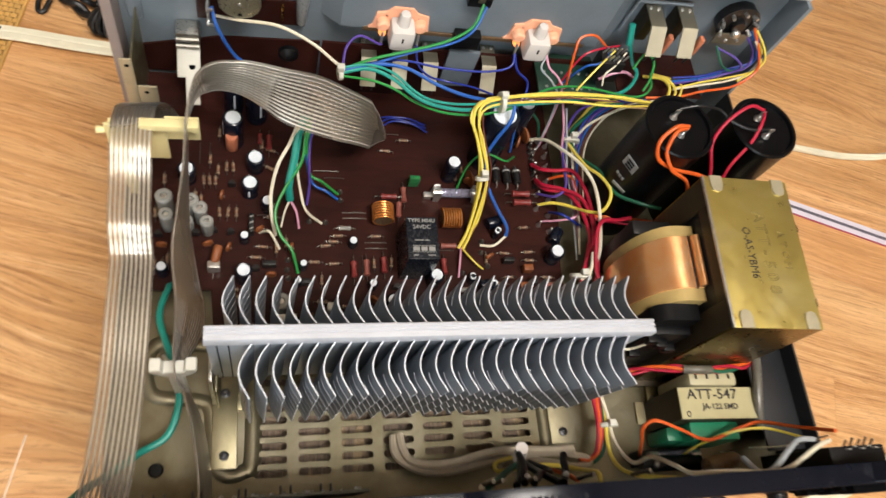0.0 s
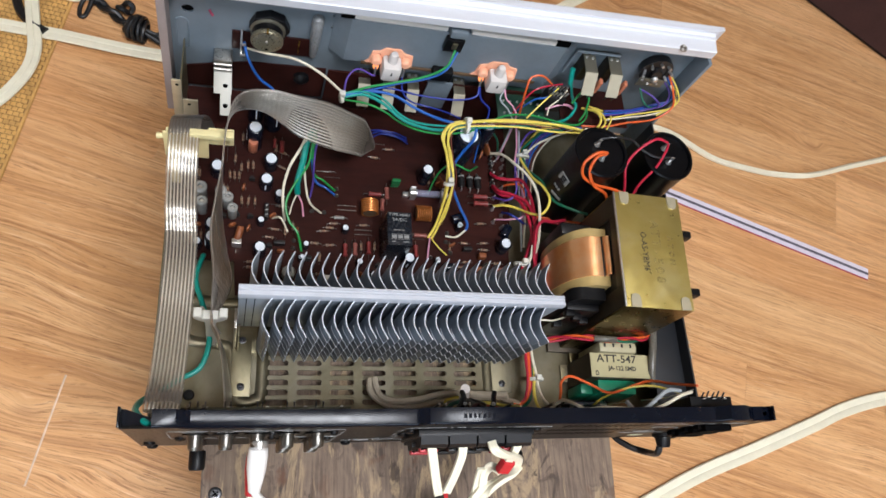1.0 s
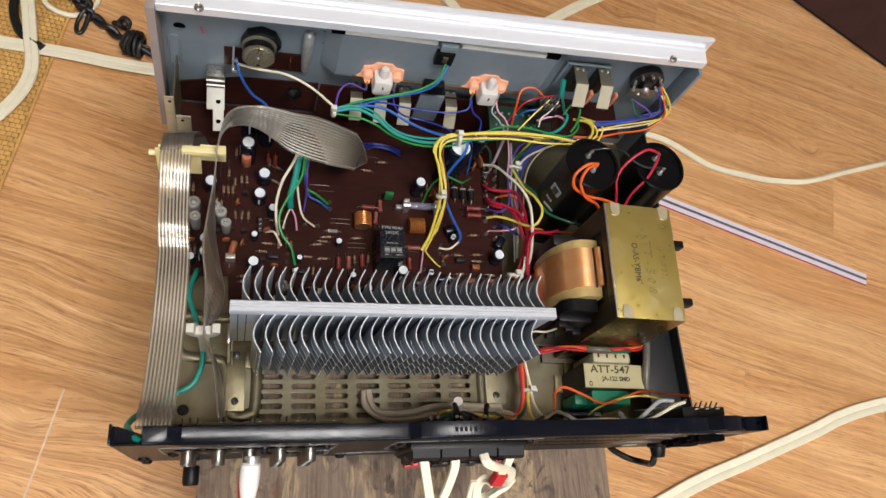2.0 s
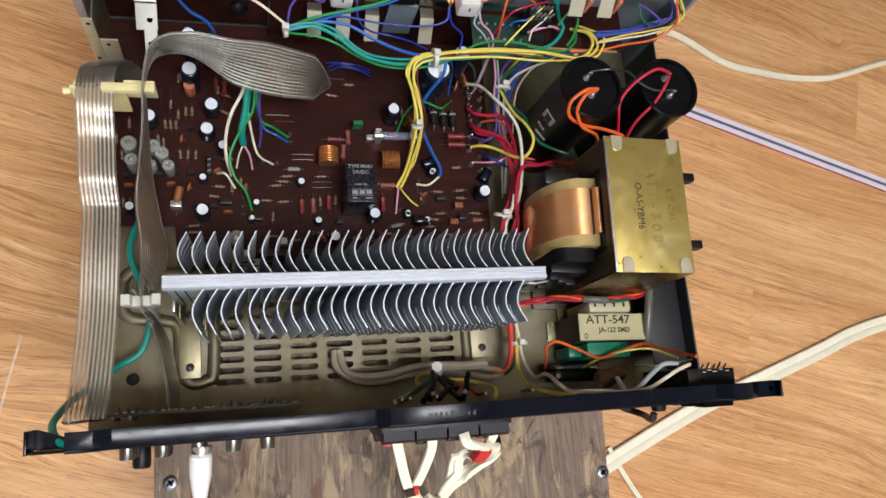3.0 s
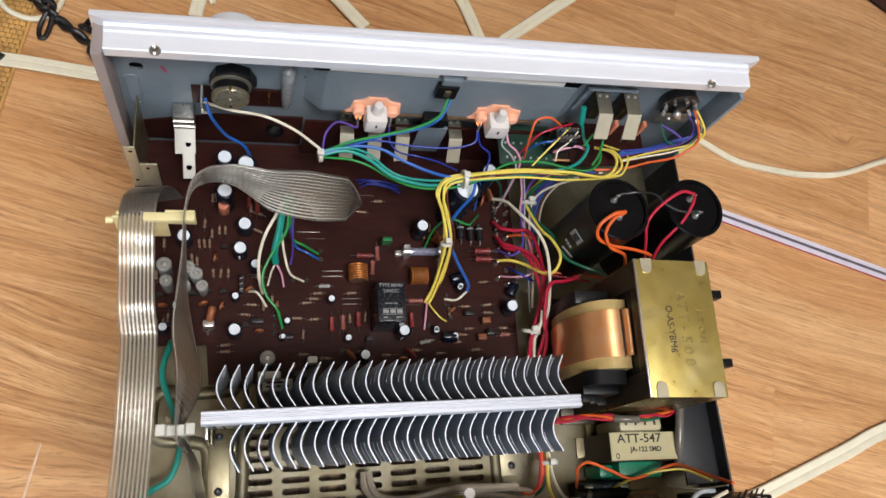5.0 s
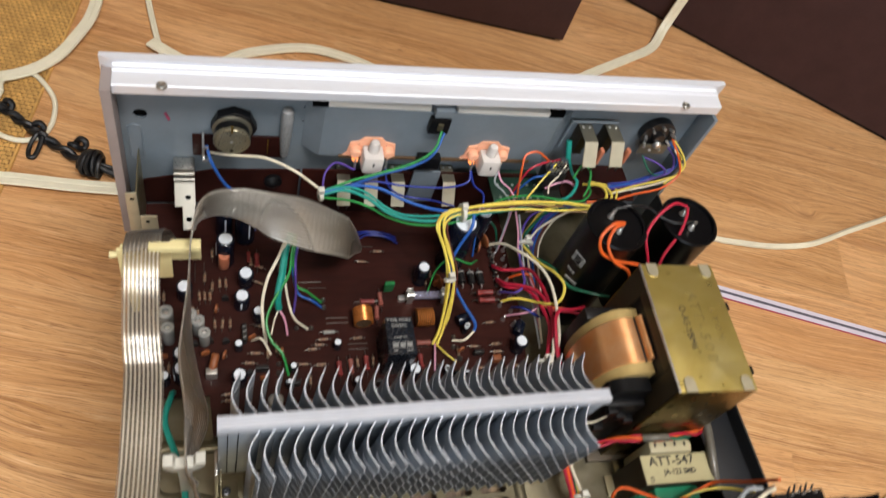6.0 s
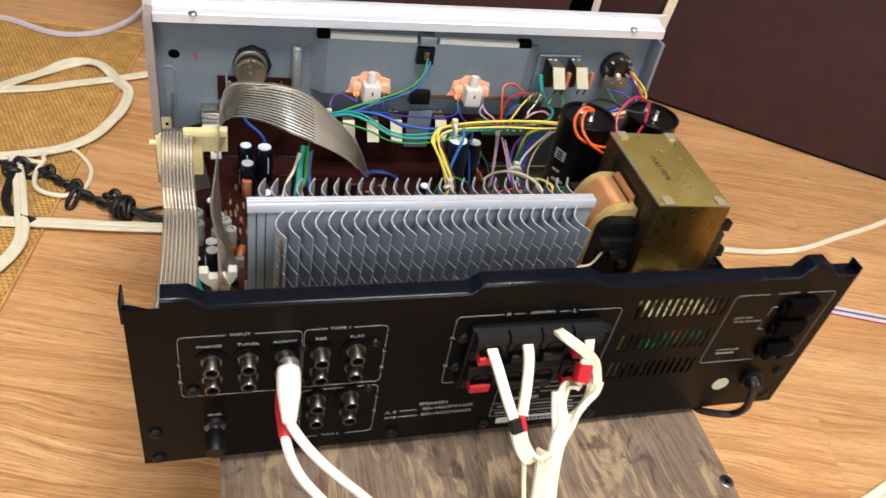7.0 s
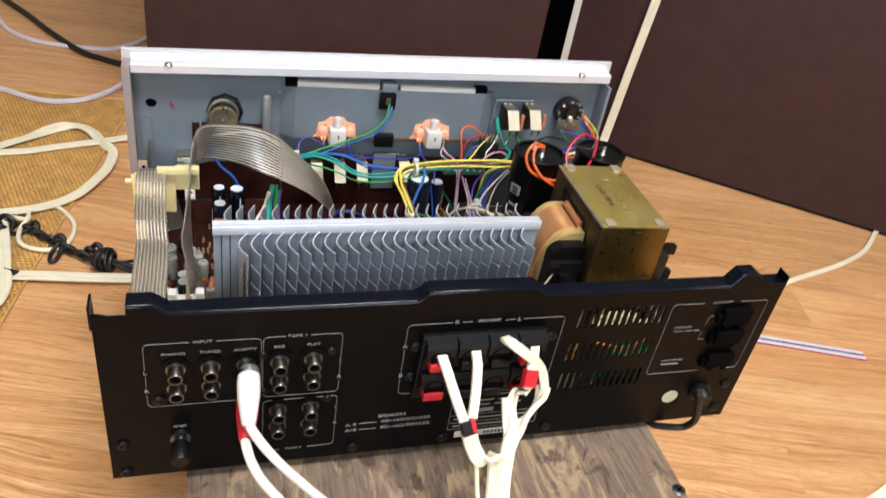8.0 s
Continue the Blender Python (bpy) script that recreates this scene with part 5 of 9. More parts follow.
for i in range(8):
    x = 0.088 + 0.0235 * i
    tr = part("power_transistor", box(x, x + 0.0145, 0.1065, 0.111, 0.017, 0.037, 0.0008), M["white" if i in (0,) else "blackepoxy"], hs, "flat power transistor body")
    for k in range(3):
        part("transistor_leg", rod((x + 0.003 + 0.0042 * k, 0.109, 0.018), (x + 0.003 + 0.0042 * k, 0.112, 0.0122), 0.0006, 6), M["tin"], tr)

# ---- mains transformer ----
mt2 = thing("mains_transformer", (0.345, 0.116, 0.003), "olive-gold mains transformer with copper-banded coil", "transformer")
TX0, TX1, TY0, TY1, TZ = 0.3208, 0.3743, 0.0715, 0.1605, 0.1205
part("core", box(TX0 + 0.0015, TX1 - 0.0015, TY0 + 0.002, TY1 - 0.002, 0.006, TZ - 0.0015, 0.0008), M["blackepoxy"], mt2, "dark laminated core")
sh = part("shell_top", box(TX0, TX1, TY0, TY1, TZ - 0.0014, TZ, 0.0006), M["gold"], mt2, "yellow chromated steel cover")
# same steel as the cover; the darker colour paints in the ends' shade
part("shell_end", box(TX0, TX1, TY0, TY0 + 0.0015, 0.006, TZ - 0.0014, 0.0005), M["bronze"], mt2, "steel end plate, its shade painted in as a darker colour")
part("shell_end", box(TX0, TX1, TY1 - 0.0015, TY1, 0.006, TZ - 0.0014, 0.0005), M["bronze"], mt2, "steel end plate, its shade painted in as a darker colour")
# sides next to the coil take the dark lamination colour, the far one gold
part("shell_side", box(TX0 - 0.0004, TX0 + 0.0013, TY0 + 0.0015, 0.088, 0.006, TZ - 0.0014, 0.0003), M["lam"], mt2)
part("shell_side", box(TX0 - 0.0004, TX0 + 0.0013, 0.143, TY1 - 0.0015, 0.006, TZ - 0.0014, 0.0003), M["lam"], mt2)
part("bright_edge", box(TX0 - 0.0009, TX0 + 0.0004, TY0, TY1, TZ - 0.0012, TZ + 0.0005, 0.0004), M["tin"], mt2, "silver-white bevel strip along the cover")
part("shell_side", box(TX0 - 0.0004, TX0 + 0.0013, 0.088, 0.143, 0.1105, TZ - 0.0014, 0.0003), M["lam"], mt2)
part("shell_side", box(TX1 - 0.0013, TX1 + 0.0004, TY0 + 0.0015, TY1 - 0.0015, 0.06, TZ - 0.0014, 0.0003), M["gold"], mt2)
for x, y in ((TX0 + 0.0075, TY0 + 0.006), (TX1 - 0.0065, TY0 + 0.006), (TX0 + 0.0075, TY1 - 0.006), (TX1 - 0.0065, TY1 - 0.006)):
    sgn = -1 if y < 0.1 else 1
    ring = [(x + 0.84 * px, y + sgn * 0.84 * (py - 0.006) + sgn * 0.006) for px, py in ((-0.0045, 0.0062), (0.0045, 0.0062), (0.0045, -0.001), (0.0034, -0.0045), (0.0, -0.0058), (-0.0034, -0.0045), (-0.0045, -0.001))]
    sheet("corner_clip", [ring], 0.001, Matrix.Translation((0, 0, TZ + 0.0005)), M["clip"], sh, "dull folded corner clip")



def stamped(text, size, x, y, mat_key, stretch=1.0):
    lettering(text, size, Matrix.Translation((x, y, TZ + 0.0001)) @ Matrix.Rotation(radians(-90), 4, "Z"), M[mat_key], sh, "stamped_lettering", stretch=stretch)


def engraved(ch, size, x, y):
    """A punched character: a thin outline sunk in the sheet."""
    cu = bpy.data.curves.new("stamp", "FONT")
    cu.body, cu.size, cu.align_x, cu.align_y, cu.fill_mode, cu.bevel_depth, cu.resolution_u = ch, size, "CENTER", "CENTER", "NONE", 0.00016, 2
    tmp = bpy.data.objects.new("tmp", cu)
    scene.collection.objects.link(tmp)
    me = bpy.data.meshes.new_from_object(tmp.evaluated_get(bpy.context.evaluated_depsgraph_get()))
    bpy.data.objects.remove(tmp)
    bm = bmesh.new()
    bm.from_mesh(me)
    bpy.data.meshes.remove(me)
    bmesh.ops.transform(bm, matrix=Matrix.Translation((x, y, TZ)) @ Matrix.Rotation(radians(-90), 4, "Z"), verts=bm.verts)
    part("stamped_lettering", bm, M["stamp"], sh, smooth=False)


stamped("O-AS-YBM6", 0.0068, 0.3405, 0.1145, "ink", 0.9)
for k, ch in enumerate("ATT-508"):
    engraved(ch, 0.0098, 0.3505, 0.1365 - 0.0072 * k)
for k, ch in enumerate("ATOM"):
    engraved(ch, 0.0058, 0.3622, 0.1265 - 0.0062 * k)


def coil_shell(x_left, y0, y1, z0, z1, xr, r):
    """A coil side: flat at its inner end, rounded off on its outer edge."""
    bm = bmesh.new()
    w = 0.54 * r if r > 0.02 else r
    prof = [(xr, z0)] + [(x_left + w - w * math.cos(a), z0 + r - r * math.sin(a)) for a in [math.pi / 2 * (1 - i / 8) for i in range(9)]] + \
           [(x_left + w - w * math.cos(a), z1 - r + r * math.sin(a)) for a in [math.pi / 2 * i / 8 for i in range(9)]] + [(xr, z1)]
    A = [bm.verts.new((x, y0, z)) for x, z in prof]
    B = [bm.verts.new((x, y1, z)) for x, z in prof]
    bm.faces.new(A), bm.faces.new(B[::-1])
    for k in range(len(prof)):
        bm.faces.new((A[k], A[(k + 1) % len(prof)], B[(k + 1) % len(prof)], B[k]))
    return bm


part("coil", coil_shell(0.2918, 0.0932, 0.1385, 0.02, 0.1003, 0.3215, 0.038), M["tape"], mt2, "beige taped coil winding")
part("flux_band", coil_shell(0.291, 0.1005, 0.1315, 0.019, 0.1011, 0.3165, 0.0388), M["foil"], mt2, "bright copper foil band")
part("foil_edge", box(0.3165, 0.3179, 0.1002, 0.1318, 0.03, 0.1012, 0.0002), M["blackepoxy"], mt2)
part("amber_coil", coil_shell(0.3178, 0.1009, 0.1312, 0.02, 0.1055, 0.3212, 0.003), M["foil"], mt2, "amber varnished winding")
part("bobbin", coil_shell(0.294, 0.0838, 0.0933, 0.022, 0.0945, 0.3195, 0.01), M["plastic"], mt2, "black bobbin cheek")
part("bobbin_block", box(0.293, 0.3195, 0.0785, 0.0847, 0.02, 0.084, 0.002), M["plastic"], mt2, "black terminal block")
part("bobbin", box(0.294, 0.3195, 0.1399, 0.1495, 0.02, 0.0835, 0.002), M["blackepoxy"], mt2, "black bobbin cheek")
for x0, z0 in ((0.292, 0.078), (0.301, 0.07), (0.31, 0.062), (0.294, 0.05)):
    part("bobbin_tag", box(x0, x0 + 0.007, 0.074, 0.0786, z0, z0 + 0.006, 0.0008), M["plastic"], mt2)
part("bobbin", box(0.3738, 0.395, 0.0865, 0.1475, 0.02, 0.084, 0.002), M["blackepoxy"], mt2, "black bobbin cheek")
for y in (0.1, 0.149):
    part("bobbin_lug", box(0.3945, 0.4065, y - 0.003, y + 0.003, 0.0775, 0.086, 0.001), M["plastic"], mt2, "black lug")
for k, z in enumerate((0.03, 0.045, 0.06)):
    part("bobbin_lug", box(0.395, 0.4035, 0.089, 0.095, z, z + 0.008, 0.001), M["plastic"], mt2)
part("mounting_base", box(0.31, 0.3845, 0.068, 0.165, 0.002, 0.006, 0.0005), M["lam"], mt2)

mt2.rotation_euler = (0, 0, radians(-2.3))

# ---- filter capacitors ----
def filter_cap(x, y, r, top, label):
    c0 = thing("filter_capacitor", (x, y, 0.002), label, "capacitor", "filter capacitors")
    body = part("can", lathe((x, y, 0.0021), UP, [(r, 0), (r, top - 0.005), (r * 1.03, top - 0.0035), (r * 1.035, top - 0.0022), (r * 1.0, top - 0.0012), (r * 0.9, top - 0.0012), (r * 0.88, top - 0.0032), (0, top - 0.0032)], 40), M["sleeve"], c0, "black shrink-sleeved can")
    lidz = top - 0.0011
    for dx, dy in ((-0.003, 0.0065), (-0.001, -0.006)):
        t0 = part("terminal", box(x + dx - 0.0015, x + dx + 0.0015, y + dy - 0.0005, y + dy + 0.0005, lidz, lidz + 0.0085, 0.0003), M["tin"], c0, "tinned solder lug")
        part("solder", lathe((x + dx, y + dy, lidz + 0.0008), UP, [(0.0026, 0), (0.0018, 0.002), (0.0009, 0.004), (0, 0.0046)], 10), M["tin"], t0)
    part("strap_screw", lathe((x - r * 0.9, y + r * 0.75, 0.0021), UP, [(0.006, 0), (0.006, 0.004), (0.003, 0.006), (0, 0.006)], 12), M["plastic"], c0)
    return body


fc = filter_cap(0.3235, 0.2, 0.0215, 0.111, "large black filter capacitor with orange wires on top")
filter_cap(0.381, 0.2015, 0.021, 0.1125, "large black filter capacitor with red wires on top")
# printed patch and marks on the sleeve, turned towards the heat sink
for ang, z, w, h, key in ((206, 0.081, 0.0105, 0.0085, "print"), (206, 0.081, 0.0055, 0.0012, "sleeve"), (206, 0.0835, 0.0055, 0.0012, "sleeve"), (206, 0.0785, 0.0055, 0.0012, "sleeve"), (212, 0.0665, 0.0018, 0.0022, "print"),
                          (205, 0.0665, 0.0018, 0.0022, "print"), (198, 0.0665, 0.0018, 0.0022, "print"), (216, 0.0585, 0.0105, 0.0022, "print"), (216, 0.0525, 0.009, 0.0018, "print")):
    a = radians(ang)
    r = 0.0215 + (0.00025 if key == "print" else 0.0006)
    b = part("printed_patch", box(-w * 0.5, w * 0.5, -0.0003, 0.0003, -h * 0.5, h * 0.5), M[key], fc, smooth=False)
    at = Vector((0.3235 + r * math.cos(a), 0.2 + r * math.sin(a), z))
    b.location, b.rotation_euler = at - PLACE[fc.name], (0, 0, a + math.pi / 2)

# ---- small transformer ----
s2 = thing("small_transformer", (0.346, 0.052, 0.003), "small transformer with a pale paper label and green coil", "transformer")
part("core", box(0.3243, 0.3757, 0.0386, 0.0583, 0.0022, 0.0455, 0.0012), M["lam"], s2, "dark laminated core")
lb = part("paper_label", box(0.3248, 0.3752, 0.0391, 0.0578, 0.0455, 0.0459), M["label"], s2, "yellowed paper label", False)
for text, size, x, y, st2 in (("ATT-547", 0.0085, 0.3472, 0.0535, 1.08), ("JA-122 SMD", 0.0048, 0.3515, 0.0462, 1.0), ("O", 0.0055, 0.3295, 0.0418, 0.7)):
    lettering(text, size, Matrix.Translation((x, y, 0.046)), M["ink"], lb, "printed_lettering", stretch=st2, bold=0.00012)
part("bobbin", box(0.3325, 0.3655, 0.0583, 0.0675, 0.008, 0.048, 0.0035), M["bobbin"], s2, "milky bobbin with dark tags")
for i in range(4):
    part("bobbin_tag", box(0.3365 + 0.0074 * i, 0.338 + 0.0074 * i, 0.0625, 0.0655, 0.0478, 0.0484, 0.0002), M["ink"], s2)
part("coil", box(0.3325, 0.3655, 0.0275, 0.0386, 0.006, 0.0395, 0.002), M["greentape"], s2, "green taped coil")
part("coil_sleeve", box(0.322, 0.334, 0.0285, 0.0375, 0.004, 0.03, 0.003), M["greentape"], s2)
part("foot", box(0.318, 0.374, 0.044, 0.058, 0.002, 0.0042, 0.0004), M["brass"], s2)

s2.rotation_euler = (0, 0, radians(-2.0))

# mains fuse and brown suppressor beside it
mf = thing("mains_fuse_holder", (0.33, 0.022, 0.003), "black mains fuse holder with glass fuse", "fuse")
part("base", box(0.308, 0.352, 0.018, 0.0275, 0.0022, 0.014, 0.001), M["plastic"], mf)
part("fuse", rod((0.315, 0.0225, 0.018), (0.345, 0.0225, 0.018), 0.003, 14), M["glass"], mf, "glass fuse tube")
for x in (0.313, 0.341):
    part("fuse_cap", rod((x, 0.0225, 0.018), (x + 0.006, 0.0225, 0.018), 0.0034, 14), M["tin"], mf)
sup = thing("suppressor", (0.354, 0.02, 0.03), "brown dipped suppressor capacitor on its leads", "capacitor")
part("body", lathe((0.332, 0.011, 0.044), (0.027, 0.006, 0.004), [(0, 0), (0.0035, 0.0006), (0.006, 0.003), (0.0065, 0.0075), (0.0056, 0.0155), (0.004, 0.0215), (0.0016, 0.0238), (0, 0.0242)], 20), M["brownDip"], sup, "brown glossy dipped body")
part("lead", tube([(0.345, 0.0195, 0.046), (0.347, 0.019, 0.03), (0.347, 0.0205, 0.014)], 0.0005, 5), M["tin"], sup)
part("lead", tube([(0.361, 0.0205, 0.05), (0.367, 0.0175, 0.075), (0.374, 0.0185, 0.1)], 0.0005, 5), M["tin"], sup)


# ---- main circuit board ----
pcb = thing("circuit_board", (0.15, 0.2, Z0), "brown phenolic circuit board crowded with small components", "circuit board")
sheet("board", [[(0.0062, 0.1345), (0.0545, 0.1345), (0.0565, 0.1075), (0.2775, 0.1075), (0.2785, 0.15), (0.283, 0.19), (0.285, 0.2875), (0.0062, 0.2875)]], 0.0016, Matrix.Translation((0, 0, Z0 - 0.0008)), M["pcb"], pcb, "brown board with faint streaks")
for x, y in ((0.012, 0.145), (0.012, 0.28), (0.28, 0.28), (0.27, 0.113), (0.15, 0.28)):
    part("spacer", lathe((x, y, 0.0019), UP, [(0.003, 0), (0.003, 0.0085)], 10), M["steel"], pcb)


def electrolytic(x, y, r, h, key="navy"):
    c = part("electrolytic", lathe((x, y, Z0), UP, [(r * 0.96, 0), (r, 0.0008), (r, h * 0.14), (r * 0.93, h * 0.18), (r, h * 0.23), (r, h - 0.0012), (r * 0.95, h - 0.0003), (r * 0.86, h), (r * 0.76, h - 0.0003)], 22), M[key], pcb, "dark blue sleeved electrolytic capacitor")
    part("cap_top", lathe((x, y, Z0 + h - 0.0004), UP, [(r * 0.74, 0), (r * 0.72, 0.0007), (0, 0.0007)], 20), M["captop"], c, "pale metal top")
    if r > 0.0035:
        a = (x * 9113) % 6.28
        part("minus_stripe", lathe((x + (r - 0.0007) * math.cos(a), y + (r - 0.0007) * math.sin(a), Z0 + h * 0.3), UP, [(0.0009, 0), (0.0009, h * 0.5)], 8), M["captop"], c)


for x, y, r, h in ((0.0395, 0.2125, 5.5, 14), (0.08, 0.222, 5.6, 14), (0.077, 0.204, 5.4, 14), (0.0385, 0.163, 5.6, 15), (0.074, 0.146, 5.0, 14), (0.0875, 0.193, 4.0, 12), (0.109, 0.153, 2.6, 8), (0.14, 0.1685, 3.0, 8),
                   (0.106, 0.142, 2.1, 8), (0.207, 0.22, 5.2, 21), (0.151, 0.14, 2.9, 8), (0.215, 0.144, 2.6, 8), (0.229, 0.14, 2.6, 8), (0.235, 0.176, 2.5, 9), (0.19, 0.143, 4.8, 14), (0.273, 0.16, 5.3, 14)):
    electrolytic(x, y, r / 1000, h / 1000)
for x, y, r, h in ((0.0665, 0.2405, 6.2, 29), (0.066, 0.266, 6.0, 29), (0.0805, 0.2605, 7.0, 31), (0.233, 0.2355, 10.5, 56), (0.039, 0.1515, 5.6, 17), (0.257, 0.257, 7.0, 40)):
    electrolytic(x, y, r / 1000, h / 1000)
for x, y, r, h in ((0.0285, 0.1895, 5.0, 22), (0.03, 0.179, 4.2, 20), (0.0435, 0.1885, 4.5, 20), (0.0485, 0.1845, 4.4, 18), (0.0525, 0.1765, 4.0, 16), (0.0415, 0.178, 3.4, 14), (0.0955, 0.1255, 5.0, 18)):
    s = part("styrol_capacitor", lathe((x, y, Z0), UP, [(r * 0.9e-3, 0), (r / 1000, 0.001), (r / 1000, h / 1000 - 0.001), (r * 0.8e-3, h / 1000), (r * 0.4e-3, h / 1000), (r * 0.35e-3, h / 1000 - 0.002), (0, h / 1000 - 0.002)], 20), M["film"], pcb, "clear grey film capacitor")
    part("foil_core", lathe((x, y, Z0 + h / 1000 - 0.0021), UP, [(r * 0.3e-3, 0), (r * 0.3e-3, 0.0008), (0, 0.0008)], 12), M["tin"], s)

RES, LEAD = {}, {}


def resistor(x, y, rz, size=1.0, key="res", z=0.0):
    """An axial resistor on two bent leads, turned rz degrees."""
    tag = (size, key)
    L, r = 0.0031 * size, 0.00105 * size
    at = Vector((x, y, Z0 + 0.0009 + r + z))
    if tag not in RES:
        prof = [(r * 0.6, 0), (r * 1.05, L * 0.08), (r * 1.08, L * 0.35), (r * 0.9, L * 0.5), (r * 0.9, L * 1.5), (r * 1.08, L * 1.65), (r * 1.05, L * 1.92), (r * 0.6, L * 2)]
        ob = part("resistor", lathe((at.x - L, at.y, at.z), (1, 0, 0), prof, 12), M[key], pcb)
        drop = 0.0009 + r
        e = L + 0.0022 * size
        bm = tube([(at.x - e, at.y, at.z - drop), (at.x - e, at.y, at.z - 0.0004), (at.x - e + 0.0006, at.y, at.z), (at.x - L * 0.9, at.y, at.z)], 0.00025, 6, 3)
        tube([(at.x + e, at.y, at.z - drop), (at.x + e, at.y, at.z - 0.0004), (at.x + e - 0.0006, at.y, at.z), (at.x + L * 0.9, at.y, at.z)], 0.00025, 6, 3, bm)
        ld = part("lead_wire", bm, M["link"], ob, "tinned leads")
        RES[tag], LEAD[tag] = ob, ld
        ob.rotation_euler = (0, 0, radians(rz))
        LEAD[tag + ("off",)] = PLACE[ld.name] - PLACE[ob.name]
    else:
        ob = again("resistor", RES[tag], at, pcb, radians(rz))
        l2 = new("lead_wire", LEAD[tag].data)
        l2.parent = ob
        l2.location = LEAD[tag + ("off",)]


for x, y in ((0.0625, 0.221), (0.0665, 0.221), (0.049, 0.211), (0.0525, 0.211), (0.056, 0.211), (0.059, 0.189), (0.064, 0.189), (0.069, 0.189), (0.022, 0.188), (0.026, 0.211), (0.0235, 0.154), (0.0275, 0.154), (0.093, 0.165), (0.12, 0.144),
             (0.099, 0.169), (0.153, 0.155), (0.164, 0.156), (0.227, 0.159), (0.0525, 0.226), (0.0445, 0.2), (0.018, 0.2), (0.212, 0.2195), (0.048, 0.1975), (0.104, 0.2335), (0.084, 0.2385)):
    resistor(x, y, 90 + rnd.uniform(-6, 6))
for x, y in ((0.085, 0.166), (0.081, 0.159), (0.131, 0.174), (0.136, 0.18), (0.128, 0.17), (0.123, 0.167), (0.128, 0.155), (0.116, 0.156), (0.068, 0.138), (0.068, 0.1335), (0.155, 0.174), (0.2, 0.1685), (0.241, 0.146), (0.21, 0.138),
             (0.256, 0.182), (0.257, 0.164), (0.257, 0.158), (0.24, 0.163), (0.268, 0.146), (0.269, 0.1415), (0.236, 0.1415), (0.1105, 0.248), (0.178, 0.2465), (0.165, 0.2375), (0.152, 0.2485), (0.12, 0.13), (0.135, 0.127), (0.16, 0.131),
             (0.178, 0.128), (0.2, 0.131), (0.218, 0.128), (0.245, 0.13)):
    resistor(x, y, rnd.uniform(-5, 5))
for x, y, a, k in ((0.14, 0.151, 90, "redbody"), (0.159, 0.154, 90, "redbody"), (0.175, 0.204, 90, "pinkbody"), (0.171, 0.193, 84, "pinkbody"), (0.165, 0.2025, 0, "redbody"), (0.198, 0.153, 90, "redbody"), (0.202, 0.1675, 0, "pinkbody"), (0.0885, 0.2395, 90, "redbody"), (0.148, 0.152, 90, "pinkbody")):
    resistor(x, y, a, 1.75, k)
for y in (0.2055, 0.199):
    resistor(0.256, y, 0, 2.1, "redbody", 0.003)
for x, y in ((0.241, 0.2215), (0.2487, 0.2205), (0.256, 0.2205)):
    d = part("rectifier_diode", lathe((x, y - 0.0055, Z0 + 0.0034), (0, 1, 0), [(0.0022, 0), (0.0028, 0.0006), (0.0028, 0.0105), (0.0022, 0.011)], 16), M["blackepoxy"], pcb, "fat black rectifier diode")
    part("band", lathe((x, y + 0.0028, Z0 + 0.0034), (0, 1, 0), [(0.00285, 0), (0.0029, 0.0002), (0.0029, 0.0012), (0.00285, 0.0014)], 16), M["print"], d)
    part("lead_wire", tube([(x, y - 0.0085, Z0), (x, y - 0.008, Z0 + 0.003), (x, y, Z0 + 0.0034), (x, y + 0.008, Z0 + 0.003), (x, y + 0.0085, Z0)], 0.0005, 6), M["tin"], d)
for x, y, a in ((0.09, 0.147, 0), (0.053, 0.167, 20), (0.027, 0.166, 0), (0.102, 0.165, 80), (0.065, 0.165, 70), (0.083, 0.177, 30), (0.26, 0.2475, 70), (0.221, 0.2155, 10), (0.254, 0.151, 0), (0.25, 0.14, 0), (0.229, 0.16, 30), (0.165, 0.126, 20), (0.19, 0.125, 0), (0.112, 0.12, 40), (0.228, 0.122, 10), (0.06, 0.2, 80)):
    big = 1.5 if (x, y) in ((0.26, 0.2475), (0.221, 0.2155)) else 1.0
    h = 0.0032 * big
    bm = lathe((0, -0.0011, 0), (0, 1, 0), [(h * 0.6, 0), (h * 0.95, 0.0004), (h, 0.0011), (h * 0.95, 0.0018), (h * 0.6, 0.0022)], 16)
    bmesh.ops.rotate(bm, cent=(0, 0, 0), matrix=Matrix.Rotation(radians(a), 3, "Z"), verts=bm.verts)
    bmesh.ops.translate(bm, vec=(x, y, Z0 + h + 0.0006), verts=bm.verts)
    c = part("ceramic_capacitor", bm, M["disc"], pcb, "orange ceramic disc capacitor")
    bm = rod((x - 0.0014, y, Z0), (x - 0.0014, y, Z0 + h * 0.8), 0.0003, 5)
    rod((x + 0.0014, y, Z0), (x + 0.0014, y, Z0 + h * 0.8), 0.0003, 5, bm)
    part("lead_wire", bm, M["tin"], c)
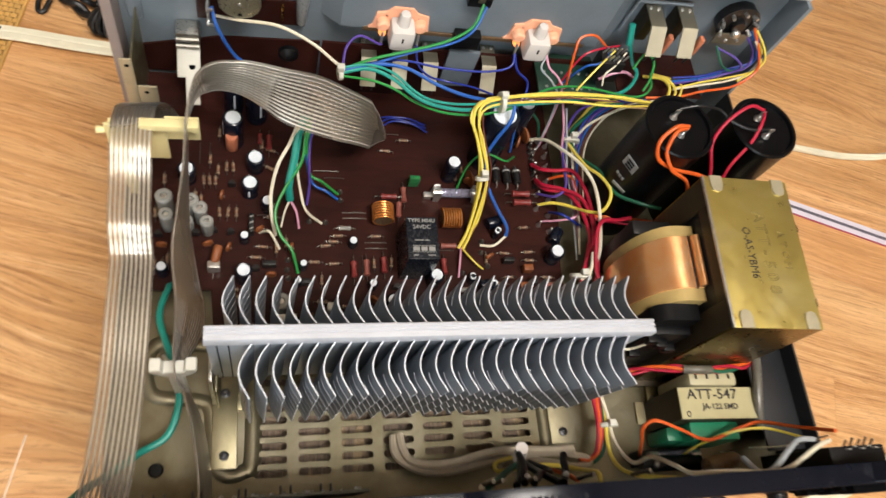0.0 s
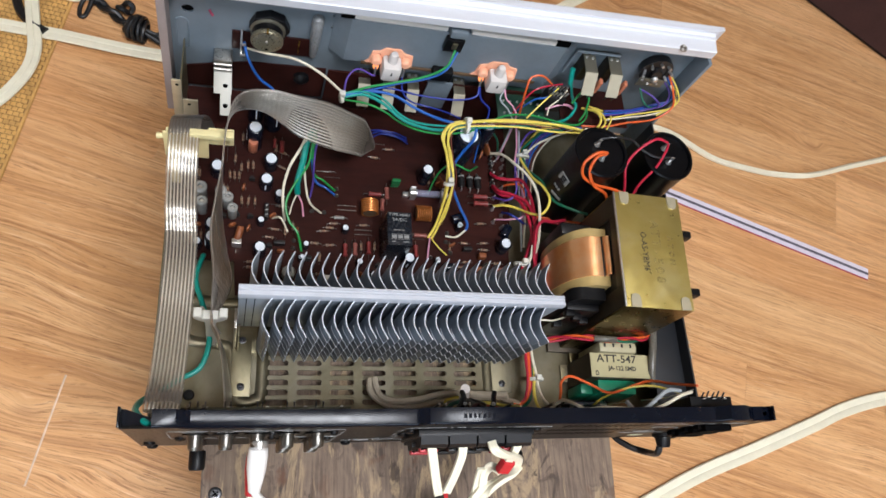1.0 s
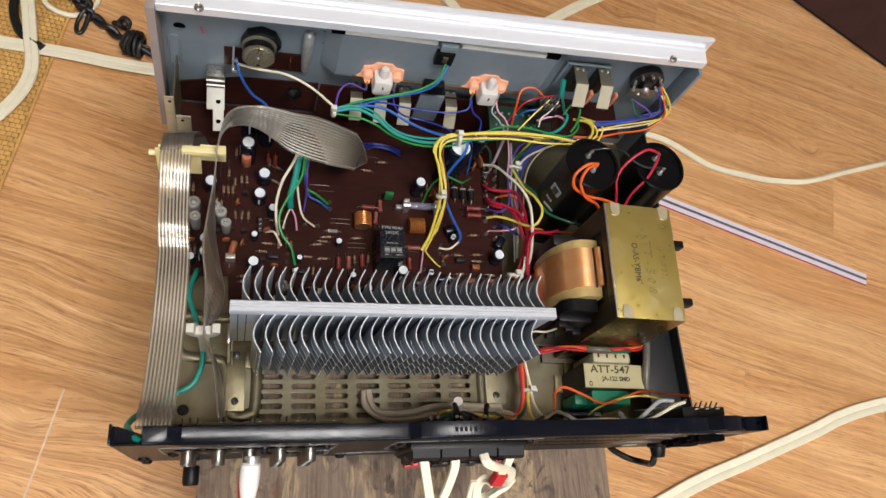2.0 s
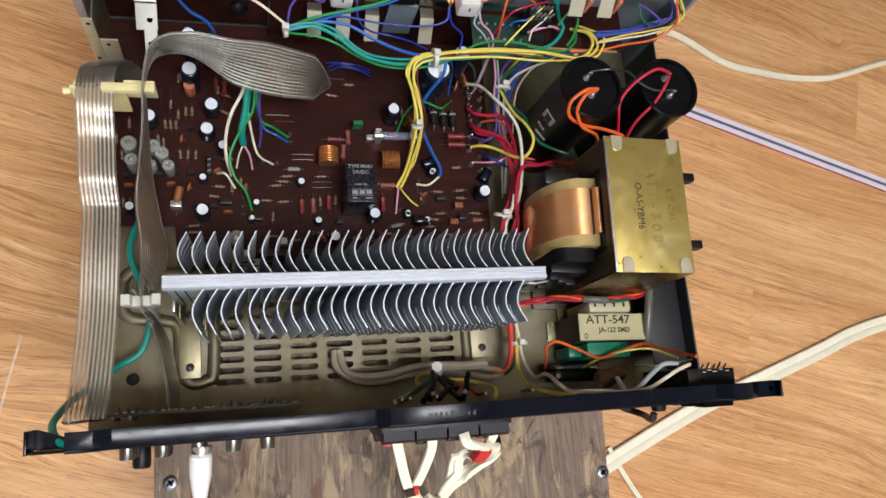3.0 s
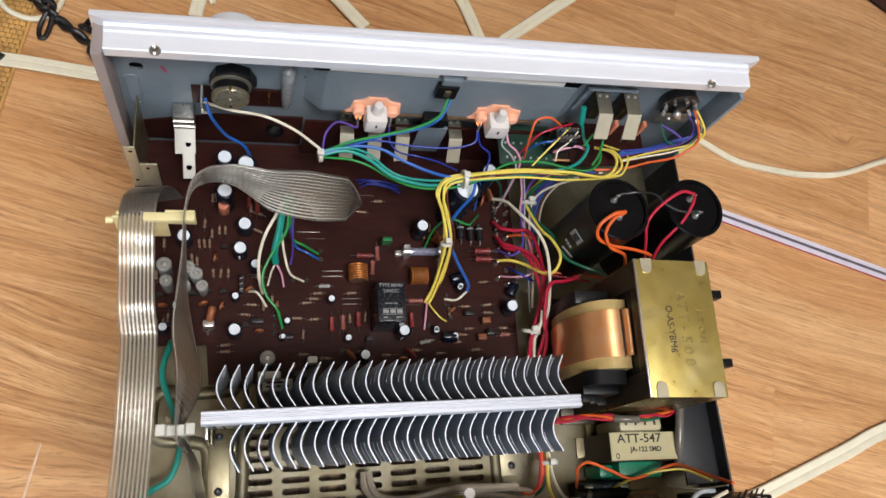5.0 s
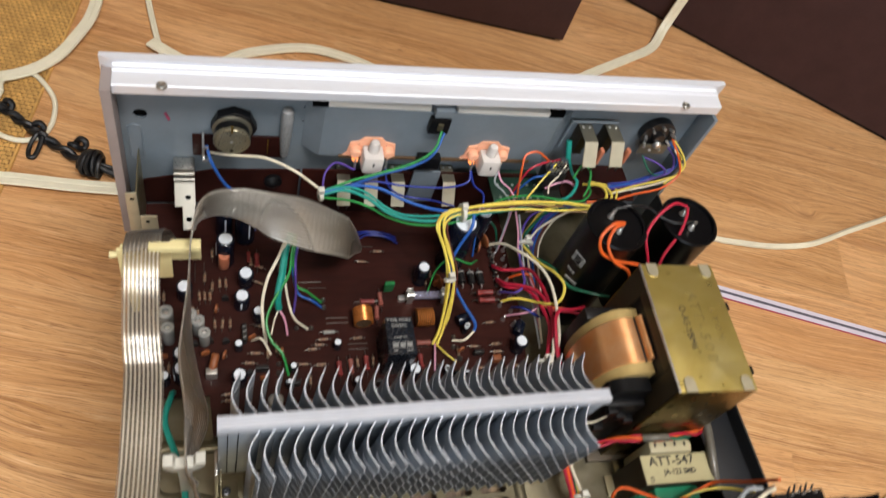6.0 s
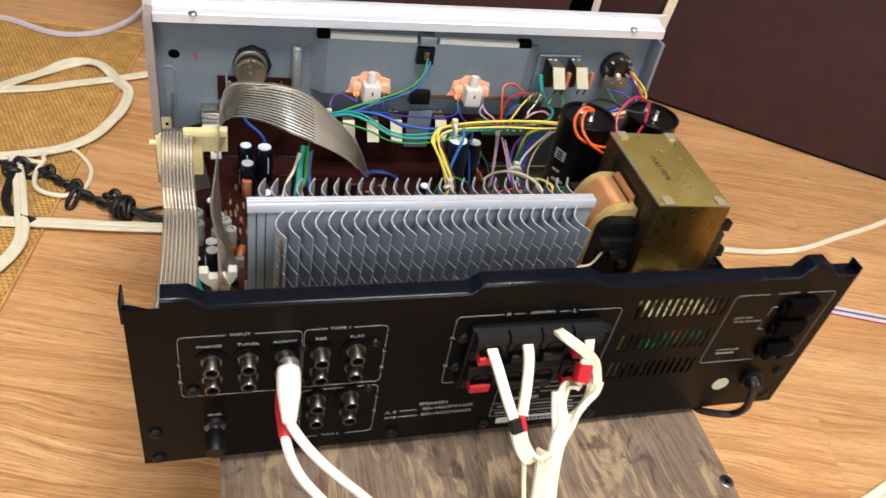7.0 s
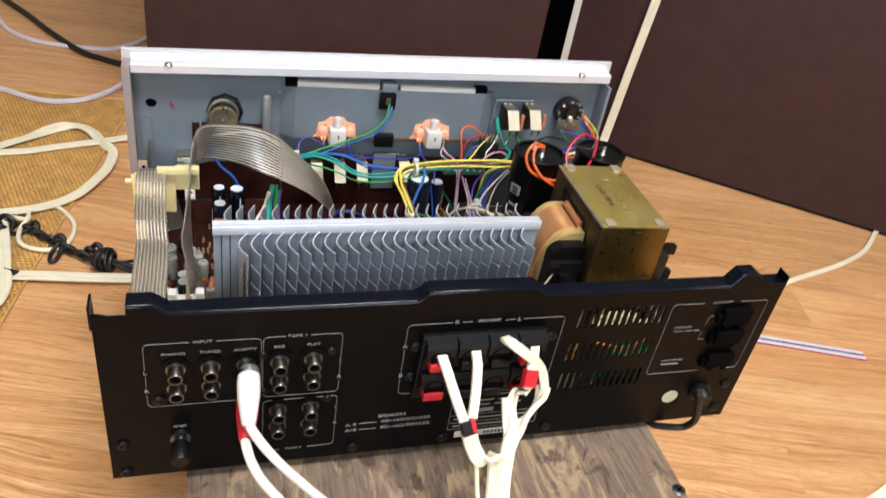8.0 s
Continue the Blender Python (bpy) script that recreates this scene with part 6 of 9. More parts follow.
for x, y, a in ((0.056, 0.176, 0), (0.066, 0.175, 10), (0.046, 0.174, 0), (0.09, 0.154, 0), (0.066, 0.208, 0), (0.025, 0.173, 0), (0.242, 0.157, 0), (0.257, 0.143, 90), (0.166, 0.139, 0), (0.147, 0.131, 10), (0.205, 0.123, 0), (0.126, 0.119, 0), (0.262, 0.121, 0), (0.081, 0.151, 0)):
    bm = bmesh.new()
    seg = [(-0.0023, -0.0012), (0.0023, -0.0012)] + [(0.0023 * math.cos(t * math.pi / 6), -0.0012 + 0.003 * math.sin(t * math.pi / 6)) for t in range(1, 6)]
    lo = [bm.verts.new((px, py, 0.0015)) for px, py in seg]
    hi = [bm.verts.new((px, py, 0.0062)) for px, py in seg]
    bm.faces.new(lo[::-1]), bm.faces.new(hi)
    for k in range(len(seg)):
        bm.faces.new((lo[k], lo[(k + 1) % len(seg)], hi[(k + 1) % len(seg)], hi[k]))
    bmesh.ops.rotate(bm, cent=(0, 0, 0), matrix=Matrix.Rotation(radians(a), 3, "Z"), verts=bm.verts)
    bmesh.ops.translate(bm, vec=(x, y, Z0), verts=bm.verts)
    c = part("transistor", bm, M["blackepoxy"], pcb, "small black transistor", False)
    bm = rod((x - 0.0013, y, Z0), (x - 0.0013, y, Z0 + 0.002), 0.0003, 5)
    rod((x, y, Z0), (x, y, Z0 + 0.002), 0.0003, 5, bm), rod((x + 0.0013, y, Z0), (x + 0.0013, y, Z0 + 0.002), 0.0003, 5, bm)
    part("lead_wire", bm, M["tin"], c)


def jumper(x0, y0, x1, y1):
    part("wire_link", tube([(x0, y0, Z0 - 0.0002), (x0 + 0.03 * (x1 - x0), y0 + 0.03 * (y1 - y0), Z0 + 0.0009), (x1 - 0.03 * (x1 - x0), y1 - 0.03 * (y1 - y0), Z0 + 0.0009), (x1, y1, Z0 - 0.0002)], 0.00024, 5, 3), M["link"], pcb)


for x, y, l in ((0.125, 0.221, 15), (0.13, 0.216, 12), (0.142, 0.191, 14), (0.142, 0.187, 14), (0.087, 0.188, 10), (0.155, 0.17, 13), (0.155, 0.166, 13), (0.2, 0.165, 11), (0.168, 0.2515, 13), (0.125, 0.257, 13), (0.1, 0.264, 12), (0.188, 0.128, 10), (0.105, 0.271, 12), (0.222, 0.137, 9)):
    jumper(x - l / 2000, y, x + l / 2000, y)
for x, y, l in ((0.046, 0.231, 14), (0.052, 0.231, 15), (0.146, 0.153, 15), (0.1375, 0.262, 12), (0.0565, 0.151, 10)):
    jumper(x, y - l / 2000, x, y + l / 2000)
part("film_capacitor", box(0.178, 0.1855, 0.2105, 0.214, Z0 + 0.001, Z0 + 0.0125, 0.0014), M["greenfilm"], pcb, "green dipped film capacitor")
part("film_capacitor", box(0.0945, 0.1015, 0.113, 0.118, Z0 + 0.001, Z0 + 0.011, 0.0014), M["greenfilm"], pcb, "green dipped film capacitor")
part("film_capacitor", box(0.1225, 0.129, 0.1225, 0.1275, Z0 + 0.001, Z0 + 0.009, 0.0012), M["white"], pcb, "white boxed capacitor")
electrolytic(0.1612, 0.1262, 0.0042, 0.016)
# relay
RY = -0.0022
rl = part("relay", box(0.1672, 0.1866, 0.1432 + RY, 0.171 + RY, Z0, 0.0455, 0.0008), M["relay"], pcb, "glossy black relay with white print")
for text, size, y in (("TYPE MS4U", 0.0034, 0.1685), ("24VDC", 0.0036, 0.1643)):
    lettering(text, size, Matrix.Translation((0.1769, y + RY, 0.0456)), M["print"], rl, "printed_lettering", bold=0.00006)
for x0, x1, y0, y1 in ((0.1722, 0.1775, 0.1553, 0.156), (0.1783, 0.181, 0.1553, 0.156), (0.1702, 0.1845, 0.1519, 0.1522), (0.1702, 0.1845, 0.1478, 0.1481), (0.1706, 0.1745, 0.1487, 0.1513), (0.1755, 0.1792, 0.1487, 0.1513), (0.1802, 0.184, 0.1487, 0.1513), (0.1707, 0.1735, 0.1455, 0.1462), (0.1795, 0.184, 0.1455, 0.1462)):
    part("printed_bar", box(x0, x1, y0 + RY, y1 + RY, 0.0455, 0.0457), M["print"], rl, smooth=False)


def choke(x, y, along_x, n, r, length):
    ax = Vector((1, 0, 0)) if along_x else Vector((0, 1, 0))
    sd = Vector((0, 1, 0)) if along_x else Vector((1, 0, 0))
    c0 = Vector((x, y, Z0 + r + 0.0022))
    c = part("choke_coil", lathe(c0 - ax * length * 0.48, ax, [(0, 0), (r * 0.84, 0), (r * 0.84, length * 0.96), (0, length * 0.96)], 14), M["brownDip"], pcb, "copper wire choke coil")
    for i in range(n):
        o = c0 + ax * (length * (i / (n - 1) - 0.5))
        ring = [o + ax * (length / n * t / 17) + sd * (r * math.cos(t * math.pi / 8)) + Vector((0, 0, r * math.sin(t * math.pi / 8))) for t in range(17)]
        part("turn", tube(ring, length / n * 0.4, 7, 2), M["copper"], c)


choke(0.1594, 0.1866, False, 7, 0.0066, 0.0105)
choke(0.2037, 0.1851, True, 8, 0.0062, 0.0115)
# row of wiring pins along the board's edge
for k in range(9):
    py = 0.2145 + 0.0046 * k
    wp = part("wiring_pin", lathe((0.2692 + 0.0006 * (k % 2), py, Z0), UP, [(0.0016, 0), (0.0016, 0.0012), (0.0011, 0.0016), (0.0011, 0.0048)], 10), M["blackepoxy"], pcb, "black-based wiring pin")
    part("pin_solder", lathe((0.2692 + 0.0006 * (k % 2), py, Z0 + 0.0048), UP, [(0.0013, 0), (0.001, 0.0014), (0, 0.0021)], 8), M["link"], wp)
# board fuse in its clips
fu = part("fuse", rod((0.197, 0.2045, 0.0185), (0.2225, 0.2045, 0.0185), 0.0031, 16), M["glass"], pcb, "glass fuse")
for x in (0.194, 0.2205):
    part("fuse_cap", rod((x, 0.2045, 0.0185), (x + 0.0058, 0.2045, 0.0185), 0.0034, 16), M["tin"], fu)
    for y in (0.2008, 0.2076):
        part("fuse_clip", box(x + 0.0005, x + 0.005, y, y + 0.0006, Z0, 0.0235, 0.0002), M["tin"], fu)
part("clip_tail", box(0.1885, 0.194, 0.2025, 0.2065, Z0, Z0 + 0.004, 0.0008), M["tin"], fu)
# salmon axial capacitor standing by the electrolytics, and an orange one leaning on a metal block
part("axial_capacitor", lathe((0.0655, 0.2365, Z0), (0, -0.12, 1), [(0.0035, 0), (0.0038, 0.0008), (0.0038, 0.0162), (0.0033, 0.0172), (0.001, 0.0172)], 18), M["orangecap"], pcb, "salmon axial capacitor on end")
part("leaning_capacitor", lathe((0.0572, 0.1535, Z0 + 0.0068), (0.25, 1, 0.35), [(0.0022, 0), (0.0027, 0.0008), (0.0027, 0.0095), (0.002, 0.0105)], 14), M["disc"], pcb, "orange capacitor leaning on a metal block")
part("metal_block", box(0.0532, 0.0605, 0.1495, 0.154, Z0, Z0 + 0.0085, 0.0008), M["tin"], pcb)
zg = part("coded_component", box(0.0765, 0.0797, 0.1735, 0.1865, Z0, Z0 + 0.0075, 0.001), M["blackepoxy"], pcb, "black component with white marks")
for k in range(3):
    part("white_mark", box(0.0768, 0.0794, 0.1755 + 0.004 * k, 0.1762 + 0.004 * k, Z0 + 0.0075, Z0 + 0.0077, turn=25), M["print"], zg, smooth=False)
for x, y, a in ((0.2775, 0.175, 60), (0.235, 0.1845, 20), (0.225, 0.1395, 0)):
    d = Vector((math.cos(radians(a)), math.sin(radians(a)), 0))
    o = Vector((x, y, Z0 + 0.0045)) - d * 0.0055
    c = part("electrolytic", lathe(o, d, [(0.0036, 0), (0.004, 0.0006), (0.004, 0.0098), (0.0033, 0.011), (0, 0.011)], 18), M["navy"], pcb, "dark blue electrolytic lying down")
    part("cap_top", lathe(o + d * 0.0109, d, [(0.0031, 0), (0.003, 0.0004), (0, 0.0004)], 14), M["captop"], c)
for i, (x, y) in enumerate(((0.272, 0.242), (0.28, 0.239), (0.271, 0.231), (0.279, 0.23), (0.27, 0.22), (0.278, 0.218), (0.27, 0.208), (0.278, 0.204), (0.268, 0.197), (0.276, 0.192), (0.268, 0.185), (0.275, 0.18), (0.277, 0.2515), (0.282, 0.2475))):
    s = part("solder_post", lathe((x, y, Z0), UP, [(0.0019, 0), (0.0016, 0.0012), (0.0008, 0.003), (0.0007, 0.0062), (0, 0.0066)], 10), M["tin"], pcb, "tinned post with solder")
sheet("front_strip", [[(0.0062, 0.0), (0.1185, 0.0), (0.1185, 0.04), (0.058, 0.038), (0.0062, 0.024)]], 0.0012, Matrix.Translation((0, 0.2895, Z0 + 0.0008)) @ BACK, M["pcb"], pcb, "low upright brown board along the front")
part("front_strip", box(0.119, 0.31, 0.2815, 0.2832, Z0, 0.062, 0.0003), M["pcb"], pcb, "upright brown board along the front")

for x, y, r, h in ((0.0741, 0.1707, 3.0, 9), (0.1055, 0.142, 2.6, 7), (0.0283, 0.1495, 3.6, 11), (0.215, 0.1451, 2.5, 8), (0.2358, 0.177, 2.6, 9)):
    electrolytic(x, y, r / 1000, h / 1000)
for x, y in ((0.254, 0.1511), (0.2497, 0.1387)):
    part("film_capacitor", box(x - 0.0032, x + 0.0032, y - 0.0022, y + 0.0022, Z0 + 0.001, Z0 + 0.0075, 0.0008), M["disc"], pcb, "orange-brown boxed capacitor")
for x, y, wd in ((0.0888, 0.1536, 0.0085), (0.1103, 0.142, 0.006), (0.2567, 0.1418, 0.0062), (0.2416, 0.1569, 0.0075)):
    part("transistor", box(x - wd / 2, x + wd / 2, y - 0.0016, y + 0.0016, Z0 + 0.0012, Z0 + 0.0072, 0.0007), M["blackepoxy"], pcb, "black flat transistor")
for x, y, a, k in ((0.0827, 0.2424, 90, "redbody"), (0.2686, 0.1406, 5, "pinkbody"), (0.2072, 0.1368, 8, "film"), (0.1354, 0.1792, 0, "film")):
    resistor(x, y, a, 1.3, k)
for x, y, a in ((0.0576, 0.2459, 90), (0.0895, 0.2344, -20), (0.0894, 0.2209, -25), (0.2314, 0.1361, 0), (0.2168, 0.2254, 90), (0.0575, 0.2185, 90), (0.0905, 0.1862, 0), (0.0372, 0.1585, 90), (0.0305, 0.1575, 90)):
    resistor(x, y, a)
for x, y in ((0.2652, 0.2523), (0.2204, 0.2153)):
    c = part("ceramic_capacitor", lathe((x - 0.001, y, Z0 + 0.0068), (1, 0.3, 0), [(0.0036, 0), (0.0056, 0.0005), (0.006, 0.0012), (0.0056, 0.002), (0.0036, 0.0025)], 18), M["disc"], pcb, "large orange-brown ceramic disc")
# solder eyes where wires enter the board
for x, y in ((0.1, 0.158), (0.0995, 0.1515), (0.1, 0.146), (0.1135, 0.1845), (0.1235, 0.184), (0.1335, 0.206), (0.1335, 0.2), (0.226, 0.172), (0.2245, 0.164), (0.228, 0.1545), (0.2105, 0.1495), (0.0855, 0.1775)):
    part("solder_eye", lathe((x, y, Z0), UP, [(0.0019, 0), (0.0015, 0.0014), (0.0007, 0.003), (0, 0.0034)], 10), M["link"], pcb, "dull solder post")
ce = part("cement_resistor", box(0.0925, 0.112, 0.105, 0.1125, Z0 + 0.0008, Z0 + 0.0098, 0.0006), M["white"], pcb, "white ceramic block resistor")
for x0, x1, y in ((0.095, 0.1075, 0.1102), (0.0945, 0.1, 0.1075), (0.1015, 0.1095, 0.1075)):
    part("printed_bar", box(x0, x1, y - 0.0006, y + 0.0006, Z0 + 0.0098, Z0 + 0.01), M["ink"], ce, smooth=False)
for x, y in ((0.1525, 0.127), (0.195, 0.127)):
    part("ceramic_capacitor", lathe((x - 0.001, y, Z0 + 0.0068), (0.7, 0.7, 0), [(0.003, 0), (0.0047, 0.0005), (0.005, 0.0012), (0.0047, 0.002), (0.003, 0.0025)], 18), M["redbody" if x > 0.17 else "disc"], pcb, "large orange-brown ceramic disc")
for ob in pcb.children:
    if ob.name.split(".")[0] not in ("board", "relay", "spacer", "front_strip"):
        ob.location += Vector((-0.0011, -0.0041, 0))

# ---- cream wiring stand and nylon clip ----
cs = thing("wiring_stand", (0.027, 0.195, Z0), "cream plastic stand carrying the ribbon cable", "cable stand")
part("plate", box(0.0035, 0.0335, 0.1955, 0.1972, 0.0585, 0.0905, 0.0005), M["cream"], cs)
part("plate", box(0.0335, 0.0505, 0.1965, 0.1982, 0.0775, 0.0975, 0.0005), M["cream"], cs)
part("ledge", box(0.0215, 0.0505, 0.1915, 0.1965, 0.0925, 0.0975, 0.0006), M["cream"], cs, "cream cross bar over the ribbon")
part("peg", lathe((0.0035, 0.196, 0.085), (-1, 0, 0), [(0.002, 0), (0.0022, 0.004), (0, 0.0045)], 10), M["cream"], cs)
part("post", box(0.0055, 0.0115, 0.1972, 0.2, Z0, 0.0905, 0.0006), M["cream"], cs)
nc = thing("nylon_clip", (0.042, 0.073, 0.0021), "white nylon cable clip standing on the tray", "cable clip")
part("stem", box(0.0385, 0.0455, 0.0705, 0.0755, 0.0021, 0.066, 0.0012), M["white"], nc)
bm = bmesh.new()
prof = [(0.0315, 0.0785), (0.0315, 0.074), (0.0345, 0.0695), (0.0395, 0.0655), (0.0455, 0.0655), (0.0505, 0.0695), (0.053, 0.074), (0.053, 0.0785), (0.0478, 0.0785), (0.0472, 0.0735), (0.0375, 0.0735), (0.0368, 0.0785)]
A = [bm.verts.new((x, 0.0695, z)) for x, z in prof]
B = [bm.verts.new((x, 0.076, z)) for x, z in prof]
bm.faces.new(A[::-1]), bm.faces.new(B)
for k in range(len(prof)):
    bm.faces.new((A[k], A[(k + 1) % len(prof)], B[(k + 1) % len(prof)], B[k]))
bmesh.ops.recalc_face_normals(bm, faces=bm.faces[:])
bmesh.ops.bevel(bm, geom=bm.edges[:], offset=0.0005, segments=1, affect="EDGES")
part("jaw", bm, M["white"], nc, "forked white jaw")


# ---- ribbon cables: clear vinyl over bare conductors ----
def ribbon(at, label, pts, ways, width, n, narrow=()):
    rb = thing("ribbon_cable", at, label, "ribbon cable", "ribbon cables")
    ins = part("insulation", strap(pts, ways, width, 0.0009, 0.0, 8, narrow=narrow), M["vinyl"], rb, "clear grey vinyl strip")
    line, sd = smooth_path(pts, 8), smooth_path(ways, 8)
    for k in range(n):
        o = (k + 0.5) / n - 0.5
        bm = bmesh.new()
        rows = []
        for i, c in enumerate(line):
            d = (line[min(i + 1, len(line) - 1)] - line[max(i - 1, 0)]).normalized()
            s = (sd[i] - d * sd[i].dot(d)).normalized()
            u = d.cross(s)
            p = c + s * (o * width * 0.95 * narrowed(narrow, len(pts), i / 8))
            rows.append([bm.verts.new(p + 0.0005 * (math.cos(t * math.pi / 3) * s + math.sin(t * math.pi / 3) * u)) for t in range(6)])
        for A, B in zip(rows, rows[1:]):
            for t in range(6):
                bm.faces.new((A[t], A[(t + 1) % 6], B[(t + 1) % 6], B[t]))
        bm.faces.new(rows[0][::-1]), bm.faces.new(rows[-1])
        part("conductor", bm, M["ribwire"], rb)
    return rb


X = Vector((1, 0, 0))
ribbon((0.02, 0.02, 0.1), "flat clear ribbon cable running along the tray edge", [(0.0195, 0.006, 0.098), (0.0195, 0.009, 0.1005), (0.0203, 0.028, 0.0905), (0.021, 0.065, 0.0825), (0.0215, 0.1, 0.084), (0.0207, 0.124, 0.0795), (0.02, 0.1315, 0.081), (0.0193, 0.141, 0.0857), (0.0188, 0.15, 0.0868), (0.0182, 0.163, 0.0862), (0.018, 0.171, 0.088), (0.018, 0.1805, 0.0928), (0.018, 0.189, 0.0945), (0.018, 0.2, 0.0925), (0.0185, 0.214, 0.083), (0.0215, 0.231, 0.055), (0.027, 0.24, 0.013)],
       [Vector((1, 0, -0.12))] * 13 + [X, Vector((1, 0.05, 0)), Vector((1, 0.1, 0)), Vector((1, 0.15, 0))], 0.0205, 9)
ribbon((0.05, 0.02, 0.003), "clear ribbon cable twisting up from the tray and over the board",
       [(0.0565, 0.011, 0.034), (0.0555, 0.028, 0.036), (0.0515, 0.05, 0.046), (0.0435, 0.068, 0.066), (0.0425, 0.0745, 0.0705), (0.0475, 0.104, 0.064), (0.044, 0.128, 0.0625), (0.042, 0.152, 0.0655), (0.0435, 0.178, 0.082), (0.0455, 0.199, 0.1), (0.0525, 0.2135, 0.1075), (0.069, 0.2185, 0.106), (0.0955, 0.2105, 0.104), (0.124, 0.2145, 0.0845), (0.1465, 0.2235, 0.06), (0.1605, 0.232, 0.032)],
       [Vector(v) for v in ((-0.14, -0.3, 0.94), (-0.14, -0.3, 0.94), (0, -0.6, 0.8), (0.25, -0.5, 0.8), (0.02, 0, 1), (-0.42, 0.14, 0.9), (-0.35, -0.05, 0.9), (-0.17, -0.35, 0.9), (0, -0.5, 0.84), (0.05, -0.4, 0.9), (0, -0.2, 1), (0, -0.05, 1), (0.05, 0.4, 0.9), (0.05, 0.85, 0.5), (0.2, 0.9, 0.1), (0.5, 0.7, -0.4))], 0.0315, 14, narrow=(1, 0.95, 0.08))


# ---- wiring inside ----
def loom(name, at, label):
    return thing(name, at, label, "wiring", "looms of coloured wire")


def wire(parent, key, pts, r=0.0011, label=""):
    part("wire", tube(pts, r * (0.66 if key in ("yellow", "red", "ivory", "teal") else 0.76) if r < 0.0025 else r * 0.8, 8, 6), M["w_" + key], parent, label or key.replace("greyw", "grey").replace("dk", "dark ") + " insulated wire")


def moved(pts, dx=0.0, dy=0.0, dz=0.0):
    """A neighbouring wire: the same line, shifted, wandering a little."""
    n = len(pts)
    return [(x + dx + 0.0008 * math.sin(3.1 * i + dx * 900), y + dy + 0.0008 * math.cos(2.3 * i + dy * 700), z + dz) for i, (x, y, z) in enumerate(pts)]


def tie(parent, c, axis, r, key="white"):
    t0 = part("cable_tie", lathe(Vector(c) - Vector(axis).normalized() * 0.0014, axis, [(r, 0), (r * 1.08, 0.0004), (r * 1.08, 0.0024), (r, 0.0028)], 16), M[key], parent, "white nylon cable tie")
    part("tie_head", box(c[0] - 0.0022, c[0] + 0.0022, c[1] - 0.002, c[1] + 0.002, c[2] + r * 0.8, c[2] + r * 0.8 + 0.0045, 0.0006), M[key], t0)


main = loom("wiring_loom", (0.23, 0.237, 0.07), "yellow, green and blue wire loom tied across the board")
ya = [(0.209, 0.165, 0.0135), (0.216, 0.178, 0.02), (0.220, 0.201, 0.045), (0.216, 0.218, 0.058), (0.211, 0.227, 0.068), (0.214, 0.235, 0.076), (0.231, 0.239, 0.079), (0.267, 0.244, 0.080), (0.303, 0.244, 0.080), (0.334, 0.241, 0.080), (0.347, 0.252, 0.079), (0.346, 0.263, 0.077), (0.336, 0.270, 0.070)]
yb = [(0.212, 0.166, 0.0135), (0.222, 0.182, 0.022), (0.224, 0.201, 0.045), (0.219, 0.217, 0.060), (0.2145, 0.226, 0.069), (0.219, 0.234, 0.0735), (0.235, 0.237, 0.0765), (0.272, 0.240, 0.077), (0.307, 0.239, 0.077), (0.345, 0.243, 0.077), (0.355, 0.250, 0.077), (0.359, 0.263, 0.075), (0.344, 0.274, 0.0685)]
wire(main, "yellow", ya, 0.0017), wire(main, "yellow", moved(ya, 0.0026, -0.001, 0.0012), 0.0014)
wire(main, "yellow", yb, 0.0012), wire(main, "yellow", moved(yb[1:9], -0.0045, 0.0035, 0.0005), 0.0012), wire(main, "brown", moved(yb[:9], 0.0015, 0.002, 0.0012), 0.0007)
wire(main, "yellow", [(0.2115, 0.1655, 0.0135), (0.214, 0.159, 0.017), (0.219, 0.153, 0.017), (0.2245, 0.151, 0.0125)], 0.001)
wire(main, "pink", [(0.2105, 0.165, 0.014), (0.2085, 0.156, 0.017), (0.2075, 0.145, 0.0125)], 0.001)
bl = [(0.2351, 0.2325, 0.0800), (0.2342, 0.2265, 0.0720), (0.2277, 0.2206, 0.0580), (0.2234, 0.2135, 0.0460), (0.2260, 0.2033, 0.0360), (0.2333, 0.1898, 0.0280), (0.2412, 0.1774, 0.0220), (0.2411, 0.1724, 0.0180)]
wire(main, "blue", bl, 0.0016)
wire(main, "ivory", [(0.2411, 0.1724, 0.018), (0.2328, 0.1664, 0.016), (0.2245, 0.168, 0.0125)], 0.0013)
te = [(0.127, 0.250, 0.077), (0.145, 0.255, 0.077), (0.161, 0.252, 0.073), (0.176, 0.244, 0.067), (0.189, 0.239, 0.066), (0.208, 0.235, 0.069), (0.230, 0.237, 0.074), (0.269, 0.242, 0.074), (0.311, 0.250, 0.076), (0.325, 0.263, 0.079), (0.322, 0.272, 0.082), (0.314, 0.281, 0.099)]
wire(main, "teal", te, 0.0019), wire(main, "teal", moved(te[:7], 0, 0.002, 0.002), 0.0013)
gt = [(0.128, 0.251, 0.074), (0.150, 0.253, 0.068), (0.165, 0.250, 0.064), (0.177, 0.245, 0.060), (0.194, 0.237, 0.062), (0.215, 0.234, 0.066), (0.238, 0.238, 0.070), (0.262, 0.251, 0.074), (0.287, 0.253, 0.076), (0.319, 0.246, 0.0785), (0.332, 0.252, 0.080), (0.338, 0.268, 0.076)]
wire(main, "green", gt, 0.0011)
lg = [(0.127, 0.251, 0.078), (0.150, 0.258, 0.078), (0.170, 0.258, 0.076), (0.188, 0.251, 0.072), (0.205, 0.244, 0.072), (0.22, 0.239, 0.075), (0.234, 0.241, 0.073)]
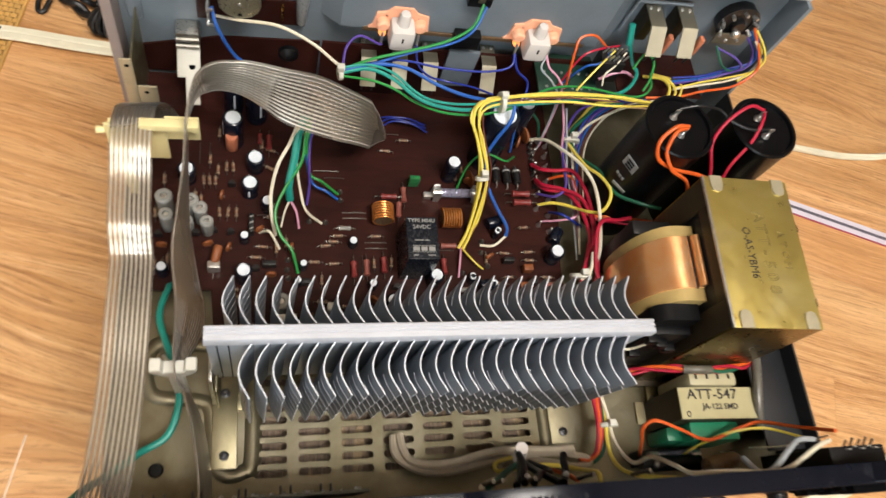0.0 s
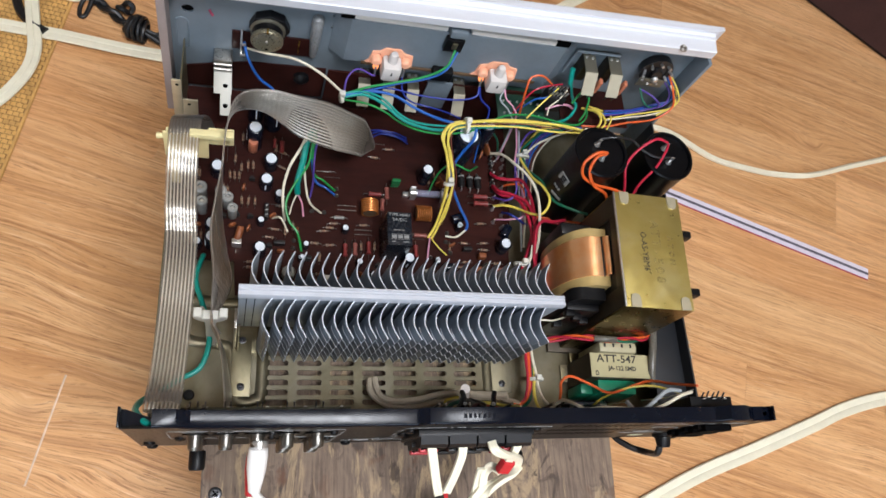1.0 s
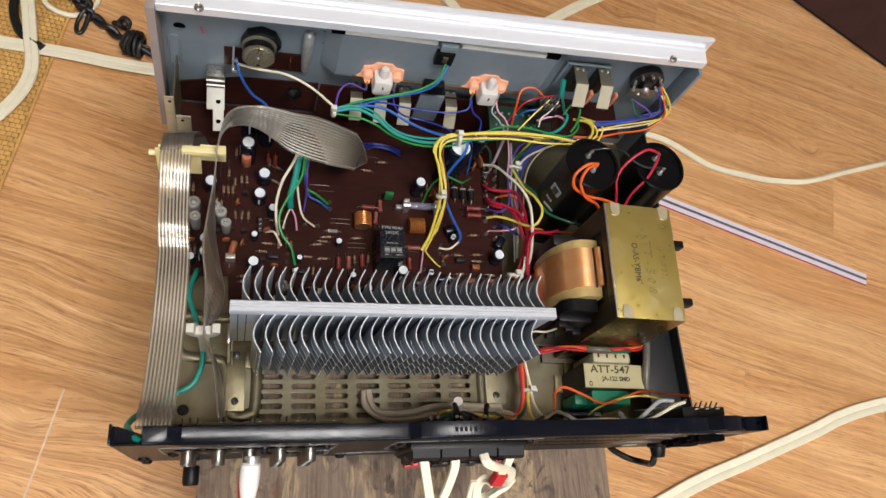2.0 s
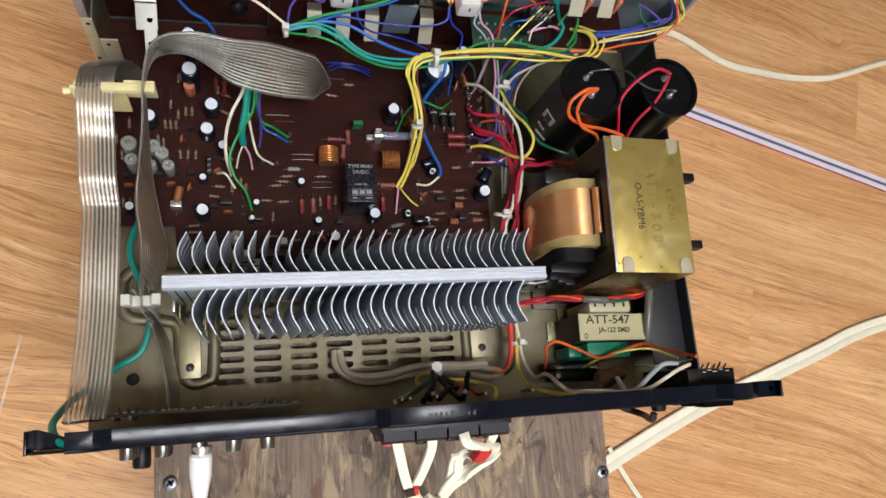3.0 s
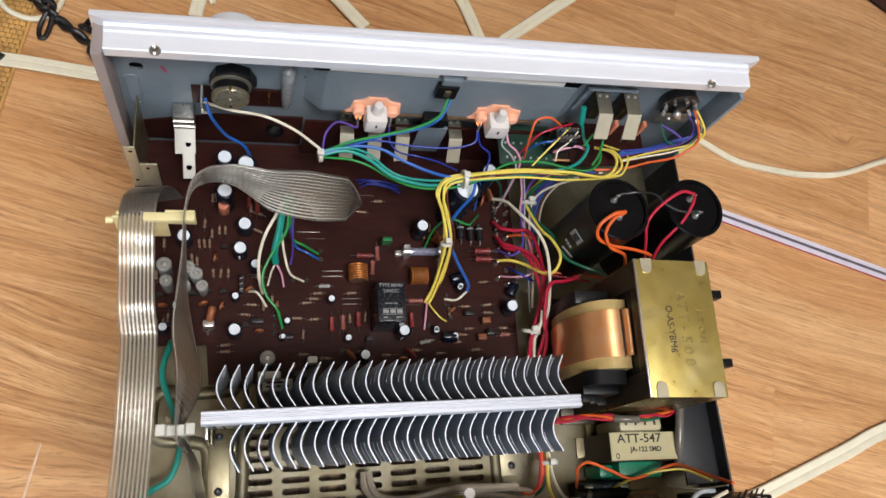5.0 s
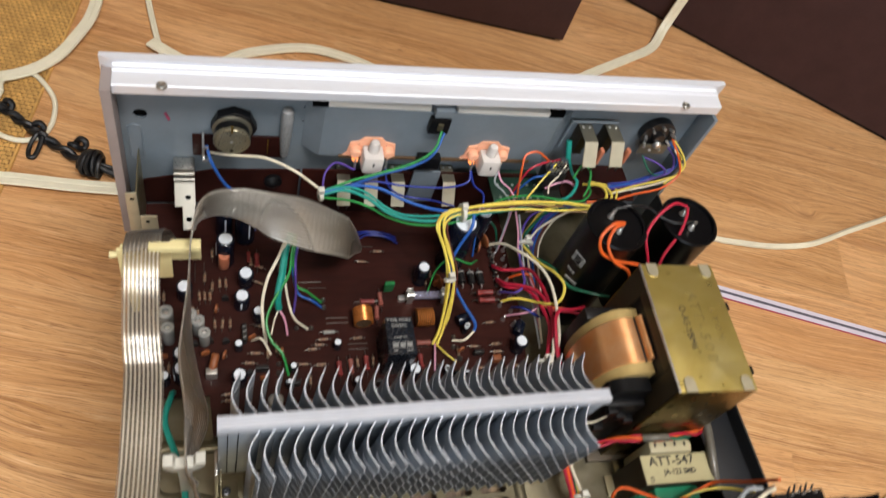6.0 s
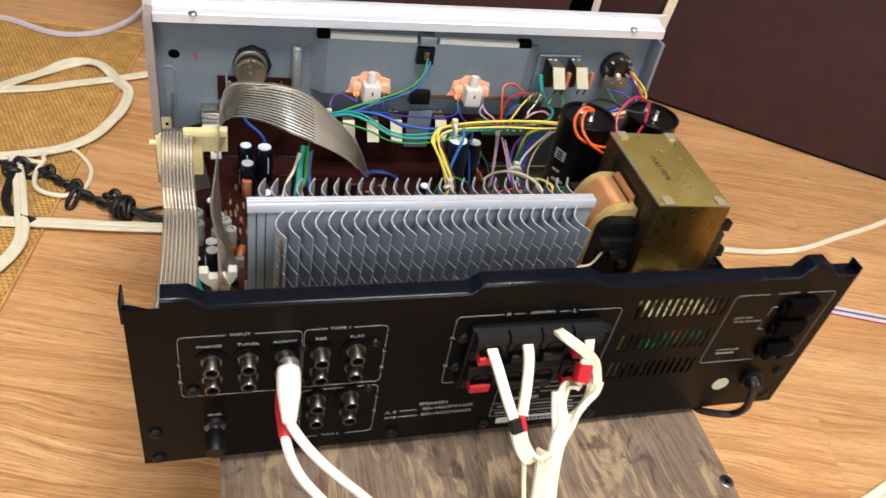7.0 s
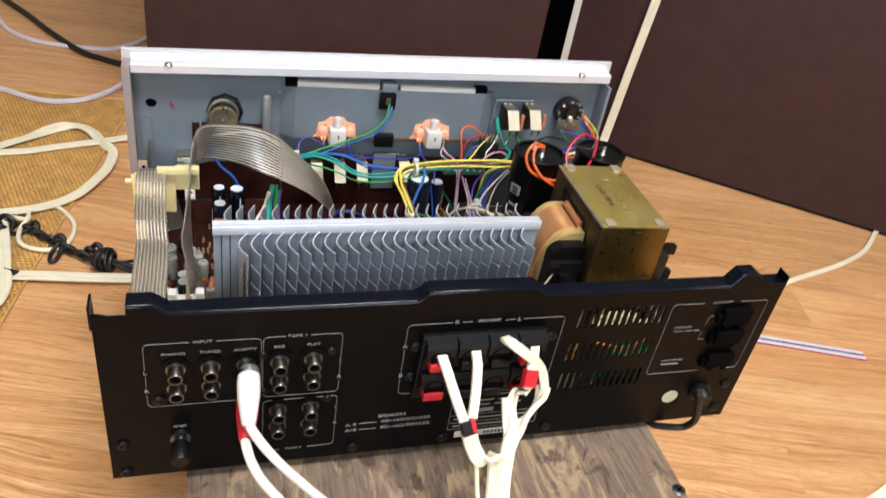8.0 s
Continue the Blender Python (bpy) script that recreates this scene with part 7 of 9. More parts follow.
wire(main, "blue", lg, 0.0015), wire(main, "blue", [(0.234, 0.241, 0.073), (0.245, 0.243, 0.06), (0.252, 0.246, 0.035), (0.2545, 0.24, 0.0135)], 0.001)
wire(main, "green", [(0.2115, 0.2075, 0.0135), (0.2165, 0.2175, 0.03), (0.226, 0.2215, 0.04), (0.24, 0.218, 0.038), (0.247, 0.224, 0.03), (0.257, 0.236, 0.014)], 0.001)
for k in range(3):
    wire(main, "dkblue", moved([(0.162, 0.262, 0.0135), (0.17, 0.261, 0.019), (0.182, 0.2595, 0.019), (0.194, 0.258, 0.0135)], 0.001 * k, -0.0022 * k), 0.0009)
tie(main, (0.2285, 0.2375, 0.0755), (1, 0.1, 0), 0.0062), tie(main, (0.1285, 0.2505, 0.0765), (1, 0.2, 0), 0.0038)
tie(main, (0.2205, 0.2005, 0.0445), (0.1, -0.8, -0.6), 0.0042)

fw = loom("front_wiring", (0.16, 0.27, 0.08), "thin coloured wires between lamps, controls and loom")
wire(fw, "ivory", [(0.055, 0.282, 0.078), (0.070, 0.274, 0.085), (0.091, 0.268, 0.090), (0.110, 0.262, 0.085), (0.124, 0.255, 0.078), (0.130, 0.251, 0.076)], 0.0015)
wire(fw, "blue", [(0.0535, 0.2815, 0.086), (0.057, 0.2725, 0.078), (0.066, 0.27, 0.058), (0.079, 0.268, 0.044), (0.0865, 0.262, 0.014)], 0.0014)
wire(fw, "purple", [(0.129, 0.252, 0.077), (0.131, 0.261, 0.085), (0.139, 0.269, 0.086), (0.151, 0.269, 0.080), (0.1535, 0.271, 0.0775)], 0.001)
lw = [(0.208, 0.2725, 0.118), (0.204, 0.266, 0.106), (0.191, 0.263, 0.095), (0.169, 0.260, 0.087), (0.148, 0.257, 0.081), (0.130, 0.251, 0.077)]
wire(fw, "green", lw, 0.0012), wire(fw, "blue", moved(lw, 0.002, 0.0005, -0.003), 0.0011)
wire(fw, "dkblue", [(0.130, 0.253, 0.075), (0.163, 0.262, 0.0745), (0.191, 0.261, 0.0715), (0.220, 0.261, 0.0705), (0.238, 0.265, 0.072), (0.2405, 0.272, 0.0775)], 0.001)
wire(fw, "dkblue", [(0.1755, 0.272, 0.0775), (0.177, 0.262, 0.072), (0.185, 0.258, 0.066), (0.197, 0.258, 0.062), (0.212, 0.252, 0.066), (0.224, 0.243, 0.0715)], 0.0009)
wire(fw, "dkblue", [(0.2405, 0.272, 0.0775), (0.2445, 0.266, 0.068), (0.253, 0.262, 0.062), (0.2535, 0.256, 0.054), (0.252, 0.252, 0.0525)], 0.0011)
wire(fw, "pink", [(0.2625, 0.272, 0.0775), (0.264, 0.264, 0.0755), (0.272, 0.26, 0.07), (0.275, 0.252, 0.0625), (0.276, 0.243, 0.0135)], 0.001)
wire(fw, "greyw", [(0.2625, 0.272, 0.0775), (0.259, 0.264, 0.074), (0.268, 0.258, 0.068), (0.2725, 0.249, 0.06), (0.2735, 0.24, 0.0135)], 0.0009)
rb0 = [(0.4, 0.282, 0.105), (0.411, 0.278, 0.094), (0.41, 0.272, 0.085), (0.393, 0.268, 0.080), (0.371, 0.263, 0.078), (0.350, 0.259, 0.0765)]
for key, d in (("blue", (0, 0, 0)), ("dkblue", (0.0015, 0.001, 0.002)), ("purple", (-0.003, -0.0015, -0.001)), ("yellow", (0.004, -0.003, -0.001)), ("ivory", (0.002, -0.0055, -0.001))):
    wire(fw, key, moved(rb0, *d), 0.0011)
wire(fw, "orange", [(0.3985, 0.281, 0.111), (0.409, 0.272, 0.097), (0.4125, 0.266, 0.086), (0.398, 0.258, 0.0785), (0.372, 0.2525, 0.077), (0.352, 0.2475, 0.0755), (0.33, 0.2465, 0.074)], 0.0012)
wire(fw, "yellow", [(0.402, 0.281, 0.109), (0.4135, 0.274, 0.098), (0.417, 0.27, 0.088), (0.4, 0.261, 0.08)], 0.0011)
wire(fw, "purple", [(0.3805, 0.276, 0.094), (0.391, 0.268, 0.095), (0.397, 0.264, 0.09), (0.388, 0.264, 0.0815), (0.371, 0.261, 0.0775)], 0.0011)
wire(fw, "dkgreenw", [(0.3785, 0.2765, 0.0955), (0.385, 0.268, 0.0875), (0.394, 0.265, 0.085), (0.4, 0.266, 0.09)], 0.001)
wire(fw, "orange", [(0.301, 0.275, 0.0875), (0.289, 0.275, 0.097), (0.279, 0.273, 0.096), (0.277, 0.267, 0.088), (0.281, 0.261, 0.0595)], 0.0011)
wire(fw, "red", [(0.311, 0.277, 0.087), (0.293, 0.270, 0.090), (0.282, 0.266, 0.085), (0.2755, 0.262, 0.0595)], 0.0011)
wire(fw, "blue", [(0.305, 0.272, 0.087), (0.296, 0.264, 0.084), (0.287, 0.2635, 0.08), (0.28, 0.2655, 0.0595)], 0.001)
wire(fw, "yellow", [(0.307, 0.272, 0.09), (0.294, 0.260, 0.0865), (0.285, 0.252, 0.08), (0.279, 0.246, 0.0775)], 0.001)
wire(fw, "green", [(0.317, 0.259, 0.087), (0.323, 0.265, 0.095), (0.331, 0.263, 0.091), (0.329, 0.253, 0.085), (0.325, 0.247, 0.0805)], 0.0011)
wire(fw, "pink", [(0.3, 0.261, 0.0715), (0.308, 0.262, 0.077), (0.317, 0.2635, 0.0775), (0.325, 0.264, 0.0725)], 0.0013)
wire(fw, "ivory", [(0.312, 0.268, 0.092), (0.306, 0.262, 0.085), (0.3, 0.258, 0.08), (0.297, 0.25, 0.079)], 0.0009)
plug = part("wire_plug", box(0.297, 0.313, 0.262, 0.2745, 0.0676, 0.0865, 0.0008), M["blackepoxy"], fw, "dark wired connector block")
for k in range(10):
    x, y = 0.2985 + 0.0032 * (k % 5), 0.265 + 0.006 * (k // 5)
    part("solder_pin", rod((x, y, 0.0865), (x + 0.001, y - 0.001, 0.0925), 0.0007, 6), M["tin"], plug)
part("teal_sleeve", rod((0.313, 0.281, 0.104), (0.3155, 0.275, 0.0915), 0.0022, 10), M["w_teal"], fw, "teal sleeve over a joint")

sw = loom("supply_wiring", (0.295, 0.2, 0.02), "red, white and multicoloured supply wires by the board edge")
wire(sw, "ivory", [(0.2681, 0.2489, 0.0165), (0.2751, 0.2409, 0.03), (0.2811, 0.2259, 0.042), (0.2891, 0.2119, 0.048), (0.2941, 0.1989, 0.05), (0.2951, 0.1849, 0.051), (0.2941, 0.1679, 0.05), (0.2921, 0.1509, 0.047), (0.2901, 0.1439, 0.042), (0.2831, 0.1369, 0.037), (0.2811, 0.1289, 0.031), (0.281, 0.1, 0.016), (0.287, 0.075, 0.0155)], 0.0018)
wire(sw, "red", [(0.2681, 0.2289, 0.0165), (0.2711, 0.2209, 0.024), (0.2801, 0.2179, 0.028), (0.2901, 0.2149, 0.033), (0.2931, 0.1969, 0.04), (0.2941, 0.1749, 0.042), (0.2911, 0.1579, 0.04), (0.2861, 0.1459, 0.037), (0.2811, 0.1299, 0.033), (0.281, 0.1, 0.015), (0.286, 0.08, 0.013), (0.289, 0.062, 0.016)], 0.0021)
wire(sw, "red", [(0.2691, 0.2169, 0.0165), (0.2711, 0.2079, 0.025), (0.2811, 0.2019, 0.031), (0.2901, 0.1929, 0.037), (0.2931, 0.1779, 0.041), (0.2931, 0.1619, 0.042), (0.2931, 0.1449, 0.039), (0.2901, 0.1299, 0.034), (0.284, 0.1, 0.014), (0.289, 0.08, 0.012)], 0.0021)
wire(sw, "red", [(0.2691, 0.2149, 0.0165), (0.2731, 0.2049, 0.024), (0.2831, 0.2009, 0.029), (0.2881, 0.1909, 0.034), (0.2901, 0.1769, 0.038), (0.2911, 0.1629, 0.0385), (0.2881, 0.1509, 0.036), (0.2831, 0.1319, 0.032), (0.287, 0.1, 0.013), (0.291, 0.08, 0.012)], 0.0021)
wire(sw, "red", [(0.3211, 0.1759, 0.042), (0.3071, 0.1709, 0.048), (0.2961, 0.1689, 0.052), (0.2911, 0.1629, 0.051), (0.2891, 0.1509, 0.048), (0.2891, 0.1399, 0.043), (0.2921, 0.1289, 0.036), (0.289, 0.1, 0.016)], 0.0021)
wire(sw, "ivory", [(0.2881, 0.1499, 0.045), (0.2871, 0.1419, 0.042), (0.2851, 0.1349, 0.038), (0.2841, 0.1289, 0.032), (0.286, 0.1, 0.018)], 0.0018)
wire(sw, "yellow", [(0.2681, 0.1969, 0.0165), (0.2741, 0.1949, 0.024), (0.2811, 0.1919, 0.028), (0.2871, 0.1869, 0.033), (0.2911, 0.1799, 0.042), (0.2971, 0.1769, 0.048), (0.3021, 0.1819, 0.052), (0.3041, 0.1909, 0.053), (0.3001, 0.2029, 0.05), (0.2951, 0.2129, 0.044), (0.2905, 0.232, 0.036), (0.29, 0.243, 0.032), (0.297, 0.25, 0.045), (0.299, 0.249, 0.064), (0.31, 0.2455, 0.074)], 0.0017)
wire(sw, "dkgreenw", [(0.3331, 0.1739, 0.06), (0.3211, 0.1769, 0.06), (0.3091, 0.1849, 0.055), (0.3051, 0.1929, 0.052), (0.3021, 0.2069, 0.048), (0.2961, 0.2179, 0.042), (0.295, 0.227, 0.034), (0.292, 0.243, 0.036), (0.298, 0.248, 0.05), (0.302, 0.247, 0.065), (0.314, 0.244, 0.073)], 0.0016)
wire(sw, "purple", [(0.2690, 0.2055, 0.0165), (0.276, 0.197, 0.030), (0.285, 0.206, 0.030), (0.286, 0.226, 0.030), (0.289, 0.244, 0.036), (0.292, 0.250, 0.055), (0.305, 0.2475, 0.071)], 0.0013)
wire(sw, "ivory", [(0.290, 0.158, 0.022), (0.293, 0.189, 0.025), (0.293, 0.219, 0.028), (0.294, 0.236, 0.034), (0.299, 0.243, 0.045), (0.309, 0.244, 0.060), (0.318, 0.243, 0.072)], 0.0014)
wire(sw, "greyw", [(0.2885, 0.155, 0.02), (0.29, 0.19, 0.023), (0.29, 0.222, 0.026), (0.287, 0.24, 0.04), (0.28, 0.247, 0.06)], 0.001)
wire(sw, "orange", [(0.2785, 0.2175, 0.0165), (0.285, 0.214, 0.028), (0.292, 0.211, 0.028), (0.296, 0.188, 0.026), (0.317, 0.184, 0.026), (0.338, 0.180, 0.030), (0.347, 0.178, 0.031)], 0.0014)
wire(sw, "red", [(0.2985, 0.19, 0.024), (0.306, 0.184, 0.023), (0.32, 0.181, 0.024), (0.338, 0.177, 0.027)], 0.0014)
wire(sw, "pink", [(0.277, 0.249, 0.062), (0.283, 0.241, 0.045), (0.286, 0.231, 0.030), (0.291, 0.215, 0.025), (0.293, 0.205, 0.022), (0.292, 0.17, 0.02)], 0.0011)
wire(sw, "dkblue", [(0.2755, 0.1915, 0.0165), (0.279, 0.183, 0.030), (0.294, 0.178, 0.023)], 0.0013)
wire(sw, "pink", [(0.2685, 0.1845, 0.0165), (0.278, 0.181, 0.026), (0.288, 0.182, 0.030), (0.292, 0.191, 0.030), (0.2905, 0.21, 0.029)], 0.001)
wire(sw, "dkgreenw", [(0.2765, 0.2505, 0.0165), (0.272, 0.2545, 0.03), (0.265, 0.255, 0.04)], 0.0012)
for k, key in enumerate(("dkblue", "purple", "blue", "brown", "ivory")):
    wire(sw, key, [(0.2935 + 0.0018 * k, 0.215 - 0.004 * k, 0.02), (0.295 + 0.0022 * k, 0.235, 0.03), (0.299 + 0.003 * k, 0.247, 0.05), (0.309 + 0.0035 * k, 0.248, 0.068), (0.325 + 0.003 * k, 0.247, 0.0745)], 0.0011)
tie(sw, (0.292, 0.2385, 0.034), (0.1, 1, 0.3), 0.006), tie(sw, (0.2818, 0.1372, 0.034), (0.15, 1, 0.3), 0.0066), tie(sw, (0.2885, 0.0455, 0.0215), (0, 1, 0.1), 0.0062)

cw = loom("capacitor_wiring", (0.35, 0.19, 0.1), "orange, red and black wires soldered to the capacitor tops")
wire(cw, "orange", [(0.323, 0.1945, 0.1195), (0.312, 0.191, 0.1235), (0.3045, 0.186, 0.116), (0.308, 0.181, 0.105), (0.321, 0.178, 0.0985), (0.339, 0.176, 0.096), (0.355, 0.173, 0.09), (0.36, 0.166, 0.078)], 0.0016)
wire(cw, "orange", [(0.3225, 0.194, 0.1185), (0.313, 0.189, 0.121), (0.311, 0.183, 0.111), (0.318, 0.176, 0.101), (0.333, 0.174, 0.091), (0.338, 0.168, 0.08)], 0.0016)
wire(cw, "red", [(0.377, 0.2085, 0.1205), (0.364, 0.2075, 0.125), (0.350, 0.1995, 0.119), (0.3435, 0.1905, 0.11), (0.346, 0.18, 0.1), (0.35, 0.172, 0.088)], 0.0016)
wire(cw, "red", [(0.3785, 0.208, 0.119), (0.374, 0.2, 0.1195), (0.368, 0.19, 0.113), (0.357, 0.179, 0.102), (0.354, 0.17, 0.09)], 0.0016)
wire(cw, "black", [(0.321, 0.2075, 0.118), (0.332, 0.2075, 0.122), (0.347, 0.208, 0.119), (0.356, 0.202, 0.1165), (0.367, 0.1965, 0.117), (0.3795, 0.1965, 0.1185)], 0.0012, "black insulated wire")

rw = loom("rear_wiring", (0.29, 0.04, 0.02), "grey sheathed cables and loose wires near the rear panel")
wire(rw, "greysheath", [(0.158, 0.045, 0.01), (0.158, 0.035, 0.012), (0.164, 0.028, 0.014), (0.174, 0.023, 0.016), (0.188, 0.022, 0.02), (0.202, 0.024, 0.024), (0.217, 0.026, 0.027), (0.236, 0.028, 0.028), (0.261, 0.028, 0.026)], 0.0032, "grey sheathed cable")
wire(rw, "greysheath", [(0.161, 0.045, 0.012), (0.162, 0.036, 0.015), (0.166, 0.029, 0.018), (0.176, 0.026, 0.022), (0.19, 0.026, 0.026), (0.206, 0.029, 0.03), (0.221, 0.03, 0.032), (0.241, 0.029, 0.03), (0.259, 0.029, 0.03)], 0.0031, "grey sheathed cable")
wire(rw, "greysheath", [(0.219, 0.024, 0.02), (0.234, 0.025, 0.022), (0.249, 0.023, 0.022), (0.264, 0.02, 0.021), (0.273, 0.022, 0.02), (0.27, 0.025, 0.021), (0.259, 0.027, 0.022)], 0.0024, "grey sheathed cable")
wire(rw, "red", [(0.282, 0.067, 0.022), (0.281, 0.058, 0.022), (0.281, 0.046, 0.023), (0.28, 0.037, 0.023), (0.279, 0.032, 0.022), (0.277, 0.027, 0.022), (0.272, 0.023, 0.021), (0.266, 0.024, 0.021)], 0.0019)
wire(rw, "orange", [(0.283, 0.067, 0.022), (0.283, 0.057, 0.022), (0.282, 0.046, 0.023), (0.281, 0.037, 0.023), (0.28, 0.032, 0.022), (0.278, 0.027, 0.022), (0.272, 0.023, 0.021), (0.266, 0.024, 0.021)], 0.0019)
wire(rw, "red", [(0.285, 0.067, 0.022), (0.284, 0.057, 0.022), (0.283, 0.046, 0.023), (0.283, 0.037, 0.023), (0.281, 0.032, 0.022), (0.278, 0.027, 0.022), (0.272, 0.023, 0.021), (0.266, 0.024, 0.021)], 0.0019)
wire(rw, "dkgreenw", [(0.286, 0.067, 0.022), (0.286, 0.057, 0.022), (0.285, 0.046, 0.023), (0.284, 0.037, 0.023), (0.283, 0.032, 0.022), (0.281, 0.026, 0.02), (0.277, 0.022, 0.016)], 0.0019)
tw = [(0.27, 0.0675, 0.03), (0.281, 0.0685, 0.034), (0.293, 0.0695, 0.0395), (0.301, 0.0698, 0.044), (0.312, 0.0693, 0.049), (0.322, 0.0683, 0.0535), (0.334, 0.0668, 0.055), (0.346, 0.0662, 0.0555), (0.357, 0.067, 0.055), (0.369, 0.0685, 0.051), (0.3815, 0.076, 0.0455), (0.387, 0.088, 0.036)]
for j, key in enumerate(("red", "orange", "red", "dkgreenw")):
    wire(rw, key, [(x, y + 0.0017 * math.cos(i * 1.3 + j * 1.6), z + 0.0017 * math.sin(i * 1.3 + j * 1.6)) for i, (x, y, z) in enumerate(tw[4:] if key == "dkgreenw" else tw)], 0.0014)
part("joint_sleeve", tube([(0.3255, 0.0672, 0.0555), (0.333, 0.066, 0.0585), (0.342, 0.0656, 0.0585)], 0.0026, 10), M["smokesleeve"], rw, "cloudy sleeve over a joint")
wire(rw, "ivory", [(0.285, 0.067, 0.024), (0.286, 0.057, 0.024), (0.287, 0.047, 0.025), (0.287, 0.035, 0.027), (0.287, 0.025, 0.034), (0.288, 0.017, 0.046), (0.286, 0.017, 0.07), (0.282, 0.009, 0.098), (0.284, 0.004, 0.108), (0.291, 0.003, 0.117), (0.301, 0.002, 0.121), (0.309, 0.001, 0.123), (0.323, 0.001, 0.122), (0.333, 0.003, 0.119), (0.344, 0.007, 0.114), (0.355, 0.012, 0.113), (0.366, 0.015, 0.109)], 0.0018)
wire(rw, "greyw", [(0.32, 0.01, 0.1), (0.319, 0.004, 0.108), (0.319, 0.001, 0.114), (0.325, 0.003, 0.116), (0.336, 0.01, 0.113), (0.347, 0.016, 0.11), (0.358, 0.016, 0.108)], 0.0019)
wire(rw, "yellow", [(0.285, 0.067, 0.022), (0.286, 0.057, 0.022), (0.286, 0.046, 0.024), (0.284, 0.034, 0.025), (0.283, 0.022, 0.03), (0.282, 0.013, 0.045), (0.282, 0.007, 0.07), (0.284, 0.003, 0.095), (0.291, -0, 0.108)], 0.0019)
wire(rw, "orange", [(0.309, 0.0245, 0.0145), (0.304, 0.031, 0.03), (0.301, 0.037, 0.040), (0.307, 0.040, 0.045), (0.321, 0.034, 0.046), (0.338, 0.027, 0.046), (0.357, 0.032, 0.050), (0.367, 0.034, 0.057), (0.3705, 0.027, 0.080), (0.3715, 0.0195, 0.109)], 0.0014)
wire(rw, "yellow", [(0.335, 0.022, 0.02), (0.337, 0.0255, 0.035), (0.348, 0.0295, 0.048), (0.362, 0.031, 0.053), (0.374, 0.03, 0.055), (0.383, 0.022, 0.07)], 0.0013)
wire(rw, "yellow", [(0.24, 0.003, 0.1), (0.244, 0.009, 0.09), (0.244, 0.013, 0.07), (0.235, 0.017, 0.06), (0.223, 0.018, 0.056), (0.211, 0.017, 0.05), (0.206, 0.018, 0.046), (0.207, 0.022, 0.044), (0.214, 0.024, 0.044), (0.22, 0.024, 0.046)], 0.0018)
wire(rw, "dkgreenw", [(0.184, 0.005, 0.1), (0.189, 0.007, 0.092), (0.197, 0.011, 0.08), (0.207, 0.016, 0.066), (0.217, 0.02, 0.052)], 0.0022)
wire(rw, "ivory", [(0.18, 0.005, 0.102), (0.185, 0.007, 0.094), (0.194, 0.01, 0.084), (0.207, 0.015, 0.066), (0.216, 0.02, 0.052)], 0.0019)
wire(rw, "orange", [(0.233, 0.006, 0.09), (0.232, 0.01, 0.08), (0.23, 0.014, 0.066), (0.225, 0.018, 0.054)], 0.0015)
part("sleeved_lead", tube([(0.199, 0.005, 0.108), (0.202, 0.01, 0.1), (0.206, 0.015, 0.09), (0.21, 0.022, 0.074)], 0.0018, 9), M["sleeve"], rw, "black sleeved lead")
part("sleeved_lead", tube([(0.195, 0.004, 0.108), (0.201, 0.009, 0.098), (0.207, 0.015, 0.082), (0.214, 0.021, 0.064)], 0.0018, 9), M["sleeve"], rw, "black sleeved lead")
part("sleeved_lead", tube([(0.218, 0.004, 0.108), (0.223, 0.01, 0.1), (0.226, 0.015, 0.092), (0.229, 0.019, 0.086)], 0.0018, 9), M["sleeve"], rw, "black sleeved lead")
part("sleeved_lead", tube([(0.217, 0.004, 0.106), (0.217, 0.009, 0.09), (0.218, 0.015, 0.07), (0.218, 0.02, 0.056)], 0.0018, 9), M["sleeve"], rw, "black sleeved lead")
part("sleeved_lead", tube([(0.205, 0.005, 0.104), (0.214, 0.01, 0.09), (0.223, 0.012, 0.08), (0.22, 0.019, 0.06)], 0.0018, 9), M["sleeve"], rw, "black sleeved lead")
part("red_tag", lathe((0.201, 0.007, 0.105), (0.1, 0.4, 0.9), [(0.0015, 0), (0.0015, 0.0022), (0.0009, 0.003), (0, 0.003)], 9), M["tin"], rw, "bright soldered joint")
part("red_tag", lathe((0.22, 0.007, 0.105), (0.1, 0.4, 0.9), [(0.0015, 0), (0.0015, 0.0022), (0.0009, 0.003), (0, 0.003)], 9), M["tin"], rw, "bright soldered joint")
fs = part("fuse_sleeve", tube([(0.306, 0.019, 0.02), (0.323, 0.018, 0.022), (0.344, 0.017, 0.022)], 0.0048, 14), M["sleeve"], rw, "black tube holding an in-line fuse")
part("fuse_band", tube([(0.312, 0.019, 0.0215), (0.315, 0.018, 0.0215)], 0.005, 14), M["nickel"], fs, "dull metal band")
part("clear_sleeve", tube([(0.382, 0.083, 0.05), (0.379, 0.065, 0.05), (0.377, 0.051, 0.048), (0.377, 0.04, 0.044), (0.378, 0.033, 0.04)], 0.0031, 12), M["smokesleeve"], rw, "cloudy plastic sleeve")
# the tie end borrows the lamp bodies' faint glow, though it is no lamp
part("spiral_tie", tube([(0.215, 0.026, 0.066), (0.217, 0.025, 0.058), (0.219, 0.023, 0.048)], 0.0034, 9), M["frost"], rw, "white nylon tie end")
wire(rw, "ivory", [(0.2695, 0.0665, 0.0215), (0.273, 0.077, 0.05), (0.279, 0.0785, 0.062), (0.288, 0.0775, 0.066), (0.294, 0.0775, 0.078)], 0.0011)

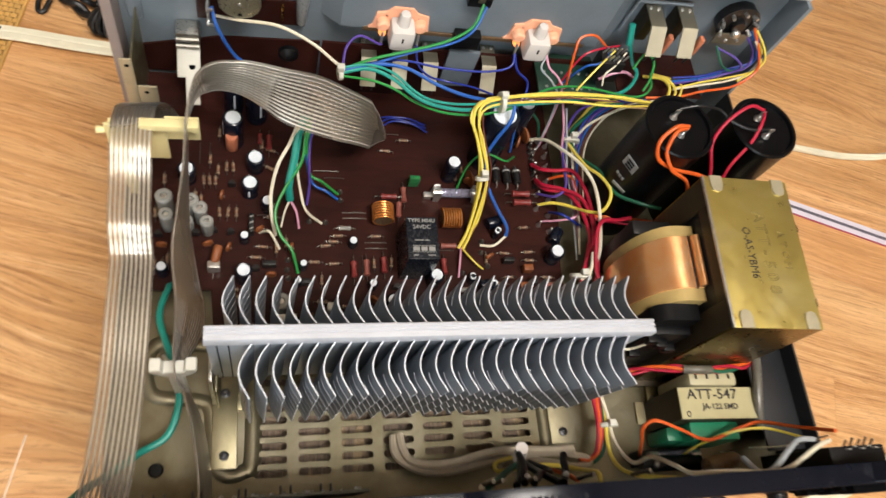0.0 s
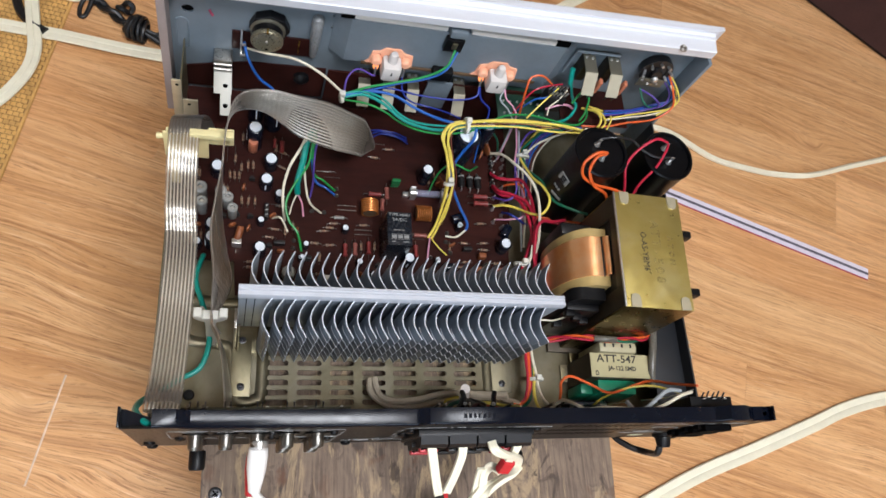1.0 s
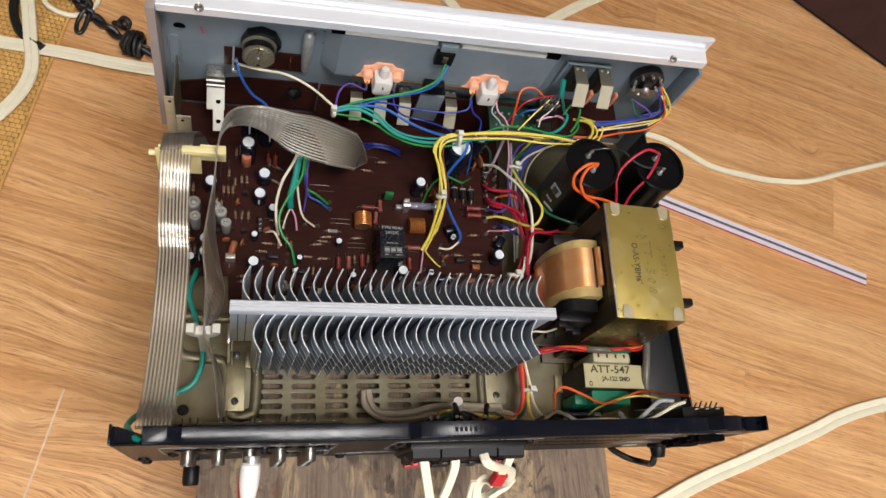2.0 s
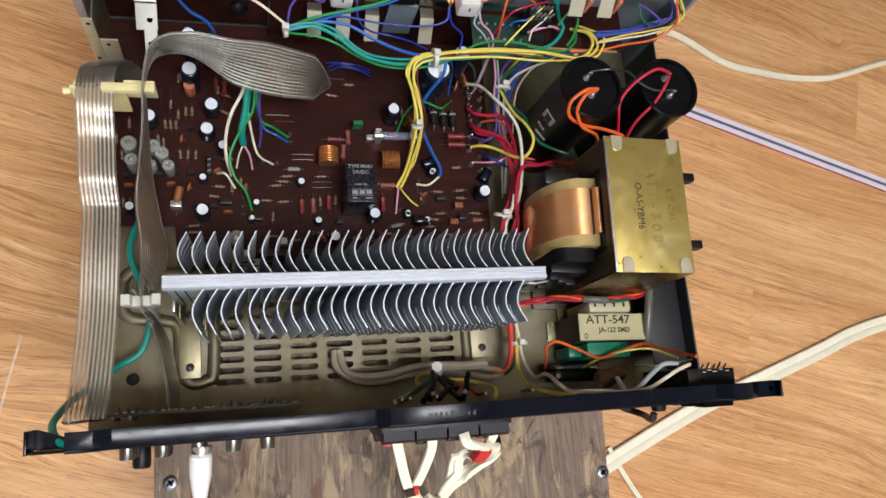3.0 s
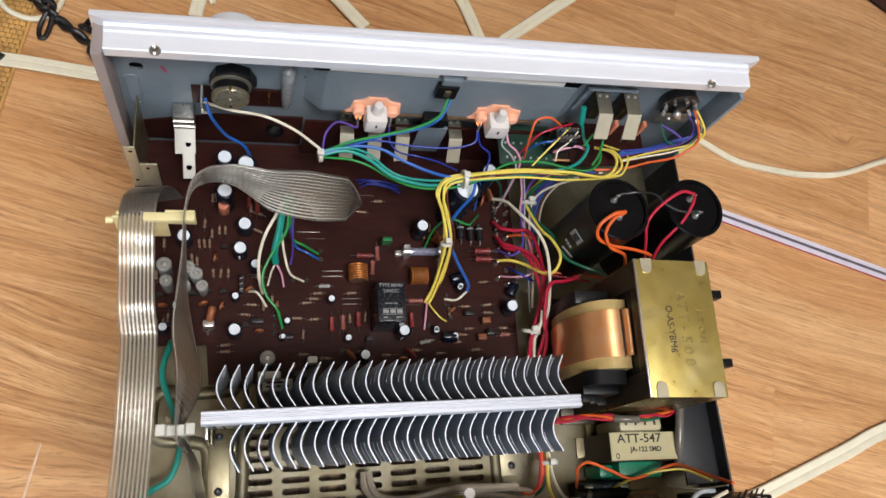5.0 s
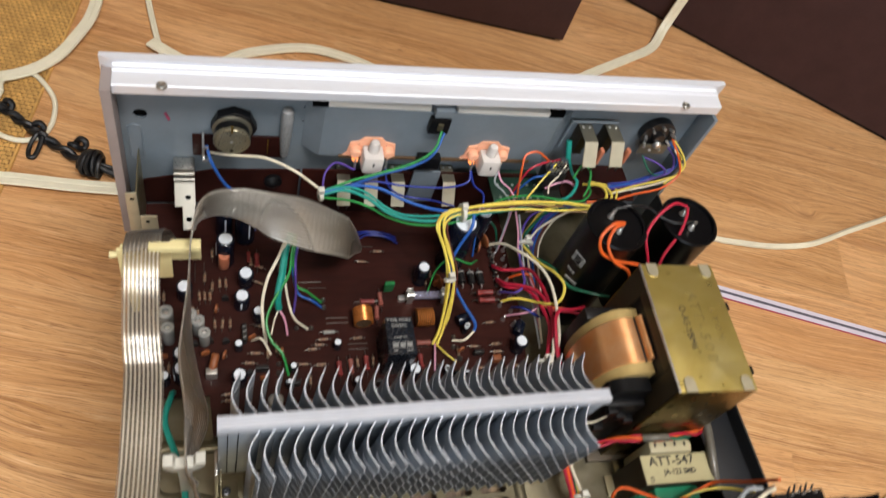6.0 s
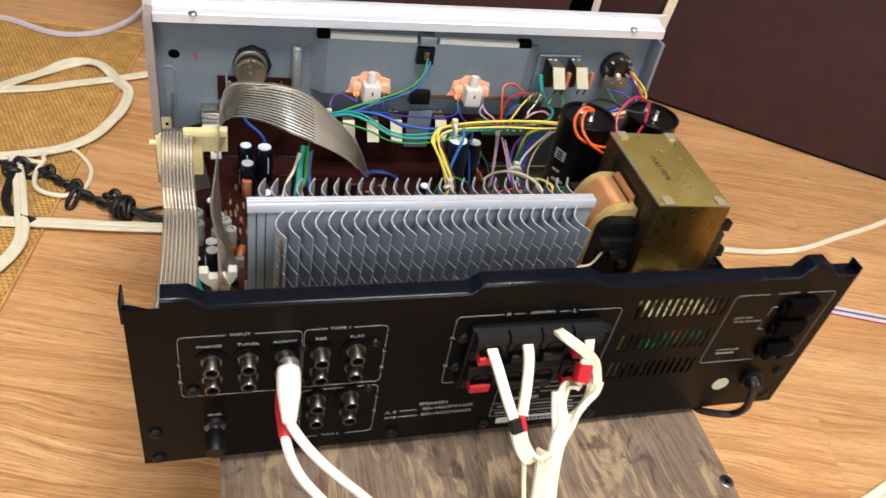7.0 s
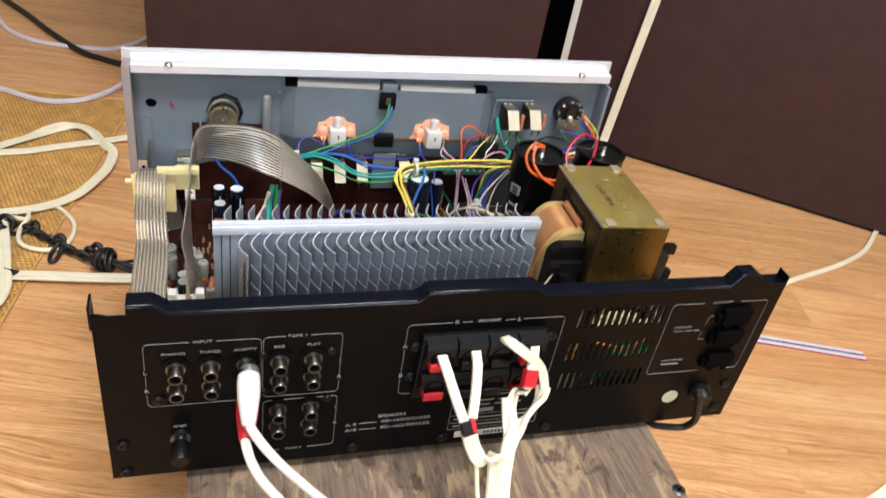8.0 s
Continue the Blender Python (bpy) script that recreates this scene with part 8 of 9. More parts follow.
lwm = loom("input_wiring", (0.1, 0.2, 0.03), "white, teal and green wires dropping to the board")
wire(lwm, "ivory", [(0.104, 0.222, 0.062), (0.100, 0.217, 0.050), (0.093, 0.204, 0.045), (0.0895, 0.191, 0.035), (0.090, 0.179, 0.028), (0.0925, 0.1735, 0.0125)], 0.0017)
wire(lwm, "ivory", [(0.105, 0.222, 0.062), (0.103, 0.217, 0.050), (0.104, 0.209, 0.045), (0.107, 0.196, 0.030), (0.111, 0.184, 0.025), (0.121, 0.182, 0.0125)], 0.0013)
wire(lwm, "teal", [(0.108, 0.226, 0.066), (0.105, 0.220, 0.055), (0.103, 0.209, 0.045), (0.100, 0.197, 0.035), (0.101, 0.192, 0.025)], 0.0031)
wire(lwm, "green", [(0.111, 0.226, 0.066), (0.109, 0.218, 0.055), (0.107, 0.207, 0.045), (0.097, 0.193, 0.035), (0.092, 0.180, 0.030), (0.095, 0.168, 0.025), (0.102, 0.159, 0.022), (0.106, 0.148, 0.0125)], 0.0013)
wire(lwm, "green", [(0.112, 0.224, 0.062), (0.110, 0.215, 0.050), (0.113, 0.208, 0.030), (0.121, 0.205, 0.025), (0.132, 0.203, 0.0125)], 0.0012)
wire(lwm, "blue", [(0.112, 0.222, 0.058), (0.110, 0.213, 0.045), (0.115, 0.206, 0.022), (0.124, 0.201, 0.020), (0.132, 0.199, 0.0125)], 0.0012)
wire(lwm, "purple", [(0.114, 0.225, 0.063), (0.112, 0.217, 0.050), (0.112, 0.208, 0.040), (0.113, 0.202, 0.025), (0.112, 0.195, 0.0125)], 0.0012)
wire(lwm, "pink", [(0.101, 0.192, 0.025), (0.105, 0.186, 0.020), (0.107, 0.178, 0.0125)], 0.001)
wire(lwm, "ivory", [(0.101, 0.192, 0.025), (0.098, 0.186, 0.02), (0.096, 0.179, 0.0125)], 0.001)
wire(lwm, "ivory", [(0.083, 0.175, 0.0125), (0.089, 0.171, 0.022), (0.095, 0.164, 0.0125)], 0.0013)
gw = thing("earth_wire", (0.03, 0.08, 0.01), "thick green earth wire lying along the tray", "wire")
part("wire", tube([(0.0325, 0.1375, 0.0135), (0.032, 0.13, 0.026), (0.029, 0.112, 0.030), (0.036, 0.09, 0.030), (0.041, 0.069, 0.026), (0.036, 0.05, 0.022), (0.023, 0.041, 0.024), (0.012, 0.029, 0.04), (0.0065, 0.0185, 0.07), (0.0055, 0.008, 0.1), (0.008, 0.002, 0.113), (0.0125, -0.003, 0.1195), (0.016, -0.0055, 0.1215)], 0.0019, 8), M["w_teal"], gw)


for ob in (main, sw, lwm):
    ob.location += Vector((-0.0011, -0.0029, 0))


# ---- leads plugged into the rear ----
def tape_cable(label, pts, ways, width=0.0075, thick=0.0026, group="", key="cordwhite", name="flat_cable", groove=0.0004):
    c = thing(name, pts[0], label, "cable", group)
    part("cable", strap(pts, ways, width, thick, groove, 8), M[key], c)
    return c


rca = thing("phono_lead", (0.0757, -0.02, 0.087), "pair of white phono leads with red-sleeved plug", "audio lead")
def plug_body(dz, key, lab, parent):
    b = part("plug", lathe((0.0753, -0.0135, 0.089 + dz), (-0.05 + 4 * dz, -1, -0.48 - 12 * dz), [(0.0044, 0), (0.0057, 0.0012), (0.0061, 0.006), (0.0058, 0.014), (0.0045, 0.022), (0.0036, 0.0275), (0.0027, 0.0285)], 22), M[key], parent, lab)
    part("plug_ring", lathe((0.0755, -0.0105, 0.0885 + dz), (0, -1, -0.1), [(0.0052, 0), (0.0054, 0.0012), (0.0048, 0.0045)], 22), M["tin"], b, "metal plug ring")


plug_body(0.0, "rcawhite", "white moulded plug", rca), plug_body(-0.014, "redtape", "red moulded plug", rca)
part("lead", tube([(0.0743, -0.0375, 0.0775), (0.0758, -0.0405, 0.0745), (0.082, -0.0455, 0.066), (0.0905, -0.05, 0.056), (0.1025, -0.0535, 0.042), (0.1155, -0.0565, 0.0265), (0.132, -0.066, 0.008), (0.149, -0.082, -0.006), (0.164, -0.102, -0.02), (0.16, -0.12, -0.08), (0.17, -0.145, -0.17), (0.2, -0.18, FLOOR + 0.0027), (0.26, -0.21, FLOOR + 0.0027)], 0.0026, 10), M["rcawhite"], rca, "white lead")
part("lead", tube([(0.0724, -0.0395, 0.0675), (0.0727, -0.043, 0.066), (0.0752, -0.049, 0.0595), (0.0805, -0.055, 0.051), (0.0905, -0.061, 0.039), (0.104, -0.0695, 0.022), (0.119, -0.08, 0.005), (0.1335, -0.0955, -0.0075), (0.136, -0.115, -0.06), (0.146, -0.14, -0.16), (0.17, -0.175, FLOOR + 0.0027), (0.23, -0.215, FLOOR + 0.0027)], 0.0026, 10), M["rcawhite"], rca, "white lead")

XW = Vector((1, 0, 0))


def speaker_lead(label, a, b, join, tail, col):
    """Two flat legs that meet under a sleeve and run on as one."""
    c = thing("speaker_lead", join[-1], label, "speaker lead", "speaker leads")
    for leg in (a, b):
        part("leg", strap(leg, [Vector((1, 0.15, 0.1))] * len(leg), 0.0062, 0.0026, 0.0003, 8), M["cordwhite"], c, "cream flat conductor")
    part("sleeve", strap(join, [Vector((1, 0.1, 0))] * len(join), 0.0092, 0.0055, 0.0, 6), M[col], c, "wrapped tape sleeve")
    part("tail", strap(tail[0], tail[1], 0.0095, 0.0032, 0.0006, 8), M["cordwhite"], c, "cream twin flat cable")
    return c


speaker_lead("cream speaker lead, legs joined by black tape",
             [(0.1805, -0.0115, 0.0955), (0.1812, -0.0175, 0.0945), (0.1835, -0.025, 0.0885), (0.1875, -0.036, 0.0775), (0.1912, -0.044, 0.0685)],
             [(0.2, -0.0105, 0.0985), (0.2008, -0.0155, 0.0975), (0.2015, -0.022, 0.0915), (0.1995, -0.032, 0.081), (0.1962, -0.0425, 0.0695)],
             [(0.1926, -0.0435, 0.0695), (0.1942, -0.0475, 0.0625)],
             ([(0.194, -0.047, 0.063), (0.1968, -0.051, 0.0545), (0.2008, -0.0545, 0.0485), (0.2055, -0.0555, 0.048), (0.2095, -0.0545, 0.05), (0.2115, -0.0535, 0.046), (0.212, -0.0565, 0.036), (0.2115, -0.064, 0.018), (0.21, -0.075, 0.001), (0.2075, -0.088, -0.0065), (0.2045, -0.1, -0.02), (0.2, -0.112, -0.1), (0.205, -0.13, -0.2), (0.245, -0.17, FLOOR + 0.002)],
              [XW, XW, Vector((0.7, 0.2, 0.7)), Vector((0.2, -0.5, 0.85)), Vector((0.3, -0.8, 0.5)), Vector((0.9, -0.3, 0.3)), XW, XW, XW, XW, XW, XW, XW, Vector((0.8, 0.6, 0))]), "cordblack")
speaker_lead("cream speaker lead, one leg wrapped in red tape",
             [(0.2384, -0.0105, 0.0985), (0.2382, -0.0155, 0.0978), (0.2365, -0.0215, 0.092), (0.233, -0.029, 0.0818), (0.2322, -0.0315, 0.0775)],
             [(0.2180, -0.0153, 0.1036), (0.2194, -0.0204, 0.1050), (0.2273, -0.0231, 0.0998), (0.2360, -0.0236, 0.0924), (0.2416, -0.0242, 0.0860), (0.2447, -0.0247, 0.0789), (0.2462, -0.027, 0.072)],
             [(0.2348, -0.0255, 0.0868), (0.2325, -0.0308, 0.0785)],
             ([(0.2462, -0.0262, 0.0728), (0.243, -0.031, 0.067), (0.236, -0.036, 0.062), (0.2275, -0.0415, 0.056), (0.2215, -0.0475, 0.048), (0.2185, -0.055, 0.036), (0.217, -0.065, 0.019), (0.2155, -0.077, 0.002), (0.2135, -0.09, -0.006), (0.211, -0.102, -0.02), (0.208, -0.113, -0.1), (0.214, -0.13, -0.2), (0.26, -0.165, FLOOR + 0.002)],
              [Vector((0.5, -0.3, 0.5)), Vector((0.4, -0.2, 0.8)), Vector((0.4, 0, 0.8)), Vector((0.7, 0.1, 0.5)), Vector((0.9, 0.1, 0.3)), XW, XW, XW, XW, XW, XW, XW, Vector((0.8, 0.6, 0))]), "redtape")
lp = thing("speaker_lead", (0.225, -0.03, 0.06), "loose looped end of a cream speaker lead", "speaker lead", "speaker leads")
part("loop", strap([(0.2222, -0.028, 0.0675), (0.2225, -0.0345, 0.057), (0.222, -0.0425, 0.05), (0.219, -0.0515, 0.0415), (0.2165, -0.06, 0.0275)], [XW, XW, XW, XW, XW], 0.0058, 0.0022, 0.0003), M["cordwhite"], lp)
part("loop", strap([(0.2335, -0.0315, 0.0745), (0.2305, -0.0285, 0.0725), (0.2275, -0.0275, 0.07), (0.2255, -0.0315, 0.0625), (0.226, -0.039, 0.0545), (0.2235, -0.0465, 0.0465), (0.22, -0.056, 0.0335)], [Vector((0.3, -0.8, 0.4)), Vector((0.2, -0.8, 0.5)), Vector((0.4, -0.8, 0.3)), XW, XW, XW, XW], 0.0062, 0.0022, 0.0003), M["cordwhite"], lp)
part("black_sleeve", strap([(0.2438, -0.0205, 0.08), (0.246, -0.0245, 0.0748)], [XW, XW], 0.0076, 0.005), M["cordblack"], lp, "black tape sleeve")
part("thin_tail", tube([(0.1985, -0.0525, 0.05), (0.2, -0.0555, 0.041), (0.2015, -0.0605, 0.027), (0.2035, -0.0675, 0.012), (0.206, -0.077, 0.0), (0.206, -0.088, -0.0075)], 0.0014, 7), M["cordwhite"], lp)
part("tape_end", strap([(0.1955, -0.0428, 0.0698), (0.197, -0.0465, 0.0632)], [XW, XW], 0.003, 0.0062), M["redtape"], lp, "red tape end")

mc = thing("power_cable", (0.3865, -0.01, 0.03), "black mains cord looping under the amplifier", "mains cord")
part("cord", tube([(0.3757, -0.0132, 0.0415), (0.3753, -0.0171, 0.0390), (0.3794, -0.0168, 0.0270), (0.3844, -0.0143, 0.0115), (0.3823, -0.0111, 0.0012), (0.3745, -0.0068, -0.0032), (0.3655, 0.003, -0.0095), (0.366, 0.02, -0.016), (0.392, 0.03, -0.08), (0.4, 0.08, -0.19), (0.39, 0.2, FLOOR + 0.003), (0.3, 0.31, FLOOR + 0.003), (0.12, 0.4, FLOOR + 0.003), (0.02, 0.47, FLOOR + 0.003), (-0.03, 0.487, FLOOR + 0.006), (-0.062, 0.5, FLOOR + 0.012)], 0.0026, 9), M["cordblack"], mc)
def twisted(p, q, n):
    """Two strands of the cord lying round one another from p to q."""
    for j in range(2):
        pts = []
        for i in range(n + 1):
            f, a = i / n, 1.15 * i + math.pi * j
            pts.append((p[0] + (q[0] - p[0]) * f, p[1] + (q[1] - p[1]) * f + 0.0036 * math.cos(a), FLOOR + 0.009 + 0.0034 * math.sin(a)))
        part("strand", tube(pts, 0.0033, 8, 4), M["cordblack"], mc)


def knotted(x, y, r, turn):
    """A small overhand knot."""
    part("knot", tube([(x + r * math.cos(turn + a) * (1 + 0.3 * math.cos(2 * a)), y + r * 0.8 * math.sin(turn + a), FLOOR + 0.012 + 0.6 * r * math.sin(2 * a + turn)) for a in [k * math.pi / 5 for k in range(13)]], 0.0033, 7, 3), M["cordblack"], mc, "knot in the cord")


cv, cw2 = Vector((-0.070, 0.504, FLOOR + 0.0165)), Vector((-0.056, 0.498, FLOOR + 0.0165))
cd = (cw2 - cv).normalized()
sd = Vector((-cd.y, cd.x, 0))
for k in range(6):
    o = cv + cd * (0.0042 * (k - 2.5)) + sd * (0.0012 * math.sin(2.1 * k))
    rr = 0.0135 - 0.0005 * (k - 3) ** 2
    part("wrap", tube([o + sd * (rr * math.cos(t * math.pi / 6)) + cd * (0.0024 * math.sin(t * math.pi / 6 + k)) + Vector((0, 0, rr * math.sin(t * math.pi / 6))) for t in range(13)], 0.0025, 7, 2), M["cordblack"], mc, "tightly wrapped turn of cord")
twisted((-0.075, 0.506), (-0.119, 0.542), 7)
twisted((-0.119, 0.542), (-0.168, 0.587), 9)
knotted(-0.086, 0.534, 0.0065, 0.4)
knotted(-0.129, 0.555, 0.0065, 1.2)
knotted(-0.165, 0.588, 0.006, 0.2)
knotted(-0.201, 0.595, 0.012, 0.8)
knotted(-0.204, 0.588, 0.009, 2.2)
part("hanging_loop", tube([(-0.127, 0.550, FLOOR + 0.012), (-0.133, 0.540, FLOOR + 0.008), (-0.136, 0.530, FLOOR + 0.005), (-0.135, 0.521, FLOOR + 0.004), (-0.130, 0.521, FLOOR + 0.004), (-0.126, 0.532, FLOOR + 0.006), (-0.123, 0.543, FLOOR + 0.011)], 0.0026, 8), M["cordblack"], mc)
part("hanging_loop", tube([(-0.167, 0.589, FLOOR + 0.01), (-0.181, 0.597, FLOOR + 0.009), (-0.191, 0.607, FLOOR + 0.01), (-0.197, 0.600, FLOOR + 0.012)], 0.0028, 8), M["cordblack"], mc)
part("hanging_loop", tube([(-0.169, 0.585, FLOOR + 0.01), (-0.177, 0.582, FLOOR + 0.006), (-0.187, 0.583, FLOOR + 0.005), (-0.194, 0.590, FLOOR + 0.006), (-0.198, 0.594, FLOOR + 0.011)], 0.0028, 8), M["cordblack"], mc)
part("thick_end", tube([(-0.202, 0.588, FLOOR + 0.012), (-0.203, 0.565, FLOOR + 0.01), (-0.204, 0.546, FLOOR + 0.008), (-0.201, 0.528, FLOOR + 0.006), (-0.193, 0.511, FLOOR + 0.006), (-0.180, 0.498, FLOOR + 0.008), (-0.165, 0.488, FLOOR + 0.009)], 0.0052, 8), M["cordblack"], mc, "thick hanging end of the cord")
part("cord", tube([(-0.201, 0.602, FLOOR + 0.012), (-0.219, 0.609, FLOOR + 0.008), (-0.233, 0.620, FLOOR + 0.006), (-0.259, 0.639, FLOOR + 0.004), (-0.295, 0.663, FLOOR + 0.004)], 0.0024, 8), M["cordblack"], mc)
part("cord", tube([(-0.064, 0.501, FLOOR + 0.014), (-0.052, 0.496, FLOOR + 0.01), (-0.040, 0.491, FLOOR + 0.007), (-0.021, 0.482, FLOOR + 0.004), (0.011, 0.467, FLOOR + 0.003)], 0.003, 8), M["cordblack"], mc)
part("cord", tube([(-0.064, 0.503, FLOOR + 0.016), (-0.053, 0.501, FLOOR + 0.012), (-0.041, 0.499, FLOOR + 0.009), (-0.022, 0.496, FLOOR + 0.004), (0.010, 0.483, FLOOR + 0.003)], 0.003, 8), M["cordblack"], mc)
part("cord", tube([(-0.064, 0.503, FLOOR + 0.018), (-0.050, 0.500, FLOOR + 0.014), (-0.041, 0.506, FLOOR + 0.011), (-0.023, 0.517, FLOOR + 0.006), (0.010, 0.527, FLOOR + 0.003)], 0.0022, 8), M["cordblack"], mc)


# ---- flat cables lying on the floor ----
def floor_cable(label, xy, width=0.0165, thick=0.0042, lift=None, group="cream flat cables on the floor", key="cordwhite", flips=()):
    pts, ways = [], []
    for i, (x, y) in enumerate(xy):
        z = FLOOR + 0.0042 + (lift[i] if lift else 0)
        pts.append((x, y, z))
        a, b = xy[max(i - 1, 0)], xy[min(i + 1, len(xy) - 1)]
        d = Vector((b[0] - a[0], b[1] - a[1], 0)).normalized()
        n = Vector((-d.y, d.x, 0))
        ways.append(n if i not in flips else (n * 0.5 + Vector((0, 0, 0.85))))
    return tape_cable(label, pts, ways, width, thick, group, key, groove=0.0008)


floor_cable("wide cream flat cable running under the stool", [(0.308, -0.156), (0.411, -0.099), (0.483, -0.064), (0.591, -0.019), (0.678, 0.008), (0.779, 0.040), (0.828, 0.057), (0.890, 0.071), (0.978, 0.082), (1.132, 0.102), (1.339, 0.153)], 0.0185, 0.004)
floor_cable("thin grey-white cord on the floor beside the stool", [(0.48, -0.05), (0.49, -0.072), (0.512, -0.11), (0.55, -0.16), (0.6, -0.2)], 0.0055, 0.003)
floor_cable("cream cord wandering across the floor", [(0.535, 0.442), (0.591, 0.464), (0.647, 0.459), (0.712, 0.423), (0.766, 0.411), (0.823, 0.405), (0.885, 0.410), (0.962, 0.432), (1.050, 0.456), (1.107, 0.475), (1.163, 0.502), (1.236, 0.556), (1.272, 0.576)], 0.0085, 0.0042, flips=(6, 7, 8))
floor_cable("cream cord loop beside the cabinet", [(1.27, 0.56), (1.3, 0.52), (1.28, 0.47), (1.22, 0.45), (1.2, 0.42), (1.26, 0.38)], 0.0095, 0.004)
floor_cable("cream flat cable looped over the mat", [(-0.290, 0.793), (-0.252, 0.838), (-0.216, 0.870), (-0.184, 0.903), (-0.155, 0.913), (-0.131, 0.897), (-0.107, 0.853), (-0.090, 0.822), (-0.093, 0.775), (-0.105, 0.737), (-0.128, 0.690), (-0.163, 0.660), (-0.216, 0.644), (-0.251, 0.639)], 0.0155, 0.0042, [0.005] * 14, flips=(3, 6))
floor_cable("cream flat cable crossing the mat", [(-0.289, 0.815), (-0.250, 0.822), (-0.210, 0.829), (-0.169, 0.845), (-0.112, 0.864), (-0.069, 0.882), (-0.013, 0.906)], 0.0155, 0.0042, [0.002] * 7)
floor_cable("cream flat cable passing under the amplifier", [(-0.4, 0.53), (-0.3, 0.515), (-0.21, 0.505), (-0.152, 0.5), (-0.09, 0.492), (-0.035, 0.487), (0.05, 0.478), (0.15, 0.47)], 0.0165, 0.0042, [0.004] * 8)
floor_cable("cream flat cable turning back at the mat edge", [(-0.215, 0.64), (-0.2, 0.58), (-0.188, 0.52), (-0.18, 0.47), (-0.19, 0.43), (-0.22, 0.39), (-0.28, 0.36)], 0.0155, 0.0042, [0.007] * 7)
tc = thing("thin_cord", (-0.15, 0.6, FLOOR), "thin cream cord curled into a ring", "cord")
part("cord", tube([(-0.22, 0.64, FLOOR + 0.011), (-0.181, 0.624, FLOOR + 0.011), (-0.1795, 0.645, FLOOR + 0.011), (-0.153, 0.664, FLOOR + 0.007), (-0.128, 0.635, FLOOR + 0.004), (-0.121, 0.605, FLOOR + 0.004), (-0.127, 0.572, FLOOR + 0.004), (-0.15, 0.556, FLOOR + 0.007), (-0.178, 0.568, FLOOR + 0.009), (-0.185, 0.6, FLOOR + 0.009), (-0.178, 0.628, FLOOR + 0.012)], 0.003, 8), M["cordwhite"], tc)
floor_cable("lilac-white cable beyond the mat", [(-0.45, 1.06), (-0.36, 1.068), (-0.3, 1.062), (-0.229, 1.018), (-0.183, 1.013), (-0.14, 1.035), (-0.1, 1.09), (-0.08, 1.16)], 0.0085, 0.006, [0.003] * 8, key="lilac", group="")
floor_cable("white cord on the far floor", [(-0.407, 1.508), (-0.359, 1.411), (-0.334, 1.360), (-0.291, 1.317), (-0.238, 1.293), (-0.180, 1.283), (-0.137, 1.281), (-0.105, 1.304), (-0.082, 1.330), (-0.059, 1.378)], 0.0085, 0.006, key="lilac", group="")
fb = thing("black_lead", (-0.3, 1.5, FLOOR), "black lead lying on the far floor", "cord")
part("lead", tube([(-0.451, 1.682, FLOOR + 0.006), (-0.374, 1.548, FLOOR + 0.006), (-0.314, 1.456, FLOOR + 0.006), (-0.255, 1.356, FLOOR + 0.006), (-0.186, 1.256, FLOOR + 0.006), (-0.146, 1.224, FLOOR + 0.006), (-0.102, 1.197, FLOOR + 0.006), (-0.049, 1.176, FLOOR + 0.006)], 0.006, 9), M["cordblack"], fb)
floor_cable("cream flat cable behind the front panel", [(-0.04, 0.9), (-0.018, 0.77), (-0.002, 0.7), (0.02, 0.642), (0.04, 0.6)], 0.008, 0.004)
floor_cable("cream flat cable curving behind the front panel", [(0.02, 0.58), (0.03, 0.63), (0.047, 0.668), (0.085, 0.716), (0.14, 0.738), (0.19, 0.744), (0.24, 0.73), (0.28, 0.708), (0.325, 0.672), (0.35, 0.64), (0.37, 0.58)], 0.0165, 0.0045)
floor_cable("cream flat cable on the floor behind the panel", [(-0.02, 0.73), (0.02, 0.7), (0.07, 0.672), (0.12, 0.66), (0.17, 0.635), (0.22, 0.58)], 0.0165, 0.0045, [0.005] * 6)
